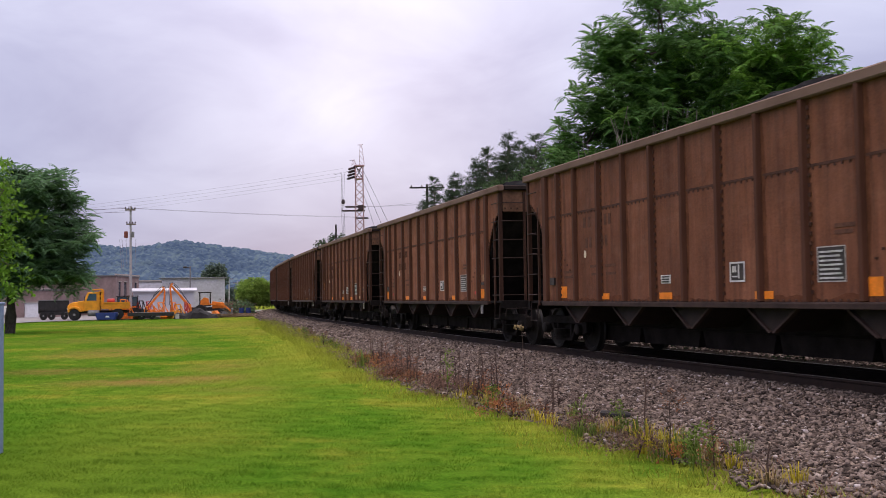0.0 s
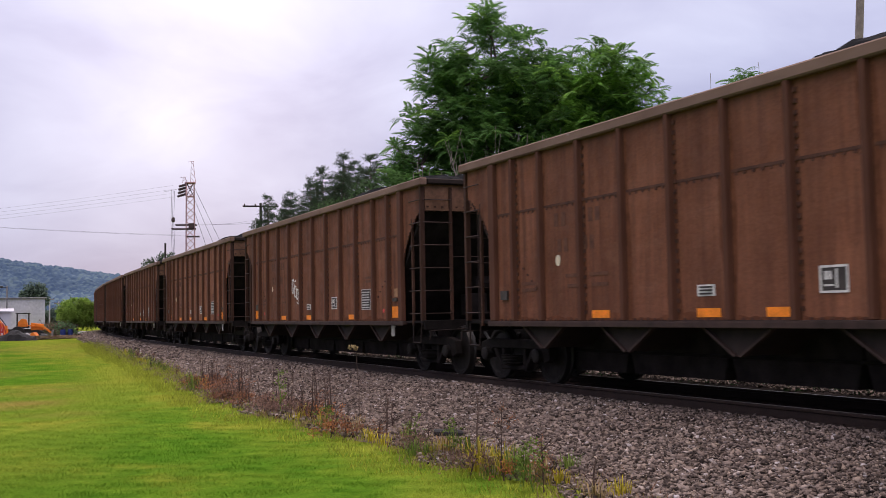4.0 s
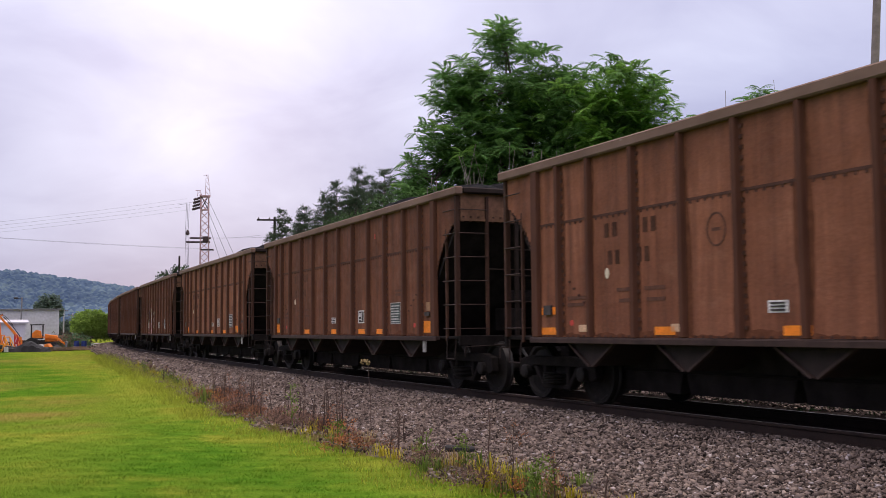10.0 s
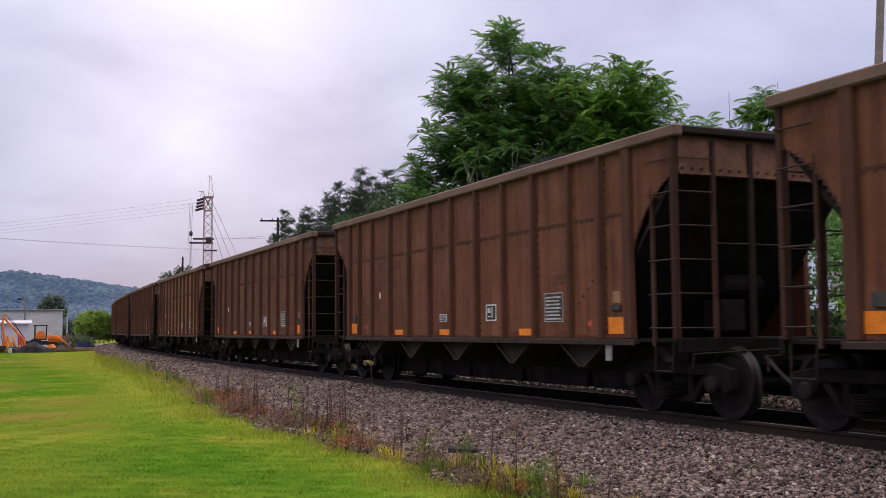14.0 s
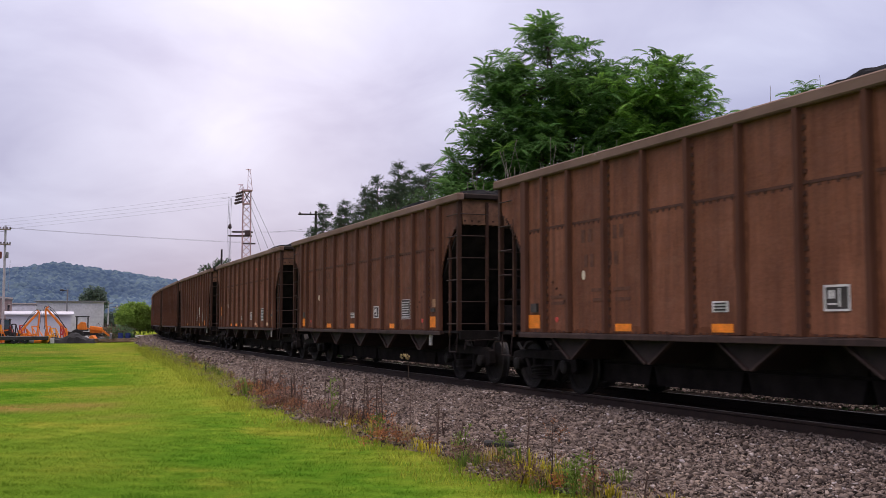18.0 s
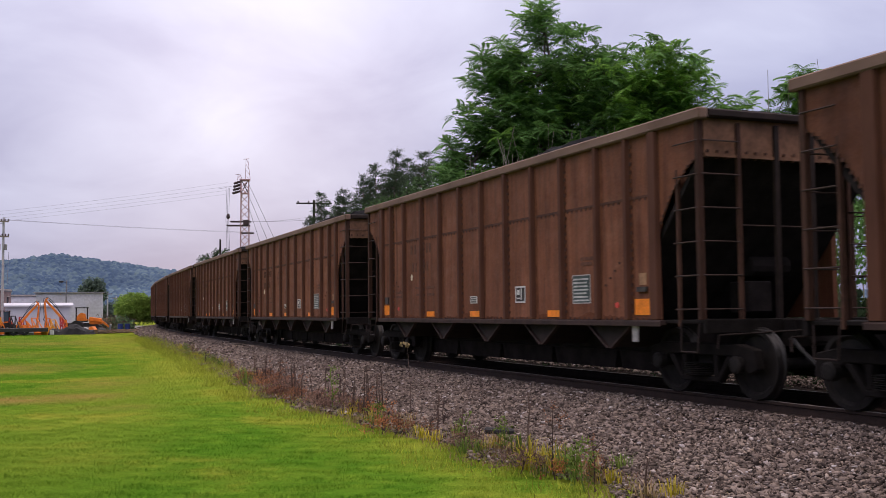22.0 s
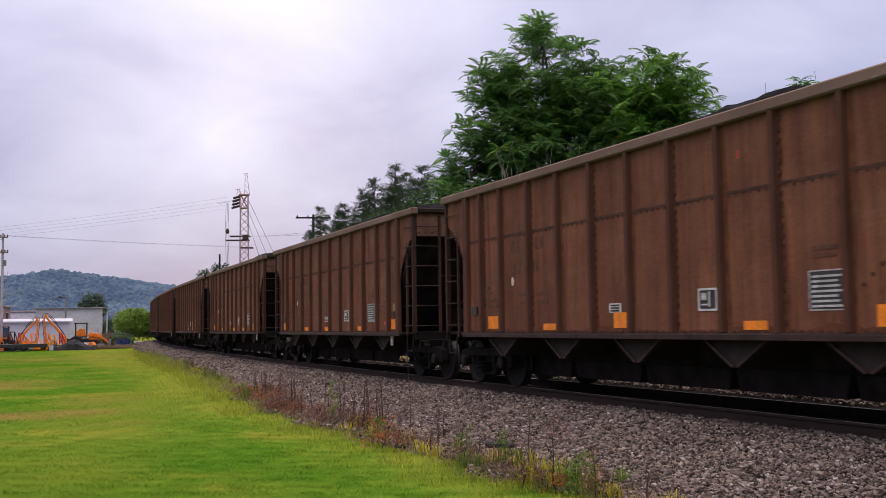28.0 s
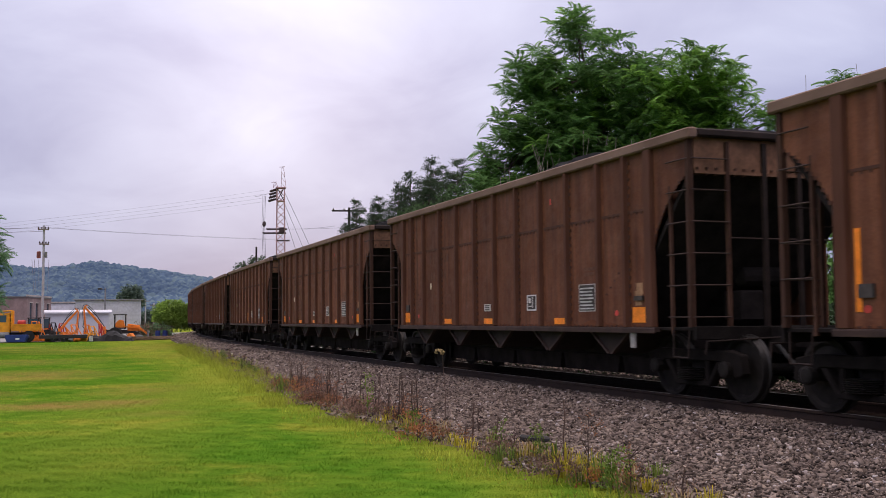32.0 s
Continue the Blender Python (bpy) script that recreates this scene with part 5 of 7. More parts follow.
def feather_tree(name, base, lobes, label, rosettes=240, per=9, size=(0.75, 1.15), mats=("leaf_sumac", "leaf_sumac_young"), trunk_r=0.18, seed=1, stems=3, bark="bark", young=None, clump=6):
    """A tree whose feather leaves stand in rosettes at the branch tips."""
    rng, r = np.random.default_rng(seed), random.Random(seed)
    ob = thing(name, Matrix.Translation(base), label, "tree", "")
    b = Vector(base)
    L = [(x - b.x, y - b.y, z - b.z, rx, ry, rz) for x, y, z, rx, ry, rz in lobes]
    wood = MB()
    top = max(l[2] for l in L)
    forks = []
    for k in range(stems):
        f = Vector((r.uniform(-1.0, 1.0) * (k > 0), r.uniform(-0.8, 0.8), top * r.uniform(0.38, 0.5)))
        limb(wood, crooked((r.uniform(-0.3, 0.3) * (k > 0), r.uniform(-0.3, 0.3), -0.1), f, r, 0.05), trunk_r * (1 if k == 0 else 0.7), trunk_r * 0.55, 8)
        forks.append(f)
    # clumps over the lobes, each of a few rosettes, with gaps between
    cl, cd = lobe_points(L, rosettes // clump, rng, 0.55)
    pts = np.repeat(cl, clump, 0) + rng.normal(0, 1, (len(cl) * clump, 3)) * np.array([0.34, 0.34, 0.26])
    d = np.repeat(cd, clump, 0) + rng.normal(0, 0.4, (len(cl) * clump, 3))
    for l in L:
        c = Vector(l[:3])
        f = min(forks, key=lambda q: (q - c).length)
        limb(wood, crooked(f, c, r, 0.07), trunk_r * 0.5, trunk_r * 0.22, 6)
        near = [Vector(p) for p in pts if (Vector(p) - c).length < max(l[3:6]) * 1.05][:16]
        for p in near:
            limb(wood, crooked(c, p, r, 0.08, 3), trunk_r * 0.2, 0.012, 4)
    part("trunk", wood, bark, ob)
    tv, tf = frond()
    groups = {m: [] for m in mats}
    for p, dd in zip(pts, d):
        up = Vector((dd[0], dd[1], dd[2] * 0.6 + 0.55)).normalized()
        isyoung = young is not None and (Vector(p) + b - Vector(young[:3])).length < young[3]
        mat = mats[1] if (isyoung and rng.random() < 0.8) or rng.random() < 0.12 else mats[0]
        k = per + rng.integers(-2, 3)
        a0 = rng.uniform(0, 6.3)
        for i in range(k):
            yaw = a0 + i * 6.283 / k + rng.uniform(-0.25, 0.25)
            pitch = rng.uniform(-0.8, 0.55)
            s = rng.uniform(*size)
            groups[mat].append((yaw, pitch, rng.uniform(-0.4, 0.4), s, p[0], p[1], p[2]))
    for mat, rows in groups.items():
        if not rows:
            continue
        a = np.array(rows)
        m = turns(len(a), rng, a[:, 0], a[:, 1], a[:, 2], a[:, 3], a[:, 4:7])
        v, f = scatter(tv, tf, m)
        put("crown", big_mesh("crown", v, f, mat), ob)
    return ob


def leafy_tree(name, base, lobes, label, sprays=2600, leaf=0.16, size=0.5, mat="leaf_bush", trunk_r=0.15, seed=1, droop=0.3, category="tree", shell=0.45, group=""):
    rng, r = np.random.default_rng(seed), random.Random(seed)
    ob = thing(name, Matrix.Translation(base), label, category, group)
    b = Vector(base)
    L = [(x - b.x, y - b.y, z - b.z, rx, ry, rz) for x, y, z, rx, ry, rz in lobes]
    wood = MB()
    low = min(l[2] - l[5] for l in L)
    fork = Vector((0, 0, max(0.3, low + 0.3)))
    limb(wood, crooked((0, 0, -0.1), fork, r, 0.04), trunk_r, trunk_r * 0.8, 8)
    pts, d = lobe_points(L, sprays, rng, shell)
    for l in L:
        c = Vector(l[:3])
        limb(wood, crooked(fork, c, r, 0.07), trunk_r * 0.6, trunk_r * 0.2, 6)
        for p in [Vector(p) for p in pts[:400] if (Vector(p) - c).length < max(l[3:6])][:12]:
            limb(wood, crooked(c, p, r, 0.08, 3), trunk_r * 0.18, 0.01, 4)
    part("trunk", wood, "bark", ob)
    vs, fs, o = [], [], 0
    for k in range(3):
        tv, tf = leaf_spray(9, seed * 7 + k, size, leaf)
        q, e = pts[k::3], d[k::3]
        n = len(q)
        yaw = np.arctan2(e[:, 1], e[:, 0]) + rng.uniform(-0.9, 0.9, n)
        pitch = droop - np.arcsin(np.clip(e[:, 2], -1, 1)) * 0.5 + rng.uniform(-0.5, 0.5, n)
        v, f = scatter(tv, tf, turns(n, rng, yaw, pitch, rng.uniform(0, 6.3, n), rng.uniform(0.7, 1.3, n), q))
        vs.append(v)
        fs.append(f + o)
        o += len(v)
    put("crown", big_mesh("crown", np.concatenate(vs), np.concatenate(fs), mat), ob)
    return ob


def conifer(base, height, radius, seed, label="dark green conifer with thin drooping branches and a bare tip"):
    """A fir: whorls of drooping branches with needle sprays, thin at the top."""
    rng, r = np.random.default_rng(seed), random.Random(seed)
    ob = thing("conifer", Matrix.Translation(base), label, "tree", "conifers behind the track")
    wood = MB()
    limb(wood, crooked((0, 0, -0.1), (0, 0, height), r, 0.006, 5), 0.16, 0.015, 7)
    rows = []
    z = height * 0.12
    while z < height * 0.985:
        u = z / height
        reach = 1.5 * radius * (1 - u) ** 0.85 * r.uniform(0.55, 1.15) + 0.10
        for k in range(r.randint(7, 9)):
            a = r.uniform(0, 6.28)
            z0 = min(height * 0.99, z + r.uniform(-0.02, 0.02) * height)
            tip = Vector((math.cos(a) * reach, math.sin(a) * reach, z0 - reach * r.uniform(-0.15, 0.35) + 0.1))
            if reach > 0.5:
                wood.tube((0, 0, z0), tip, 0.022, 0.006, 4, caps=False)
            for i in range(max(6, int(reach * (17 if u > 0.45 else 4)))):
                t = r.uniform(0.12, 1.0)
                p = Vector((0, 0, z0)).lerp(tip, t)
                rows.append((a + r.uniform(-0.9, 0.9), r.uniform(-0.75, 0.55), r.uniform(0, 6.3), r.uniform(0.7, 1.25) * (1.1 - 0.62 * u), p.x, p.y, p.z))
        z += height * 0.024
    part("trunk", wood, "bark", ob)
    tv, tf = leaf_spray(18, seed, 0.62, 0.105)
    a = np.array(rows)
    v, f = scatter(tv, tf, turns(len(a), rng, a[:, 0], a[:, 1], a[:, 2], a[:, 3], a[:, 4:7]))
    put("crown", big_mesh("crown", v, f, "needle"), ob)
    return ob


def make_trees():
    # the big tree with feather leaves behind the line
    lobes = [(9.9, 40.7, 11.1, 2.2, 2.2, 2.1), (12.0, 40.3, 10.4, 1.4, 1.5, 1.3), (8.4, 41.2, 9.2, 1.7, 2.2, 1.9), (12.4, 40.1, 9.9, 2.3, 2.2, 2.0), (14.4, 39.4, 10.6, 1.55, 1.7, 1.6), (7.0, 41.4, 7.5, 1.3, 1.5, 1.3),
             (9.7, 40.8, 8.2, 2.4, 2.4, 2.2), (13.4, 39.8, 8.1, 2.3, 2.2, 2.2), (16.0, 38.9, 8.6, 1.4, 1.6, 1.4), (8.6, 41.0, 5.4, 1.5, 1.6, 1.6), (14.6, 40.0, 5.8, 1.6, 1.6, 1.6), (9.9, 40.6, 12.8, 0.7, 0.7, 0.6), (8.4, 41.2, 11.1, 1.2, 1.2, 0.9), (6.6, 41.2, 5.6, 1.5, 1.5, 1.4), (6.9, 41.2, 6.4, 1.3, 1.4, 1.3), (9.95, 40.7, 13.2, 0.95, 0.9, 0.8), (15.1, 39.3, 10.2, 1.35, 1.3, 1.25), (14.2, 39.5, 11.6, 0.8, 0.8, 0.6)]
    feather_tree("sumac_tree", (11.0, 40.5, 0), lobes, "broad green tree with feather-shaped leaves and bare pale stems", 2150, 7, (0.42, 0.76), trunk_r=0.2, seed=3, stems=4, young=(14.2, 39.6, 9.4, 2.6))
    # thin bare stems at its foot
    r = random.Random(8)
    for i in range(22):
        x, y = 6.6 + 0.24 * i + r.uniform(-0.2, 0.2), 38.6 + r.uniform(-0.5, 0.5)
        h = r.uniform(6.6, 9.0)
        mb = MB()
        pts = crooked((x, y, 0), (x + r.uniform(-1.1, 1.1), y + r.uniform(-0.4, 0.4), h), r, 0.035, 6)
        limb(mb, pts, 0.038, 0.014, 6)
        for k in (4, 5):
            limb(mb, crooked(pts[k], pts[k] + Vector((r.uniform(-0.45, 0.45), r.uniform(-0.3, 0.3), r.uniform(0.7, 1.4))), r, 0.05, 4), 0.018, 0.008, 5)
        solid("bare_sapling", mb, "bark_pale", "thin bare pale sapling stem", "sapling", "bare saplings under the tree")
    feather_tree("sumac_shrub", (20.8, 39.9, 0), [(20.8, 39.9, 10.3, 1.2, 1.2, 1.0), (19.4, 40.2, 9.0, 1.4, 1.4, 1.3), (22.2, 39.5, 9.5, 1.4, 1.4, 1.3), (20.8, 39.9, 6.8, 2.2, 1.8, 2.2)], "green feather-leaved shrub with bare twigs standing up", 190, 8, (0.55, 0.9), seed=5, stems=3, trunk_r=0.12)
    for i in range(7):
        x = 18.8 + 0.6 * i + r.uniform(-0.2, 0.2)
        mb = MB()
        limb(mb, crooked((x, 39.6, 0), (x + r.uniform(-0.3, 0.3), 39.6, r.uniform(10.2, 11.8)), r, 0.02, 5), 0.035, 0.01, 5)
        solid("bare_twig", mb, "bark_pale", "tall thin bare twig", "twig", "bare twigs over the shrub")
    # conifers further along
    for i, (x, y, h, rad) in enumerate(((5.9, 61.6, 11.2, 2.4), (4.2, 65.8, 10.2, 2.3), (7.0, 57.6, 10.5, 2.5), (4.8, 63.6, 10.6, 2.3), (8.6, 58.6, 9.4, 2.5), (1.9, 80.0, 10.7, 2.0), (3.3, 77.8, 10.2, 1.9), (1.0, 82.0, 9.0, 1.9), (6.0, 70.0, 9.0, 2.4), (9.5, 62.0, 11.0, 2.6), (5.6, 59.6, 9.6, 2.4), (6.9, 65.0, 11.2, 2.5), (3.2, 72.0, 10.0, 2.3))):
        conifer((x, y, 0), h, rad, 20 + i)
    leafy_tree("broadleaf_tree", (7.6, 54.0, 0), [(7.4, 54.0, 7.0, 1.8, 1.8, 1.8), (8.8, 54.3, 6.4, 1.8, 1.8, 1.8), (6.6, 55.0, 5.2, 1.9, 1.8, 2.0)], "green broadleaf tree beside the conifers", 1700, 0.16, 0.55, "leaf_thicket", 0.14, 31)
    leafy_tree("broadleaf_tree", (-10.0, 129.5, 0), [(-10.3, 129.5, 7.9, 1.0, 1.0, 0.7), (-9.1, 129.5, 8.4, 0.9, 1.0, 0.9), (-9.6, 129.5, 6.4, 1.7, 1.6, 1.5)], "distant dark green tree behind the train", 700, 0.25, 0.7, "needle", 0.16, 32)
    # the green mass under the conifers and the tree before the white house
    leafy_tree("broadleaf_tree", (5.4, 56.5, 0), [(5.3, 56.5, 6.6, 1.6, 1.6, 1.3), (4.2, 58.5, 5.8, 1.5, 1.6, 1.2), (6.4, 55.5, 5.6, 1.6, 1.6, 1.6), (3.2, 61.0, 5.6, 1.4, 1.4, 1.0)], "dark green broadleaf thicket under the conifers", 2200, 0.14, 0.5, "leaf_thicket", 0.12, 33)
    leafy_tree("broadleaf_tree", (29.5, 46.0, 0), [(27.5, 44.0, 5.6, 1.8, 1.6, 1.7), (29.5, 45.5, 6.6, 2.2, 1.8, 2.0), (31.6, 45.0, 5.4, 1.9, 1.8, 1.7), (28.2, 44.6, 3.4, 0.8, 0.8, 0.8)], "green broadleaf tree before the white house", 1500, 0.2, 0.6, "leaf_sumac", 0.14, 34)
    # understorey behind the line, seen through the gaps
    r = random.Random(12)
    for i in range(26):
        s = -14 + i * 4.4 + r.uniform(-1, 1)
        x, y, _ = line(s, -(9.5 + r.uniform(0, 4)))
        h = r.uniform(1.6, 3.0)
        lob = [(x + r.uniform(-0.8, 0.8), y + r.uniform(-0.8, 0.8), h * r.uniform(0.45, 0.75), r.uniform(1.0, 1.7), r.uniform(1.0, 1.7), h * 0.42) for _ in range(3)]
        leafy_tree("shrub", (x, y, 0), lob, "green shrub in the undergrowth behind the track", 420, 0.17, 0.5, r.choice(("leaf_sumac", "leaf_bush", "leaf_sumac_young")), 0.06, 40 + i, category="shrub", group="shrubs behind the track")
    # taller shrubs that close the view between the cars
    for i in range(12):
        s = -6 + i * 3.2 + r.uniform(-0.6, 0.6)
        x, y, _ = line(s, -(9.2 + r.uniform(0, 2.2)))
        h = r.uniform(3.6, 4.9)
        lob = [(x + r.uniform(-0.9, 0.9), y + r.uniform(-0.9, 0.9), h * k, r.uniform(1.0, 1.5), r.uniform(1.0, 1.5), h * 0.26) for k in (0.28, 0.5, 0.72)]
        leafy_tree("shrub", (x, y, 0), lob, "tall dark green shrub behind the track", 620, 0.16, 0.5, "leaf_sumac", 0.07, 140 + i, category="shrub", group="shrubs behind the track")
    # rank weeds close behind the far rail, coloured for shade and blocking low skylight
    rng = np.random.default_rng(77)
    vs, fs, o = [], [], 0
    for k in range(3):
        tv, tf = leaf_spray(9, 900 + k, 0.5, 0.2)
        n = 5200
        s = rng.uniform(-16, 96, n)
        x, y, _ = line(s, -rng.uniform(4.2, 8.5, n))
        v, f = scatter(tv, tf, turns(n, rng, rng.uniform(0, 6.3, n), rng.uniform(-1.2, 0.1, n), rng.uniform(0, 6.3, n), rng.uniform(0.7, 1.5, n), np.stack([x, y, 1.5 * rng.uniform(0, 1, n) ** 1.3], -1)))
        vs.append(v)
        fs.append(f + o)
        o += len(v)
    tagged(new("undergrowth", big_mesh("undergrowth", np.concatenate(vs), np.concatenate(fs), "leaf_shade")), "dense weeds behind the far rail, coloured as in shade", "weeds", kind="stuff")
    # the dark tree on the lawn, fine drooping leaves
    lobes = [(-19.9, 54.5, 6.6, 2.3, 2.2, 1.9), (-18.6, 55.0, 5.7, 1.6, 1.9, 1.4), (-21.3, 54.2, 6.0, 2.2, 2.2, 2.0), (-19.0, 54.8, 4.3, 2.2, 2.0, 1.4), (-17.6, 55.3, 5.1, 1.0, 1.2, 0.9), (-18.3, 55.0, 3.3, 1.6, 1.5, 0.9), (-21.4, 54.0, 4.0, 2.0, 2.0, 1.6), (-20.2, 54.5, 7.7, 1.2, 1.2, 0.8), (-19.3, 54.9, 7.0, 1.0, 1.0, 0.7), (-20.4, 54.3, 3.1, 1.8, 1.6, 1.1), (-18.6, 54.8, 2.9, 1.4, 1.3, 0.8), (-17.9, 55.2, 3.7, 1.1, 1.0, 0.9)]
    feather_tree("locust_tree", (-20.4, 54.3, 0), lobes, "dark green tree with fine drooping leaves on the lawn", 980, 8, (0.5, 0.85), ("leaf_locust", "leaf_locust"), 0.25, 61, 2, bark="bark_dark")
    # the light green tree close to the lens on the same side
    leafy_tree("young_tree", (-11.2, 24.2, 0), [(-10.1, 24.4, 4.4, 0.95, 0.9, 0.6), (-9.7, 24.4, 3.6, 0.85, 0.8, 0.45), (-10.1, 24.3, 2.9, 1.05, 0.9, 0.5), (-9.6, 24.4, 2.25, 0.75, 0.7, 0.38), (-11.3, 24.5, 3.6, 1.2, 1.2, 1.2)], "young tree with large bright green leaves", 760, 0.13, 0.42, "leaf_bright", 0.07, 62, 0.3, shell=0.3)
    # bush and trees at the far end of the yard
    leafy_tree("round_bush", (-17.2, 116.0, 0), [(-17.4, 116.0, 2.4, 1.6, 1.6, 1.3), (-16.2, 116.2, 2.1, 1.3, 1.5, 1.2), (-18.0, 116.3, 2.0, 1.0, 1.2, 1.0), (-16.9, 115.6, 3.1, 1.1, 1.1, 0.7)], "round light green bush", 1500, 0.2, 0.5, "leaf_bush", 0.08, 63, category="bush")
    leafy_tree("far_tree", (-37.0, 200.0, 0), [(-37.0, 200, 6.9, 1.0, 1.2, 0.9), (-36.3, 200, 5.8, 1.1, 1.2, 1.2), (-37.8, 200, 5.7, 1.0, 1.2, 1.2)], "rounded tree behind the shed, coloured pale as by haze", 1100, 0.4, 1.0, "leaf_hazed", 0.2, 64)
    r = random.Random(15)
    for i in range(16):
        x = -62 + i * 5.2 + r.uniform(-1.5, 1.5)
        y = 225 + r.uniform(-12, 30)
        h = r.uniform(3.0, 5.0)
        leafy_tree("far_tree", (x, y, 0), [(x, y, h * 0.62, r.uniform(2.4, 3.8), 2.6, h * 0.42), (x + r.uniform(-2.5, 2.5), y, h * 0.5, 2.4, 2.2, h * 0.4)], "distant tree along the foot of the hill", 420, 0.5, 1.1, "leaf_hazed", 0.18, 70 + i, group="trees along the foot of the hill")


def make_hill():
    rng = np.random.default_rng(9)
    def ridge(x):
        h = np.interp(x, [-1500, -900, -600, -420, -330, -273, -243, -195, -155, -110, -60, 40, 200, 500, 1200], [30, 46, 52, 50, 51, 51, 46, 52.0, 46.0, 39.0, 33, 28, 25, 22, 18])
        return h - 2.6
    xs, ys = np.linspace(-1500, 1200, 136), np.linspace(560, 1500, 24)
    gx, gy = np.meshgrid(xs, ys)
    prof = np.interp(gy, [560, 640, 900, 1050, 1500], [0, 0.12, 1.0, 0.95, 0.3])
    gz = ridge(gx) * prof + rng.uniform(-1.2, 1.2, gx.shape) - 0.6
    v = np.stack([gx, gy, gz], -1).reshape(-1, 3)
    nx = len(xs)
    i = (np.arange(len(ys) - 1)[:, None] * nx + np.arange(nx - 1)[None]).ravel()
    ob = new("wooded_hill", big_mesh("wooded_hill", v, np.stack([i, i + 1, i + nx + 1, i + nx], -1), "hill_wood_hazed"))
    tagged(ob, "long low wooded hill with haze blue in its colour", "hill", kind="structure")
    # the canopy over its near slope: a sheet of crowns of uneven size and height
    xs, ys = np.arange(-450.0, 40.0, 0.85), np.arange(566.0, 922.0, 1.25)
    gx, gy = np.meshgrid(xs, ys)
    top = np.zeros_like(gx)
    for cell, size in ((4.0, 2.4), (2.7, 1.7)):
        cx, cy = np.floor(gx / cell), np.floor(gy / cell)
        for ox in (-1, 0, 1):
            for oy in (-1, 0, 1):
                kx, ky = cx + ox, cy + oy
                h1 = np.modf(np.abs(np.sin(kx * 127.1 + ky * 311.7 + cell) * 43758.5453))[0]
                h2 = np.modf(np.abs(np.sin(kx * 269.5 + ky * 183.3 + cell) * 24634.6345))[0]
                h3 = np.modf(np.abs(np.sin(kx * 419.2 + ky * 371.9 + cell) * 35412.9271))[0]
                r = size * (0.7 + 0.5 * h3)
                d2 = (gx - (kx + h1) * cell) ** 2 + (gy - (ky + h2) * cell) ** 2
                top = np.maximum(top, np.sqrt(np.maximum(r * r - d2, 0)) * 1.3 + 1.9 * h3 * (d2 < r * r))
    gz = ridge(gx) * np.interp(gy, [560, 640, 900, 1050], [0, 0.12, 1.0, 0.95]) + top - 1.6 + rng.uniform(-0.3, 0.3, gx.shape)
    nx = len(xs)
    i = (np.arange(len(ys) - 1)[:, None] * nx + np.arange(nx - 1)[None]).ravel()
    me = big_mesh("hill_canopy", np.stack([gx, gy, gz], -1).reshape(-1, 3), np.stack([i, i + 1, i + nx + 1, i + nx], -1), "hill_wood_hazed")
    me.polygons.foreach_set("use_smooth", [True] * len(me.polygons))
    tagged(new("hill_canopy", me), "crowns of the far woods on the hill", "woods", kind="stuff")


def make_grass():
    rng = np.random.default_rng(21)
    bands = ((520000, 7.0, 88.0, 0.0155),)
    vs, fs, o = [], [], 0
    for n, y0, y1, h in bands:
        # thinner with distance, with no step
        y = y0 * np.exp(rng.uniform(0, 1, n) ** 1.15 * math.log(y1 / y0))
        x = rng.uniform(-0.48, 0.34, n) * y + rng.uniform(-1, 1, n)
        # keep to the lawn's side of its ragged edge
        lx = np.interp(y, LY[(LS > -30) & (LS < 200)], LX[(LS > -30) & (LS < 200)])
        hd = np.interp(y, LY[(LS > -30) & (LS < 200)], LH[(LS > -30) & (LS < 200)])
        off = (lx - x) * np.cos(hd)
        e = edge_off((y - LINE_AT[1]) / np.cos(LINE_H)) + 0.22 * np.sin(y * 2.1) + 0.15 * np.sin(y * 5.3 + 1)
        ok = off > e - 0.12 - 0.6 * rng.uniform(0, 1, n) ** 2
        x, y = x[ok], y[ok]
        n = len(x)
        a = rng.uniform(0, 6.283, n)
        grow = np.sqrt(y / 10)
        # the grass stands in uneven clumps
        tuft = sum(np.sin(x * a + y * b + c) for a, b, c in rng.uniform(-14, 14, (9, 3))) / 3.0
        hh = h * rng.lognormal(0, 0.35, n) * grow * np.clip(0.95 + 0.42 * tuft, 0.4, 1.9)
        w = h * 0.30 * grow
        lean = rng.uniform(-0.6, 0.6, (n, 2)) * hh[:, None]
        z0 = 0.03 * np.sin(x * 0.31 + 1) * np.cos(y * 0.23) - 0.035
        p = np.zeros((n, 3, 3))
        p[:, 0] = np.stack([x - np.cos(a) * w, y - np.sin(a) * w, z0], -1)
        p[:, 1] = np.stack([x + np.cos(a) * w, y + np.sin(a) * w, z0], -1)
        p[:, 2] = np.stack([x + lean[:, 0], y + lean[:, 1], z0 + hh], -1)
        vs.append(p.reshape(-1, 3))
        fs.append(np.arange(3 * n).reshape(-1, 3) + o)
        o += 3 * n
    ob = new("lawn_grass", big_mesh("lawn_grass", np.concatenate(vs), np.concatenate(fs), "grass_blade"))
    tagged(ob, "short mown green grass with dry yellow patches", "grass", kind="stuff")


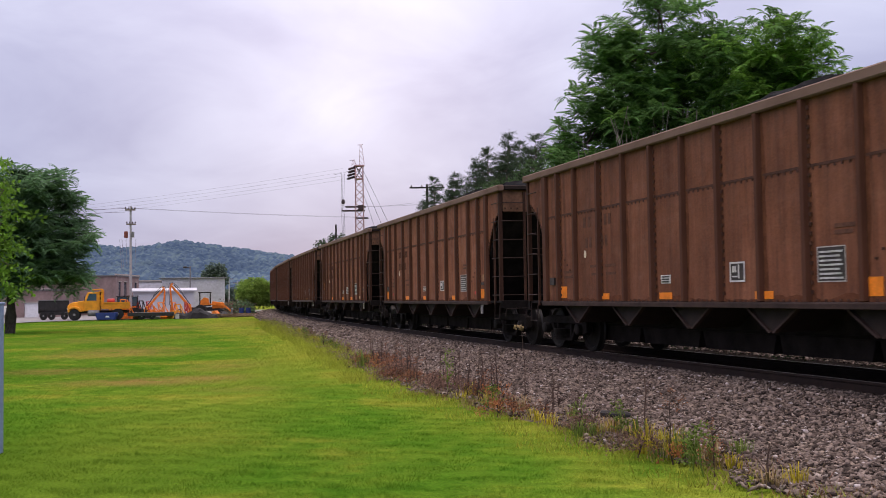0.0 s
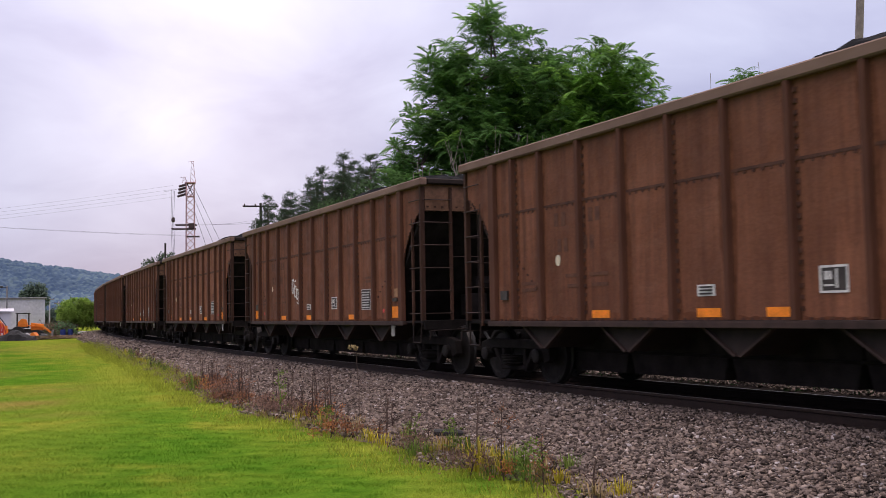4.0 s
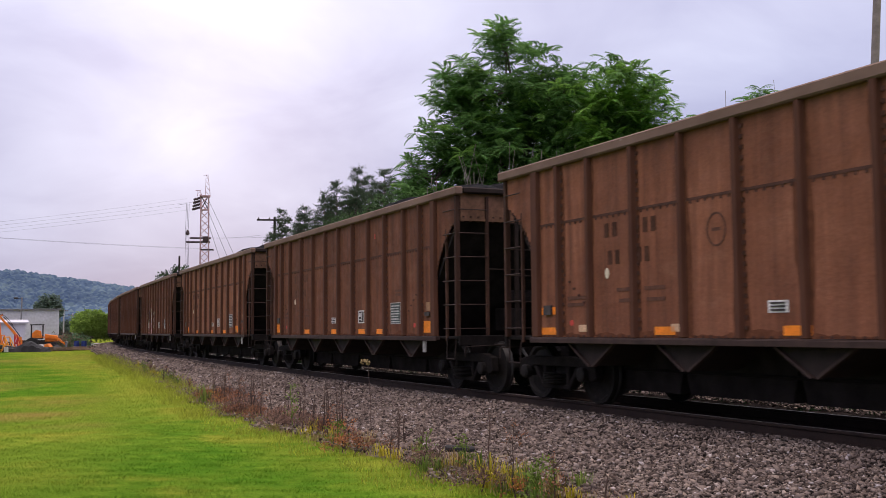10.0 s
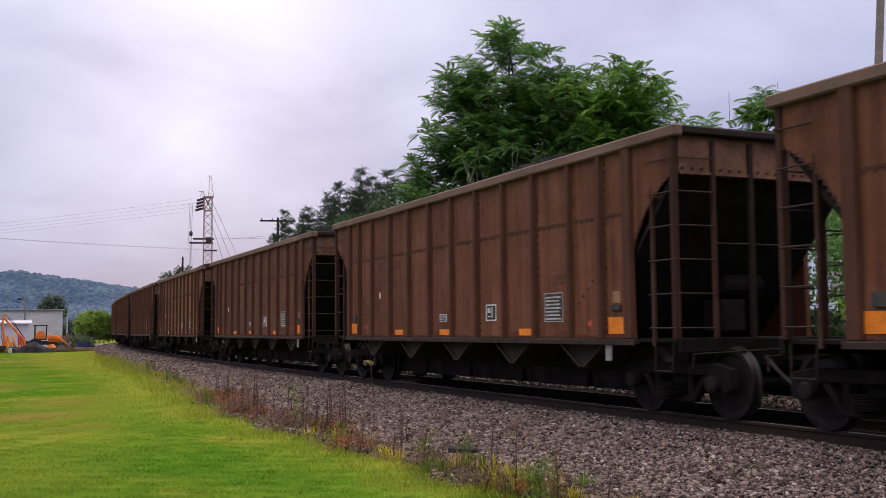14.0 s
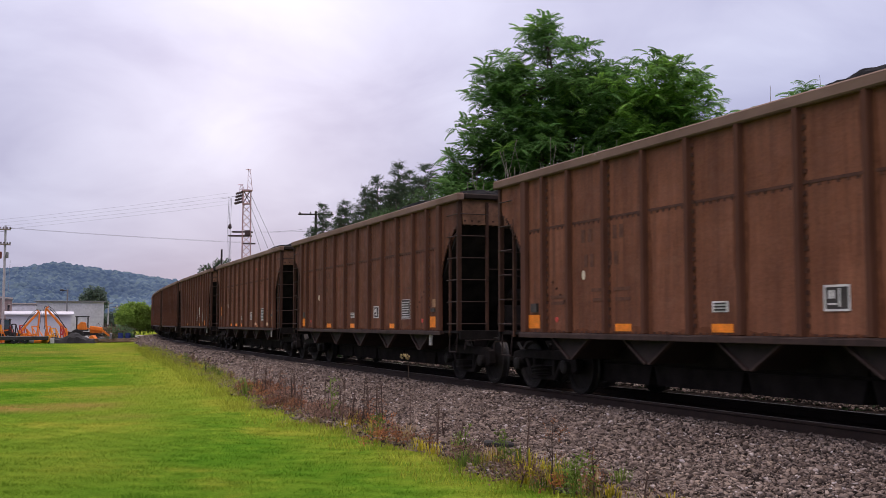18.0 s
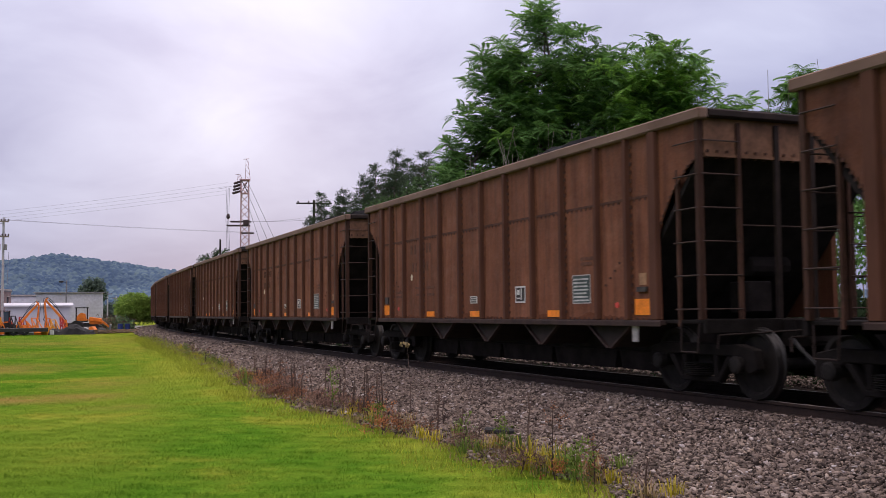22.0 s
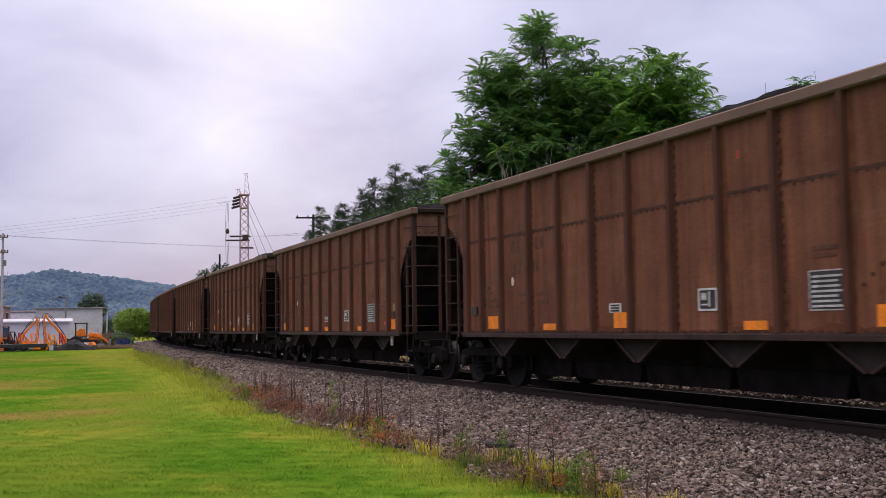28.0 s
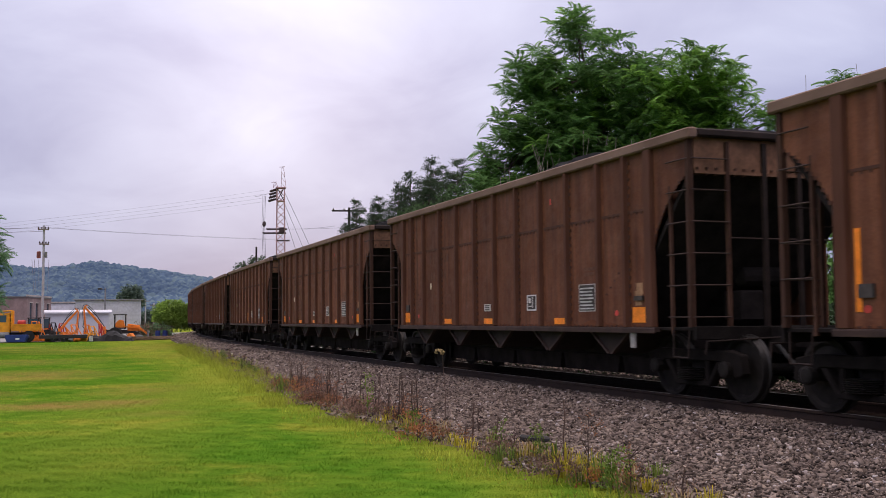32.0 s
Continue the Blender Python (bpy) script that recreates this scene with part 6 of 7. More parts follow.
def make_straw():
    """Dry straw and short weeds where the lawn runs out into the gravel."""
    rng = np.random.default_rng(22)
    for name, mat, n, a, b, h, label in (("dry_straw_strip", "dry_straw", 15000, -0.35, 0.85, 0.05, "dry straw along the lawn's edge"), ("edge_grass", "leaf_edge", 26000, -0.9, 0.45, 0.048, "yellowing grass along the lawn's edge"), ("edge_weeds", "leaf_rust", 9000, -0.15, 0.8, 0.06, "low reddish weeds along the lawn's edge")):
        s = rng.uniform(-2, 1, n) + 62 * rng.uniform(0, 1, n) ** 1.25
        clump = np.sin(s * 3.7 + 0.5) + np.sin(s * 8.9) + np.sin(s * 1.3 + 2)
        keep = clump > rng.uniform(-2.2, 1.8, n)
        s = s[keep]
        n = len(s)
        x, y, _ = line(s, edge_off(s) - rng.uniform(a, b, n))
        ang = rng.uniform(0, 6.283, n)
        hh = h * rng.lognormal(0, 0.4, n) * np.interp(s, [0, 12, 22, 60], [0.85, 0.95, 1.3, 1.8] if mat != "leaf_edge" else [0.9, 1.0, 3.0, 4.2])
        lean = rng.uniform(-0.9, 0.9, (n, 2)) * hh[:, None]
        p = np.zeros((n, 3, 3))
        p[:, 0] = np.stack([x - np.cos(ang) * 0.006, y - np.sin(ang) * 0.006, 0 * x - 0.02], -1)
        p[:, 1] = np.stack([x + np.cos(ang) * 0.006, y + np.sin(ang) * 0.006, 0 * x - 0.02], -1)
        p[:, 2] = np.stack([x + lean[:, 0], y + lean[:, 1], hh], -1)
        ob = new(name, big_mesh(name, p.reshape(-1, 3), np.arange(3 * n).reshape(-1, 3), mat))
        tagged(ob, label, "grass", kind="stuff")


def stalk_weed(x, y, h, kind, seed):
    """One weed: a stem with side twigs, and leaves or a dry head."""
    r = random.Random(seed)
    names = {"dry": "dry dark brown weed stalk at the lawn's edge", "green": "green leafy weed at the lawn's edge", "rust": "rust-red dock weed gone to seed", "flower": "tall bare stalk with a pale nodding flower head", "tuft": "yellow-green grass tuft in the gravel", "litter": "low withered reddish-brown weed in the gravel"}
    ob = thing("weed", pose(x, y, 0.0), names[kind], "weed", "weeds along the lawn's edge")
    stem = MB()
    top = Vector((r.uniform(-0.06, 0.06), r.uniform(-0.06, 0.06), h))
    pts = crooked((0, 0, -0.03), top, r, 0.03, 4)
    if kind != "tuft":
        limb(stem, pts, 0.012 if kind == "dry" else 0.009, 0.006 if kind == "dry" else 0.004, 5)
        for k in range(r.randint(2, 5) if kind != "flower" else 1):
            p = pts[r.randint(1, 3)]
            limb(stem, [p, p + Vector((r.uniform(-0.09, 0.09), r.uniform(-0.09, 0.09), r.uniform(0.06, 0.18)))], 0.006, 0.003, 4)
        part("stem", stem, "dry_stalk" if kind != "green" else "leaf_weed", ob)
    if kind == "flower":
        head = MB()
        for i in range(14):
            a = r.uniform(0, 6.28)
            p = top + Vector((-0.05 + r.uniform(-0.07, 0.07), r.uniform(-0.05, 0.05), r.uniform(-0.02, 0.05)))
            head.box(p, (0.035, 0.03, 0.02), Euler((a, a * 2, a)).to_matrix())
        part("flower_head", head, "dry_straw", ob)
        return
    rng = np.random.default_rng(seed)
    if kind == "tuft":
        n, mat = 46, r.choice(("leaf_yellow", "leaf_yellow", "leaf_weed", "dry_straw"))
        a = rng.uniform(0, 6.28, n)
        L = h * rng.uniform(0.35, 1.25, n)
        v = []
        for i in range(n):
            d = Vector((math.cos(a[i]), math.sin(a[i]), 0))
            w = Vector((-d.y, d.x, 0)) * 0.0045
            b0 = d * rng.uniform(0, 0.14)
            sp = rng.uniform(0.15, 0.7)
            m = b0 + d * L[i] * sp * 0.4 + Vector((0, 0, L[i] * 0.7))
            t = b0 + d * L[i] * sp + Vector((0, 0, L[i] * (1.0 - sp * 0.5)))
            v += [b0 - w, b0 + w, m + w, m - w, t]
        v = np.array([tuple(p) for p in v])
        f = np.array([q for i in range(n) for q in ((5 * i, 5 * i + 1, 5 * i + 2), (5 * i, 5 * i + 2, 5 * i + 3), (5 * i + 3, 5 * i + 2, 5 * i + 4))])
        tagged(put("tuft", big_mesh("tuft", v, f, mat), ob), kind="stuff")
        return
    n = {"dry": 9, "green": 26, "rust": 24, "litter": 46}[kind]
    tv, tf = leaf_spray(6, seed, 0.11, {"green": 0.038, "litter": 0.034}.get(kind, 0.024))
    z = h * rng.uniform(0.1 if kind == "green" else 0.3, 1.0, n)
    spread = (0.05 + 0.06 * (1 - z / h)) * (2.4 if kind == "litter" else 1.0)
    m = turns(n, rng, rng.uniform(0, 6.3, n), rng.uniform(-0.8, 0.4, n), rng.uniform(0, 6, n), rng.uniform(0.6, 1.3, n), np.stack([rng.normal(0, 1, n) * spread * 0.7, rng.normal(0, 1, n) * spread * 0.7, z], -1))
    v, f = scatter(tv, tf, m)
    mat = {"dry": "dry_stalk", "green": "leaf_weed", "rust": "leaf_rust", "litter": r.choice(("leaf_tan", "leaf_tan", "leaf_tan", "leaf_tan", "leaf_rust", "leaf_rust", "leaf_orange"))}[kind]
    tagged(put("leaves", big_mesh("leaves", v, f, mat), ob), kind="stuff")


def make_weeds():
    named = [(1.0, 15.83, 0.69, "dry"), (1.06, 15.9, 0.6, "dry"), (0.88, 17.06, 0.48, "dry"), (1.33, 16.0, 0.74, "dry"), (1.27, 16.1, 0.66, "dry"), (1.71, 15.92, 1.08, "flower"), (1.84, 13.71, 0.56, "dry"), (2.02, 14.59, 0.41, "dry"), (1.96, 14.5, 0.36, "dry"),
             (0.61, 17.65, 0.69, "green"), (1.97, 12.31, 0.40, "green"), (1.92, 12.4, 0.44, "dry"), (2.14, 12.42, 0.22, "dry"), (2.33, 11.72, 0.37, "green"), (2.53, 11.31, 0.72, "dry"), (2.46, 9.96, 0.66, "rust"), (2.56, 9.26, 0.42, "green"), (2.65, 9.24, 0.46, "rust"), (2.50, 9.40, 0.3, "green"),
             (3.19, 10.23, 0.20, "tuft"), (1.13, 14.76, 0.32, "green"), (1.66, 12.94, 0.16, "tuft"), (2.66, 11.17, 0.16, "tuft"), (2.40, 11.45, 0.16, "tuft"), (3.69, 13.22, 0.12, "tuft"), (2.30, 10.5, 0.22, "tuft"), (3.2, 8.75, 0.16, "tuft"), (3.0, 8.9, 0.3, "dry")]
    for i, (x, y, h, k) in enumerate(named):
        stalk_weed(x, y, h, k, 300 + i)
    r = random.Random(33)
    for i in range(6):
        stalk_weed(2.35 + 0.07 * i + r.uniform(-0.08, 0.08), 11.0 - 0.28 * i + r.uniform(-0.1, 0.1), r.uniform(0.24, 0.34), "tuft", 380 + i)
    for i in range(30):
        s = r.uniform(9.0, 18)
        x, y, _ = line(s, float(edge_off(s)) - 0.15 - abs(r.gauss(0, 0.28)))
        stalk_weed(x, y, r.uniform(0.32, 0.75), r.choice(("dry", "dry", "dry", "dry", "rust")), 400 + i)
    for i in range(48):
        s = 8.2 + 11.5 * r.random() ** 0.9
        x, y, _ = line(s, float(edge_off(s)) - 0.05 - abs(r.gauss(0, 0.34)))
        stalk_weed(x, y, r.uniform(0.10, 0.27), "litter", 800 + i)
    for i in range(7):
        s = r.uniform(1.5, 8.0)
        x, y, _ = line(s, float(edge_off(s)) - r.uniform(-0.3, 0.2))
        stalk_weed(x, y, r.uniform(0.10, 0.2), "litter", 900 + i)
    for i in range(20):
        s = 17 + 25 * r.random() ** 1.4
        x, y, _ = line(s, float(edge_off(s)) - r.uniform(-0.1, 0.4))
        stalk_weed(x, y, r.uniform(0.15, 0.5), r.choice(("dry", "green", "tuft", "tuft", "rust")), 500 + i)
    for i in range(22):
        s = r.uniform(1.0, 10.5)
        x, y, _ = line(s, float(edge_off(s)) - r.uniform(-0.25, 0.4))
        stalk_weed(x, y, r.uniform(0.10, 0.26), r.choice(("tuft", "tuft", "tuft", "rust")), 600 + i)
    # the short piece of dark pipe or log in the gravel
    mb = MB().lathe([(0.03, -0.19), (0.05, -0.17), (0.042, -0.05), (0.052, 0.06), (0.045, 0.15), (0.03, 0.19)], "x", 9)
    solid("log_piece", mb, "machine_black", "short dark charred log lying in the gravel", "log", m=pose(2.55, 13.2, 0.075, 0, 3, -12))


make_hill()
make_grass()
make_straw()
make_trees()
make_weeds()

# ---- poles, wires and tower ----
def sag_wire(mb, a, b, sag, r=0.018, n=14):
    a, b = Vector(a), Vector(b)
    p = [a.lerp(b, i / n) - Vector((0, 0, sag * 4 * (i / n) * (1 - i / n))) for i in range(n + 1)]
    q = (b - a).to_track_quat("Z", "Y")
    ring = [q @ Vector((r * math.cos(k * 1.2566), r * math.sin(k * 1.2566), 0)) for k in range(5)]
    vs = [u + k for u in p for k in ring]
    mb.add(vs, [(5 * i + k, 5 * i + (k + 1) % 5, 5 * i + 5 + (k + 1) % 5, 5 * i + 5 + k) for i in range(n) for k in range(5)])


def wire(a, b, sag, r=0.018, label="thin dark overhead wire"):
    mb = MB()
    sag_wire(mb, a, b, sag, r)
    return solid("overhead_wire", mb, "wire", label, "wire", "overhead wires")


TOWER = (-5.75, 119.9)


def make_tower():
    tw = thing("lattice_tower", Matrix.Translation((*TOWER, 0)), "slim reddish steel lattice tower with wire brackets", "tower")
    w0, w1, top = 0.52, 0.42, 16.6
    legs = []
    for sx in (-1, 1):
        for sy in (-1, 1):
            legs.append((sx, sy))
            part("leg", MB().tube((sx * w0, sy * w0, 0), (sx * w1, sy * w1, top), 0.055, n=6), "tower_steel", tw)
    def at(sx, sy, z):
        w = w0 + (w1 - w0) * z / top
        return (sx * w, sy * w, z)
    z, k = 0.4, 0
    while z < top - 0.9:
        for (a, b) in (((-1, -1), (1, -1)), ((1, -1), (1, 1)), ((1, 1), (-1, 1)), ((-1, 1), (-1, -1))):
            p, q = (a, b) if k % 2 == 0 else (b, a)
            part("brace", MB().tube(at(*p, z), at(*q, z + 0.85), 0.042, n=5), "tower_steel", tw)
        z += 0.85
        k += 1
    # head: two spires
    part("head_frame", MB().box((0, 0, top), (1.1, 1.1, 0.14)), "tower_steel", tw)
    part("head_frame", MB().box((0, 0, top - 1.5), (0.98, 0.98, 0.10)), "tower_steel", tw)
    part("strain_bar", MB().box((-0.46, 0, top - 0.75), (0.10, 0.9, 1.5)).tube((-0.4, -0.4, top - 1.5), (0.4, -0.4, top), 0.05, n=5).tube((0.4, -0.4, top - 1.5), (-0.4, -0.4, top), 0.05, n=5), "insulator", tw)
    for dx, h in ((0.32, 2.4), (-0.55, 0.65)):
        sp = MB()
        for s in (-1, 1):
            sp.tube((dx + 0.28 * s, 0, top), (dx + 0.10 * s - 0.1, 0, top + h), 0.03, 0.022, 5)
        for i in range(4):
            sp.tube((dx + 0.25 - 0.05 * i, 0, top + h * i / 4), (dx - 0.25 + 0.03 * i, 0, top + h * (i + 1) / 4), 0.018, n=4)
        sp.tube((dx - 0.5, 0, top + h), (dx + 0.12, 0, top + h + 0.05), 0.03, n=5)
        part("spire", sp, "tower_steel", tw)
    # strain insulators towards the pole
    for i in range(4):
        ins = MB()
        ins.lathe([(0.03, 0.0), (0.16, 0.08), (0.11, 0.16), (0.17, 0.26), (0.11, 0.36), (0.17, 0.46), (0.11, 0.56), (0.17, 0.66), (0.11, 0.78), (0.15, 0.88), (0.03, 1.0)], "x", 8)
        part("insulator_string", ins, "insulator", tw, m=pose(-1.42 + 0.06 * (3 - i), 0.1 * i - 0.2, top - 0.42 - 0.36 * i, 0, -17, 0))
    for z, x0, x1 in ((11.9, -1.6, 0.7), (11.45, -2.0, 0.6), (10.6, -0.5, 1.0)):
        part("bracket_arm", MB().box(((x0 + x1) / 2, -0.4, z), (x1 - x0, 0.16, 0.12)).box(((x0 + x1) / 2, 0.4, z), (x1 - x0, 0.16, 0.12)), "insulator", tw)
    part("switch_box", MB().box((0.15, -0.3, 11.75), (0.62, 0.6, 0.62)), "insulator", tw, bevel=0.03)
    part("pot_head", MB().lathe([(0.1, 0), (0.22, 0.2), (0.16, 0.5), (0.05, 0.6)], "z", 8, (-1.85, 0, 12.2)), "insulator", tw)
    for dx in (-2.1, -1.95, -1.8):
        mb = MB()
        sag_wire(mb, (dx, 0, 12.2), (dx + 0.1, 0, 15.7), 0.0, 0.02, 4)
        sag_wire(mb, (dx, 0, 12.2), (dx + 0.3, 0, 4.0), 0.0, 0.02, 4)
        part("drop_cable", mb, "wire", tw)


POLE = (-24.3, 91.9)


def wood_pole(at, h, arms, label, mat="pole_wood", r=0.16, lean=0.0, name="utility_pole"):
    p = thing(name, pose(*at, 0, 0, lean), label, "utility pole")
    part("shaft", MB().tube((0, 0, -0.2), (0, 0, h), r, r * 0.72, 12), mat, p, smooth=False)
    for z, half, turn in arms:
        arm = part("crossarm", MB().box((0, -0.16, z), (2 * half, 0.11, 0.13)), "tie_wood" if mat == "tie_wood" else "pole_wood", p, bevel=0.01, m=pose(0, 0, 0, 0, 0, turn))
        for x in (-half * 0.9, -half * 0.3, half * 0.35, half * 0.9):
            part("insulator", MB().lathe([(0.03, 0), (0.07, 0.06), (0.05, 0.12), (0.02, 0.17)], "z", 8, (x, -0.16, z + 0.06)), "insulator", arm)
    return p


def make_poles():
    p = wood_pole(POLE, 9.8, ((9.45, 0.45, 0), (8.2, 0.4, 25)), "pale wooden utility pole with crossarms and a transformer", "pole_concrete", 0.125)
    part("transformer", MB().lathe([(0.08, 0.55), (0.17, 0.52), (0.17, 0.0), (0.12, -0.04)], "z", 14, (-0.40, 0, 7.05)), "rust_can", p, "dark rusty transformer can")
    part("meter_box", MB().box((0.22, -0.1, 7.3), (0.18, 0.24, 0.5)), "machine_grey", p, bevel=0.02)
    for dx in (-0.95, -0.75, -0.4, 0.45):
        mb = MB()
        sag_wire(mb, (dx, 0, 6.9), (dx * 0.8, 0, 4.2), 0.0, 0.016, 3)
        part("drop_cable", mb, "wire", p)
    tx, ty = TOWER
    # bundle from the tower's head to far beyond the pole
    for i in range(4):
        wire((tx - 1.9, ty - 0.2 + 0.1 * i, 16.3 - 0.42 * i), (-75 - 4 * i, 92 + 3 * i, 6.6 - 0.25 * i), 1.2, 0.008)
    wire((tx - 2.9, ty, 15.6), (tx - 0.6, ty, 16.2), 0.05)
    for i in range(2):
        wire((POLE[0] + 0.4 - 0.6 * i, POLE[1] - 0.15, 9.6), (tx - 0.2, ty, 10.75 - 0.08 * i), 0.1, 0.009)
        wire((POLE[0] + 0.6 - 0.6 * i, POLE[1] - 0.15, 9.6), (-62 + i, 72, 8.6), 0.5, 0.012)
    wire((POLE[0], POLE[1], 9.3), (-60, 70, 8.0), 0.5, 0.015)
    # guys from the tower
    for i, (gx, gz) in enumerate(((7.5, 4.5), (6.2, 4.5), (4.4, 4.5))):
        wire((tx + 0.4, ty, 16.2 - 1.3 * i), (tx + gx, ty + 3, 1.0), 0.0, 0.022, "tight steel guy wire of the tower")
    # old line behind the train
    wood_pole((1.5, 90.0), 11.2, ((10.9, 1.5, 0),), "old dark wooden pole with one crossarm among the conifers", "tie_wood", 0.14)
    wood_pole((-7.75, 109.8), 9.2, (), "short dark wooden pole stump behind the train", "tie_wood", 0.13)
    for a in (-1.2, 1.2):
        wire((1.5 + a, 89.9, 9.6), (tx + 0.5, ty - 0.4, 11.9), 0.1, 0.012)
    p = wood_pole((20.75, 33.4), 18.5, ((17.9, 1.1, 35),), "grey wooden utility pole behind the track", "pole_wood", 0.17, 4.4)
    # yard lamp
    lp = thing("yard_lamp", pose(-29.2, 140, 0), "tall thin yard lamp on a grey pole", "street lamp")
    part("shaft", MB().tube((0, 0, 0), (0, 0, 6.0), 0.12, 0.09, 8), "machine_grey", lp)
    part("arm", MB().tube((0, 0, 5.75), (-0.6, 0, 5.9), 0.05, n=6), "machine_black", lp)
    part("lamp_head", MB().box((-0.7, 0, 5.85), (0.5, 0.3, 0.24)), "machine_black", lp, bevel=0.04)
    for i, (x, y, h) in enumerate(((-37, 215, 6.0), (-35.5, 216, 5.2), (-33.8, 217, 5.6))):
        wood_pole((x, y), h, ((h - 0.4, 0.8, 0),), "distant grey utility pole", "pole_concrete", 0.16)


# ---- the yard beyond the lawn ----
def wheel(parent, x, y, r, w, name="wheel"):
    t = part(name, MB().lathe([(r * 0.6, -w / 2), (r * 0.94, -w / 2), (r, -w * 0.3), (r, w * 0.3), (r * 0.94, w / 2), (r * 0.6, w / 2)], "y", 20, (x, y, r)), "tyre", parent)
    part("rim", MB().lathe([(r * 0.15, -w * 0.55), (r * 0.3, -w * 0.45), (r * 0.6, -w * 0.42), (r * 0.6, w * 0.42), (r * 0.3, w * 0.45), (r * 0.15, w * 0.55)], "y", 14, (x, y, r)), "machine_grey", t)
    return t


def dump_truck(m, label, mat="machine_yellow"):
    t = thing("dump_truck", m, label, "truck")
    part("chassis", MB().box((-0.2, 0, 0.72), (5.4, 0.85, 0.25)), "machine_black", t, bevel=0.02)
    hood = MB().prism([(-3.0, 0.75), (-3.05, 1.25), (-2.75, 1.55), (-1.55, 1.75), (-1.55, 0.75)], -0.85, 0.85)
    part("hood", hood, mat, t, bevel=0.06)
    for s in (-1, 1):
        part("fender", MB().prism([(-3.0, 0.7), (-2.9, 1.05), (-2.5, 1.25), (-2.0, 1.15), (-1.75, 0.75), (-1.95, 0.75), (-2.15, 1.0), (-2.5, 1.08), (-2.8, 0.95), (-2.85, 0.7)], s * 0.98 - 0.16, s * 0.98 + 0.16), mat, t, bevel=0.03)
        part("headlight", MB().box((-3.06, s * 0.62, 1.05), (0.05, 0.24, 0.18)), "mark_white", t)
    part("grille", MB().box((-3.07, 0, 1.05), (0.05, 0.8, 0.5)), "machine_black", t)
    part("bumper", MB().box((-3.2, 0, 0.62), (0.14, 2.2, 0.25)), "machine_black", t, bevel=0.03)
    cab = part("cab", MB().prism([(-1.6, 0.8), (-1.6, 1.7), (-1.25, 2.45), (-0.15, 2.5), (-0.1, 0.8)], -0.95, 0.95), mat, t, bevel=0.06)
    for s in (-1, 1):
        part("window", MB().prism([(-1.35, 1.72), (-1.12, 2.3), (-0.45, 2.32), (-0.45, 1.72)], s * 0.955 - 0.006, s * 0.955 + 0.006), "glass_dark", cab)
        part("mirror", MB().box((-1.5, s * 1.2, 1.9), (0.06, 0.16, 0.4)), "machine_black", cab)
    part("windscreen", MB().add([(-1.56, -0.8, 1.76), (-1.56, 0.8, 1.76), (-1.29, 0.8, 2.36), (-1.29, -0.8, 2.36), (-1.59, -0.8, 1.77), (-1.59, 0.8, 1.77), (-1.32, 0.8, 2.37), (-1.32, -0.8, 2.37)], [(0, 1, 2, 3), (7, 6, 5, 4), (0, 4, 5, 1), (2, 6, 7, 3), (1, 5, 6, 2), (3, 7, 4, 0)]), "glass_dark", cab)
    bed = MB()
    bed.box((1.25, 0, 1.02), (2.5, 2.3, 0.10))
    for s in (-1, 1):
        bed.box((1.25, s * 1.12, 1.27), (2.5, 0.08, 0.46))
        for i in range(7):
            bed.box((0.12 + i * 0.38, s * 1.19, 1.27), (0.07, 0.08, 0.5))
        bed.box((1.25, s * 1.17, 1.52), (2.5, 0.13, 0.07))
    part("dump_body", bed, mat, t)
    part("headboard", MB().box((0.0, 0, 1.85), (0.12, 2.3, 1.6)).prism([(-0.85, 2.60), (0.06, 2.66), (0.06, 2.76), (-0.85, 2.70)], -1.05, 1.05), mat, t, bevel=0.02)
    for i in range(4):
        part("headboard_rib", MB().box((0.10, -0.95 + 0.63 * i, 1.9), (0.10, 0.10, 1.6)), mat, t)
        part("side_rung", MB().box((-0.06, -1.17, 1.3 + 0.4 * i), (0.30, 0.06, 0.10)), mat, t)
    part("step", MB().box((-0.85, -1.02, 0.55), (0.6, 0.25, 0.05)), "machine_black", t)
    part("tailgate", MB().box((2.5, 0, 1.28), (0.08, 2.3, 0.52)), mat, t)
    part("fuel_tank", MB().lathe([(0.05, -0.55), (0.27, -0.5), (0.27, 0.5), (0.05, 0.55)], "x", 12, (-0.7, -0.95, 0.62)), "machine_grey", t)
    for x in (-2.42, 1.45):
        for s in (-1, 1):
            wheel(t, x, s * 0.95, 0.5, 0.3 if x < 0 else 0.5)
    return t


def beam(pts, w0, w1, half):
    """A flat-sided beam that follows points in the xz plane, w0 wide at its start and w1 at its end."""
    left, right = [], []
    for i, (x, z) in enumerate(pts):
        a, b = pts[max(0, i - 1)], pts[min(len(pts) - 1, i + 1)]
        d = math.hypot(b[0] - a[0], b[1] - a[1])
        w = (w0 + (w1 - w0) * i / (len(pts) - 1)) / 2
        nx, nz = -(b[1] - a[1]) / d * w, (b[0] - a[0]) / d * w
        left.append((x + nx, z + nz))
        right.append((x - nx, z - nz))
    mb = MB()
    for i in range(len(pts) - 1):
        mb.prism([left[i], left[i + 1], right[i + 1], right[i]], -half, half)
    return mb


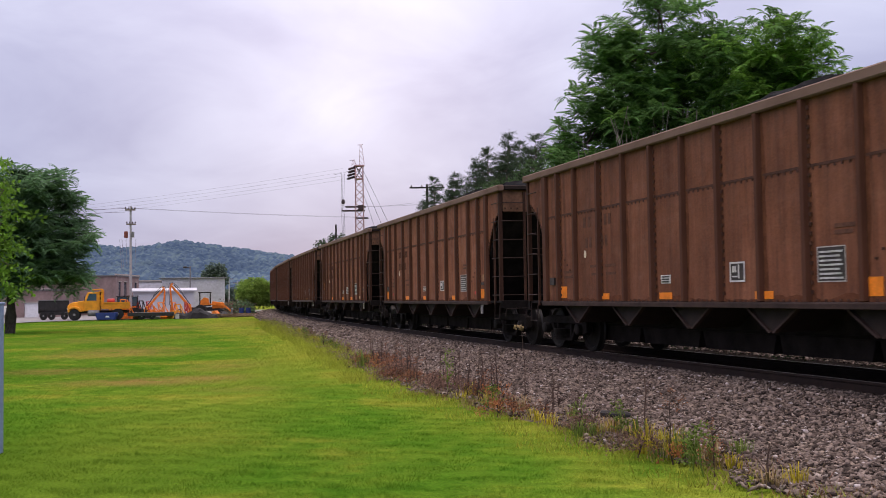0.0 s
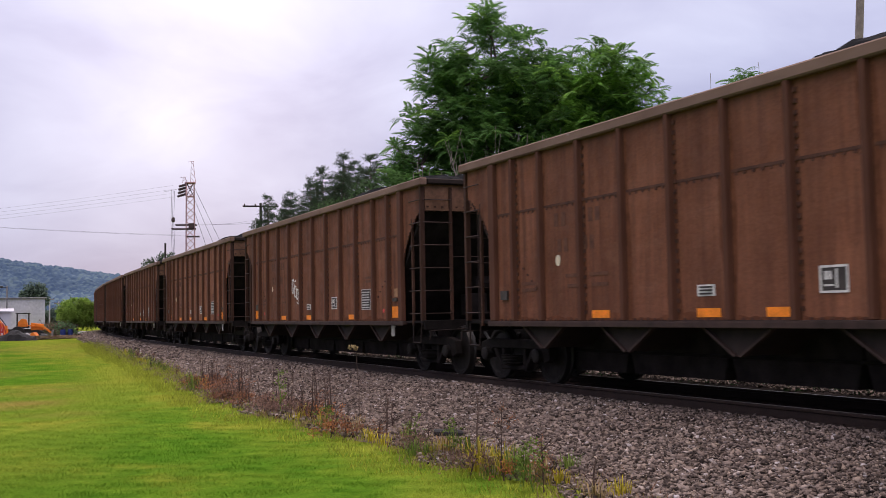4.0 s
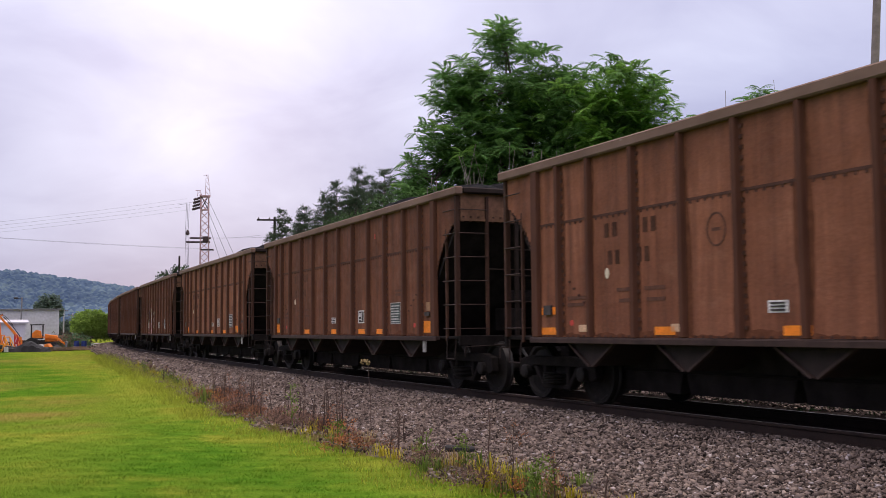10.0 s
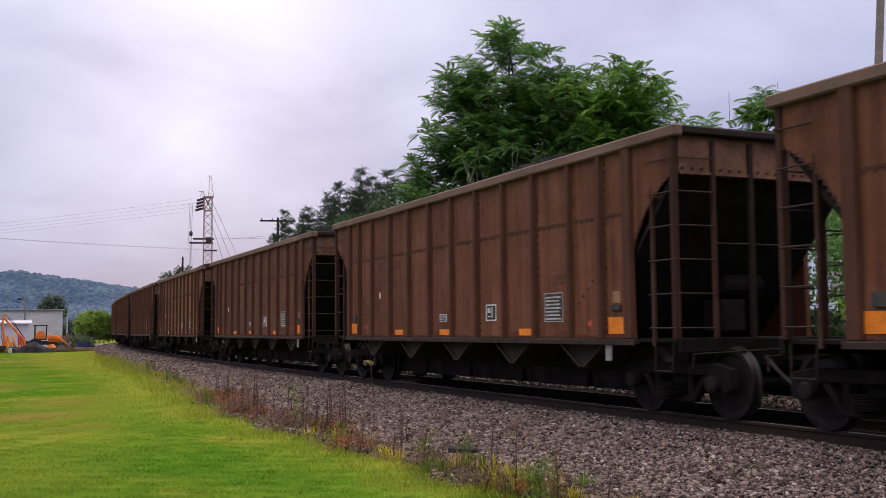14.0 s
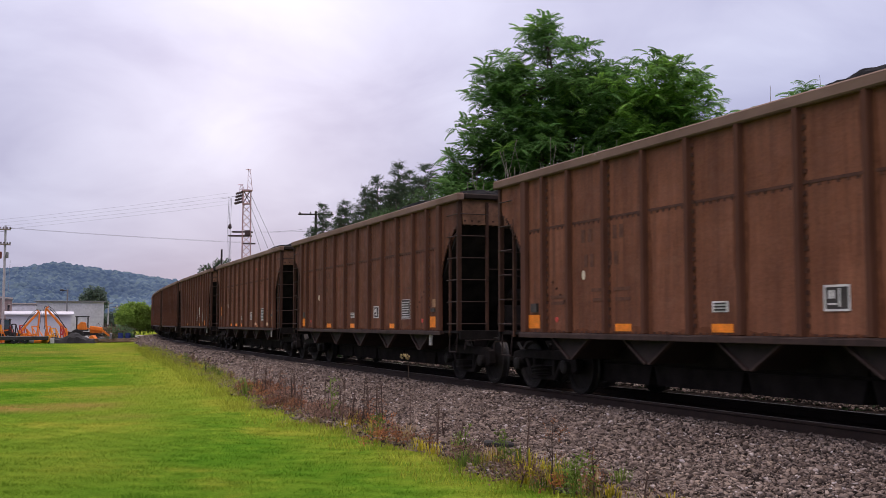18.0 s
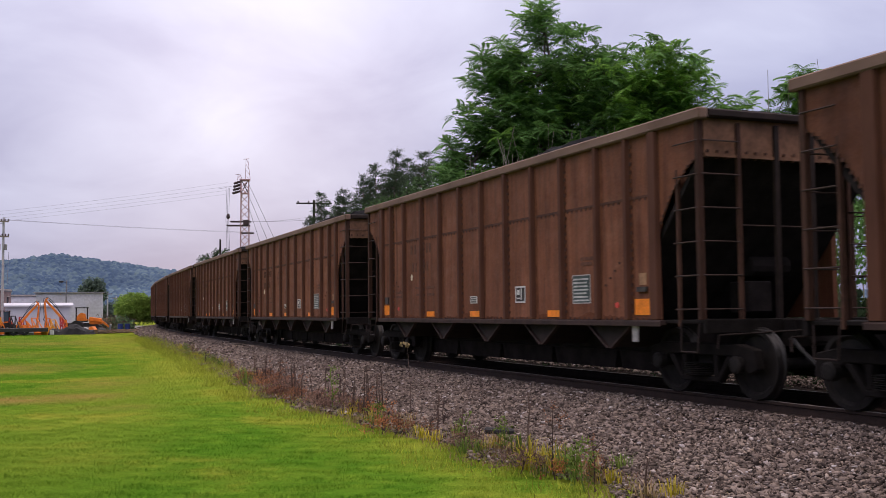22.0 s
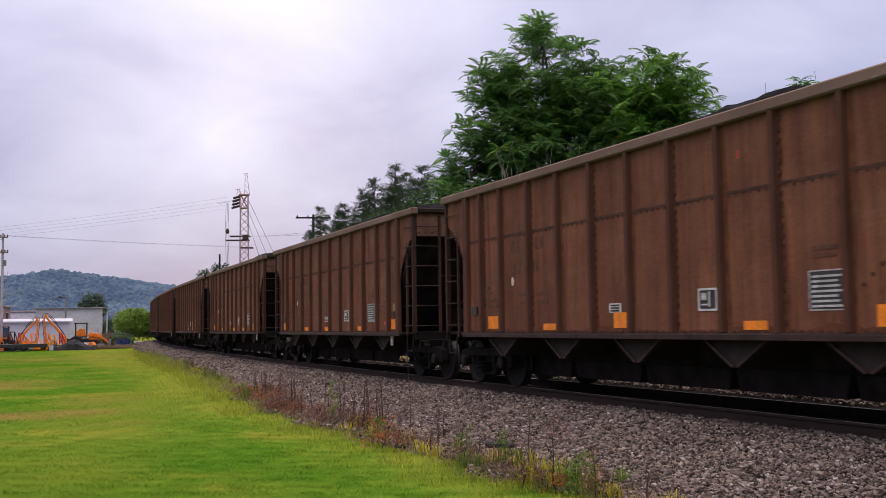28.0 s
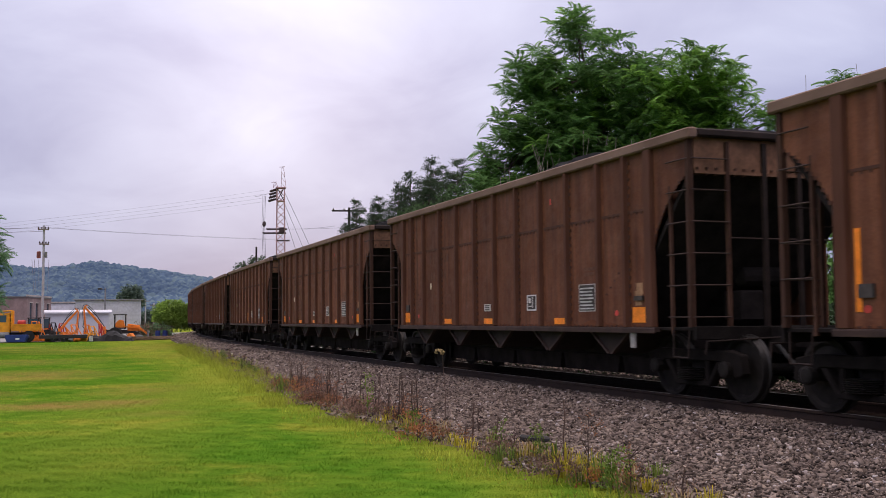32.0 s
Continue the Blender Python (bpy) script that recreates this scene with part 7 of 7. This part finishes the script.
def backhoe(m, label, mat="machine_orange", arm=True, cab_mat="machine_black", glass=True):
    b = thing("backhoe", m, label, "backhoe")
    part("chassis", MB().box((0, 0, 0.85), (3.2, 0.8, 0.4)), "machine_black", b, bevel=0.03)
    part("engine_hood", MB().prism([(-2.0, 0.9), (-2.0, 1.5), (-0.75, 1.68), (-0.75, 0.9)], -0.5, 0.5), mat, b, bevel=0.05)
    cab = part("cab_frame", MB().box((-0.55, -0.55, 1.9), (0.08, 0.08, 1.4)).box((-0.55, 0.55, 1.9), (0.08, 0.08, 1.4)).box((0.55, -0.55, 1.9), (0.08, 0.08, 1.4)).box((0.55, 0.55, 1.9), (0.08, 0.08, 1.4)).box((0.0, 0, 2.62), (1.35, 1.3, 0.10)).box((0.0, 0, 1.2), (1.2, 1.2, 0.12)), cab_mat, b, bevel=0.02)
    if glass:
        part("cab_glass", MB().box((0.0, -0.53, 2.0), (1.0, 0.02, 1.05)), "glass_dark", cab)
        part("cab_glass", MB().box((0.0, 0.53, 2.0), (1.0, 0.02, 1.05)), "glass_dark", cab)
    else:
        part("seat_shroud", MB().prism([(-0.5, 1.25), (0.5, 1.25), (0.45, 1.75), (0.1, 2.1), (-0.35, 2.0)], -0.42, 0.42), mat, b, bevel=0.04)
    if glass:
        part("seat", MB().box((0.1, 0, 1.5), (0.5, 0.5, 0.12)).box((0.32, 0, 1.85), (0.12, 0.5, 0.6)), "machine_black", b, bevel=0.03)
    for s in (-1, 1):
        wheel(b, 0.45, s * 0.85, 0.66, 0.42)
        wheel(b, -1.6, s * 0.8, 0.42, 0.3)
        part("loader_arm", MB().prism([(-0.6, 1.3), (-0.5, 1.45), (-1.9, 1.15), (-2.75, 0.5), (-2.85, 0.6), (-2.0, 1.3)][::-1], s * 0.62 - 0.06, s * 0.62 + 0.06), mat, b)
    part("loader_bucket", MB().prism([(-2.7, 0.15), (-3.5, 0.12), (-3.5, 0.17), (-2.85, 0.3), (-2.95, 0.85), (-2.75, 0.9)], -1.1, 1.1), "machine_grey", b, bevel=0.01)
    if arm:
        boom = part("boom", beam([(1.5, 0.75), (1.95, 1.55), (2.6, 2.35), (3.35, 3.2), (3.5, 3.42)], 0.30, 0.17, 0.12), mat, b, bevel=0.015)
        part("cylinder", MB().tube((1.55, 0, 1.35), (2.35, 0, 2.5), 0.05, n=8).tube((2.3, 0, 2.45), (3.2, 0, 3.42), 0.04, n=8), "machine_black", boom)
        part("hose", beam([(2.3, 2.6), (2.9, 3.35), (3.35, 3.72), (3.7, 3.62), (3.8, 3.2)], 0.05, 0.05, 0.05), "machine_black", boom)
        # the dipper hangs straight down
        stick = part("dipper", beam([(3.30, 3.62), (3.52, 3.52), (3.62, 3.2), (3.55, 2.3), (3.46, 1.35)], 0.15, 0.19, 0.10), mat, b, bevel=0.015)
        part("cylinder", MB().tube((3.78, 0, 3.0), (3.66, 0, 1.7), 0.04, n=8), "machine_grey", stick)
        part("bucket_link", beam([(3.62, 1.75), (3.72, 1.4), (3.5, 1.2)], 0.07, 0.07, 0.12), "machine_black", stick)
        part("digger_bucket", MB().prism([(3.36, 1.32), (3.58, 1.28), (3.64, 0.85), (3.45, 0.50), (3.1, 0.42), (3.08, 0.48), (3.30, 0.85)], -0.25, 0.25), "timber", b, bevel=0.02)
        part("swing_post", MB().box((1.6, 0, 0.95), (0.3, 0.5, 0.9)), mat, b, bevel=0.03)
        for s in (-1, 1):
            part("stabiliser", MB().prism([(1.35, 1.1), (1.5, 1.1), (1.55, 0.15), (1.3, 0.15)], s * 0.9 - 0.06, s * 0.9 + 0.06), mat, b)
    return b


def wall_box(name, m, size, mat, label, roof_mat="roof_dark", openings=(), pitch=0.0, category="building", side_open=()):
    """A building: four walls with openings let into the front, and a roof."""
    L, W, H = size
    b = thing(name, m, label, category)
    t = 0.25
    # front wall (towards -y) pieced round its openings: (x0, x1, z0, z1)
    xs = sorted(set([-L / 2, L / 2] + [v for o in openings for v in o[:2]]))
    front = MB()
    for a, c in zip(xs[:-1], xs[1:]):
        o = next((o for o in openings if o[0] <= a and o[1] >= c), None)
        if o is None:
            front.box(((a + c) / 2, -W / 2 + t / 2, H / 2), (c - a, t, H))
        else:
            if o[2] > 0:
                front.box(((a + c) / 2, -W / 2 + t / 2, o[2] / 2), (c - a, t, o[2]))
            front.box(((a + c) / 2, -W / 2 + t / 2, (H + o[3]) / 2), (c - a, t, H - o[3]))
    part("front_wall", front, mat, b)
    part("back_wall", MB().box((0, W / 2 - t / 2, H / 2), (L, t, H)), mat, b)
    for s in (-1, 1):
        part("side_wall", MB().box((s * (L / 2 - t / 2), 0, H / 2), (t, W - 2 * t, H)), mat, b)
    for o in openings:
        pane = part("door" if o[2] == 0 else "window", MB().box(((o[0] + o[1]) / 2, -W / 2 + t * 0.6, (o[2] + o[3]) / 2), (o[1] - o[0], 0.06, o[3] - o[2])), o[4] if len(o) > 4 else "glass_dark", b)
        part("frame", MB().box(((o[0] + o[1]) / 2, -W / 2 - 0.01, o[3] + 0.05), (o[1] - o[0] + 0.2, 0.08, 0.1)), "block_wall", pane)
    if pitch:
        part("roof", MB().prism([(-W / 2 - 0.3, H), (0, H + pitch), (W / 2 + 0.3, H), (W / 2 + 0.3, H + 0.12), (0, H + pitch + 0.14), (-W / 2 - 0.3, H + 0.12)], -L / 2 - 0.3, L / 2 + 0.3, "yz"), roof_mat, b)
        for s in (-1, 1):
            part("gable", MB().prism([(-W / 2 + 0.02, H), (0, H + pitch - 0.02), (W / 2 - 0.02, H)], s * L / 2 - 0.12 * (s + 1), s * L / 2 + 0.12 * (1 - s), "yz"), mat, b)
    else:
        part("roof", MB().box((0, 0, H + 0.06), (L + 0.2, W + 0.2, 0.12)), roof_mat, b)
        part("parapet", MB().box((0, -W / 2 + 0.05, H + 0.2), (L + 0.24, 0.2, 0.18)), "block_wall", b)
    return b


def make_yard():
    # gravel yard and drive
    mb = MB().add([(-75, 79, 0.012), (-30.5, 79, 0.012), (-29.5, 84.5, 0.012), (-14.5, 96, 0.012), (-19, 150, 0.012), (-75, 150, 0.012)], [(0, 1, 2, 3, 4, 5)])
    mb.v = [(x, y, z - 0.005) for x, y, z in mb.v]
    solid("yard_gravel", mb, "gravel_road", "pale gravel yard beyond the lawn", "yard", kind="structure")
    dump_truck(pose(-25.75, 88.4, 0, 0, 0, 14) @ Matrix.Diagonal((0.88, 0.95, 0.94, 1)), "yellow-orange dump truck parked at the yard's edge")
    # dark dump trailer beside it
    tr = thing("dump_trailer", pose(-31.0, 92.2, 0, 0, 0, 16) @ Matrix.Diagonal((0.68, 0.7, 0.84, 1)), "dark grey dump trailer parked in the yard", "trailer")
    part("box_body", MB().box((0, 0, 1.0), (3.6, 2.2, 0.12)).box((0, -1.06, 1.5), (3.6, 0.08, 1.0)).box((0, 1.06, 1.5), (3.6, 0.08, 1.0)).box((-1.76, 0, 1.5), (0.08, 2.1, 1.0)), "machine_black", tr)
    for i in range(6):
        part("stake", MB().box((-1.6 + i * 0.64, -1.13, 1.5), (0.10, 0.06, 1.0)), "machine_black", tr)
    part("chassis", MB().box((0.1, 0, 0.8), (3.9, 0.8, 0.28)).box((0.1, -0.95, 0.72), (3.3, 0.06, 0.42)), "machine_black", tr)
    part("rail", MB().box((0, -1.12, 2.02), (3.7, 0.16, 0.09)), "machine_grey", tr)
    part("tow_bar", MB().box((2.2, 0, 0.75), (0.9, 0.18, 0.14)), "machine_black", tr)
    for x in (-1.2, -0.25, 1.3):
        for s in (-1, 1):
            wheel(tr, x, s * 0.9, 0.42, 0.3)
    # tilted flat trailer with red fuel cans behind the truck
    ft = thing("flatbed_trailer", pose(-21.6, 88.0, 0, 0, 0, 12) @ Matrix.Diagonal((0.8, 0.8, 0.8, 1)), "low black flatbed trailer", "trailer")
    part("deck", MB().box((0, 0, 0.62), (4.6, 2.2, 0.18)), "machine_black", ft, bevel=0.02)
    part("rail", MB().box((0, -1.1, 0.5), (4.6, 0.08, 0.3)), "machine_black", ft)
    for x in (-0.9, 0.1):
        for s in (-1, 1):
            wheel(ft, x, s * 0.95, 0.36, 0.25)
    bx = thing("skip_box", pose(-24.9, 86.8, 0, 0, 0, 8) @ Matrix.Scale(0.85, 4), "dark blue steel skip box with a white mark", "container")
    part("shell", MB().prism([(-0.95, 0.5), (-0.8, 0.05), (0.8, 0.05), (0.95, 0.5), (0.95, 0.72), (-0.95, 0.72)], -0.7, 0.7), "blue_paint", bx, bevel=0.03)
    part("mark", MB().box((0.15, -0.705, 0.35), (0.35, 0.012, 0.15)), "mark_white", bx)
    solid("fuel_tank", MB().lathe([(0.1, -0.5), (0.42, -0.45), (0.42, 0.45), (0.1, 0.5)], "x", 16, (0, 0, 0.42)), "machine_red", "red steel fuel tank", "tank", m=pose(-25.5, 90.2, 1.25) @ Matrix.Scale(0.62, 4))
    # backhoes and loaders
    small = Matrix.Scale(0.75, 4)
    backhoe(pose(-24.25, 92.3, 0, 0, 0, 10) @ small, "orange backhoe loader with a black cab", "machine_orange")
    backhoe(pose(-25.6, 94.0, 0, 0, 0, 194) @ small, "orange backhoe half hidden behind a truck", "machine_orange", arm=False)
    backhoe(pose(-18.5, 95.0, 0, 0, 0, 188) @ Matrix.Scale(0.84, 4), "orange backhoe with its digging arm raised", "machine_orange", glass=False)
    # rusty spoil of attachments
    r = random.Random(44)
    for i, (x, y, w, h, mat) in enumerate(((-20.9, 90.2, 0.6, 0.5, "machine_orange"), (-20.3, 91.0, 0.5, 0.7, "machine_yellow"), (-21.6, 90.0, 0.5, 0.5, "machine_grey"), (-19.8, 89.6, 0.6, 0.4, "timber"), (-17.2, 93.0, 0.6, 0.6, "machine_orange"), (-16.8, 94.2, 0.7, 0.5, "machine_black"), (-22.3, 91.0, 0.5, 0.8, "machine_orange"))):
        mb = MB().prism([(-w / 2, 0), (w / 2, 0), (w / 2, h * 0.5), (w * 0.1, h), (-w * 0.3, h * 0.9), (-w / 2, h * 0.4)], -0.3, 0.3).box((0, -0.34, h * 0.3), (w * 0.8, 0.08, 0.08))
        solid("digger_bucket", mb, mat, "worn steel bucket attachment on the ground", "bucket", "attachments in the yard", m=pose(x, y, 0, 0, 0, r.uniform(-30, 30)), bevel=0.02)
    # frames and arms of attachments standing about among the machines
    for i in range(15):
        x, y = -25.2 + 0.42 * i + r.uniform(-0.25, 0.25), 90.4 + r.uniform(0, 2.2)
        h, w = r.uniform(0.7, 1.7), r.uniform(0.35, 0.9)
        mb = MB()
        lean = r.uniform(-0.5, 0.5)
        for k in (-1, 1):
            mb.tube((-w / 2, 0.25 * k, 0), (-w / 2 + lean, 0.25 * k, h), 0.06, 0.045, 6)
            mb.tube((w / 2, 0.25 * k, 0), (-w / 2 + lean, 0.25 * k, h), 0.05, 0.04, 6)
        mb.tube((-w / 2 + lean, -0.25, h), (-w / 2 + lean, 0.25, h), 0.05, n=6)
        mb.box((0, 0, 0.16), (w, 0.6, 0.26)).box((lean * 0.5 - w * 0.2, -0.26, h * 0.5), (w * 0.5, 0.05, 0.16))
        col = r.choice(("orange", "orange", "orange", "yellow", "black", "red"))
        solid("attachment_frame", mb, "machine_" + col, col + " steel attachment frame standing among the machines", "machine part", "attachments in the yard", m=pose(x, y, 0, 0, 0, r.uniform(-40, 40)))
    for i, (x, y, w, h, mat) in enumerate(((-22.9, 88.9, 0.7, 0.45, "timber"), (-20.2, 89.0, 0.5, 0.4, "machine_yellow"), (-19.6, 88.7, 0.3, 0.35, "cab_white"), (-17.0, 91.4, 0.8, 0.3, "timber"), (-16.4, 92.6, 0.6, 0.35, "machine_grey"))):
        solid("crate", MB().box((0, 0, h / 2), (w, w * 0.7, h)).box((0, 0, h + 0.02), (w * 1.06, w * 0.76, 0.04)), mat, "small weathered crate among the machines", "crate", "crates in the yard", m=pose(x, y, 0, 0, 0, r.uniform(-25, 25)), bevel=0.015)
    # black sheeting over a heap
    n = 10
    vs, fs = [], []
    for j in range(n + 1):
        for i in range(n * 2 + 1):
            u, v = i / (2 * n) * 2 - 1, j / n * 2 - 1
            vs.append((u * 1.85, v * 1.2, max(0.0, 0.85 * (1 - u ** 4) ** 0.5 * (1 - v * v) ** 0.5 * (0.75 + 0.25 * math.sin(5 * u + 1))) + r.uniform(-0.07, 0.07) * (abs(u) < 1 and abs(v) < 1)))
    for j in range(n):
        for i in range(2 * n):
            a = j * (2 * n + 1) + i
            fs.append((a, a + 1, a + 2 * n + 2, a + 2 * n + 1))
    solid("tarpaulin", MB().add(vs, fs), "sheet_black", "black plastic sheet over a heap", "tarpaulin", m=pose(-18.35, 90.3, -0.02, 0, 0, 8))
    # planks, logs and brush along the yard's edge
    for i in range(22):
        x = -18.5 + i * 0.2 + r.uniform(-0.3, 0.3)
        y = 90.2 + 1.2 * (i * 0.2) + r.uniform(-0.8, 0.8)
        L = r.uniform(0.9, 2.6)
        solid("plank", MB().box((0, 0, 0), (L, 0.22, 0.07)), "timber", "weathered grey-brown plank on the ground", "plank", "planks along the yard", m=pose(x, y, 0.05 + 0.07 * (i % 4), 0, r.uniform(-3, 3), r.uniform(-25, 25)))
    for i in range(9):
        x, y = -18.0 + 0.30 * i + r.uniform(-0.2, 0.2), 101 + r.uniform(-1, 1)
        leafy_tree("brush_heap", (x, y, 0), [(x, y, 0.6, 0.6, 0.6, 0.65)], "heap of cut brush and scrap", 120, 0.12, 0.6, r.choice(("dry_stalk", "timber", "leaf_locust")), 0.03, 700 + i, category="brush heap", group="brush heaps")
    for i, (x, y) in enumerate(((-15.9, 99.0), (-15.3, 99.3))):
        bl = thing("barrel", pose(x, y, 0) @ Matrix.Scale(0.8, 4), "blue plastic barrel standing by the brush", "barrel", "barrels")
        part("drum", MB().lathe([(0.24, 0.0), (0.29, 0.05), (0.29, 0.3), (0.305, 0.33), (0.29, 0.36), (0.29, 0.6), (0.305, 0.63), (0.29, 0.66), (0.28, 0.9), (0.24, 0.92)], "z", 18), "blue_paint", bl)
        part("lid", MB().lathe([(0.25, 0.92), (0.26, 0.95), (0.05, 0.955)], "z", 18), "machine_black", bl)
    # buildings
    wall_box("brick_building", pose(-39.4, 122.85, 0, 0, 0, 90), (9.7, 13.2, 4.3), "brick_wall", "brown brick building with a flat roof and tall dark windows", openings=((-3.9, -2.9, 1.0, 3.7), (-1.6, -0.6, 1.0, 3.7), (0.7, 1.7, 1.0, 3.7), (3.0, 4.0, 1.0, 3.7)))
    part("roof_unit", MB().box((0, 0, 0.35), (2.6, 1.4, 0.7)), "block_wall", thing("roof_plant", pose(-40.5, 120.5, 4.42), "pale plant unit on the flat roof", "roof unit"), bevel=0.05)
    wall_box("garage_building", pose(-44.6, 112.0, 0, 0, 0, 0), (16.0, 8, 2.7), "brick_wall", "low brown garage with a white roller door", openings=((5.3, 6.8, 0, 1.5, "door_white"), (-6, -3.6, 0, 1.5, "door_white")))
    sg = thing("notice_board", pose(-40.6, 107.0, 0), "small white notice board with dark lines", "sign")
    part("panel", MB().box((0, 0, 0.75), (0.75, 0.04, 0.9)), "mark_white", sg)
    part("post", MB().box((0, 0.06, 0.4), (0.08, 0.08, 0.8)), "pole_wood", sg)
    for i in range(3):
        part("line_of_writing", MB().box((0.05, -0.025, 0.95 - 0.2 * i), (0.4, 0.012, 0.07)), "plate_dark", sg)
    wall_box("white_shelter", pose(-26.1, 112.0, 0, 0, 0, 12), (6.1, 4, 2.45), "white_tarp", "long white sheeted shelter behind the machines", "white_tarp", pitch=0.25)
    wall_box("low_shed", pose(-37.4, 152.0, 0, 0, 0, 12), (3.0, 5, 4.1), "shed_metal", "pale metal shed with a flat roof", "roof_dark")
    # big metal shed: ribs drawn as upright seams
    b = wall_box("metal_shed", pose(-33.2, 162.0, 0, 0, 0, 10), (9.2, 10, 4.7), "shed_metal", "large pale grey corrugated metal shed", "roof_dark", pitch=0.12)
    for i in range(24):
        part("wall_rib", MB().box((-4.4 + i * 0.38, -5.02, 2.3), (0.06, 0.05, 4.5)), "shed_metal", b)
    # white house seen between the cars
    wall_box("white_house", pose(33.5, 48.0, 0, 0, 0, -30), (9, 7, 3.2), "white_siding", "white sided house behind the trees", "roof_dark", openings=((-2.6, -1.6, 0.9, 2.2), (1.2, 2.2, 0.9, 2.2)), pitch=1.6, category="house")
    # blue post at the lawn's near corner
    ps = thing("blue_post", pose(-4.462, 11.45, 0), "square blue-grey painted post standing on the lawn", "post")
    part("shaft", MB().box((0, 0, 0.78), (0.12, 0.12, 1.60)), "post_blue", ps, bevel=0.008)
    part("cap", MB().box((0, 0, 1.585), (0.14, 0.14, 0.03)), "post_blue", ps, bevel=0.005)


make_tower()
make_poles()
make_yard()


def motions():
    times = [i * 0.5 for i in range(65)]
    for n, car in CARS:
        walk(car, [(t, car_pose(front_at(t) + n * CAR_PITCH)) for t in times])
    # wheels: one turn for every 2.87 m
    spins = [(i / 30, (front_at(0) - front_at(i / 30)) / 0.457) for i in range(961)]
    made = {}
    for n, car in CARS:
        for ob in car.children_recursive:
            if not ob.name.startswith("wheelset"):
                continue
            key = round(ob.matrix_basis.translation.x, 2)
            if key not in made:
                at = ob.matrix_basis.translation
                walk(ob, [(t, Matrix.Translation(at) @ Matrix.Rotation(a, 4, "Y")) for t, a in spins])
                made[key] = ob.animation_data
            else:
                ob.rotation_mode = "QUATERNION"
                keys = ob.animation_data_create()
                keys.action = made[key].action
                keys.action_slot = made[key].action_slot


motions()
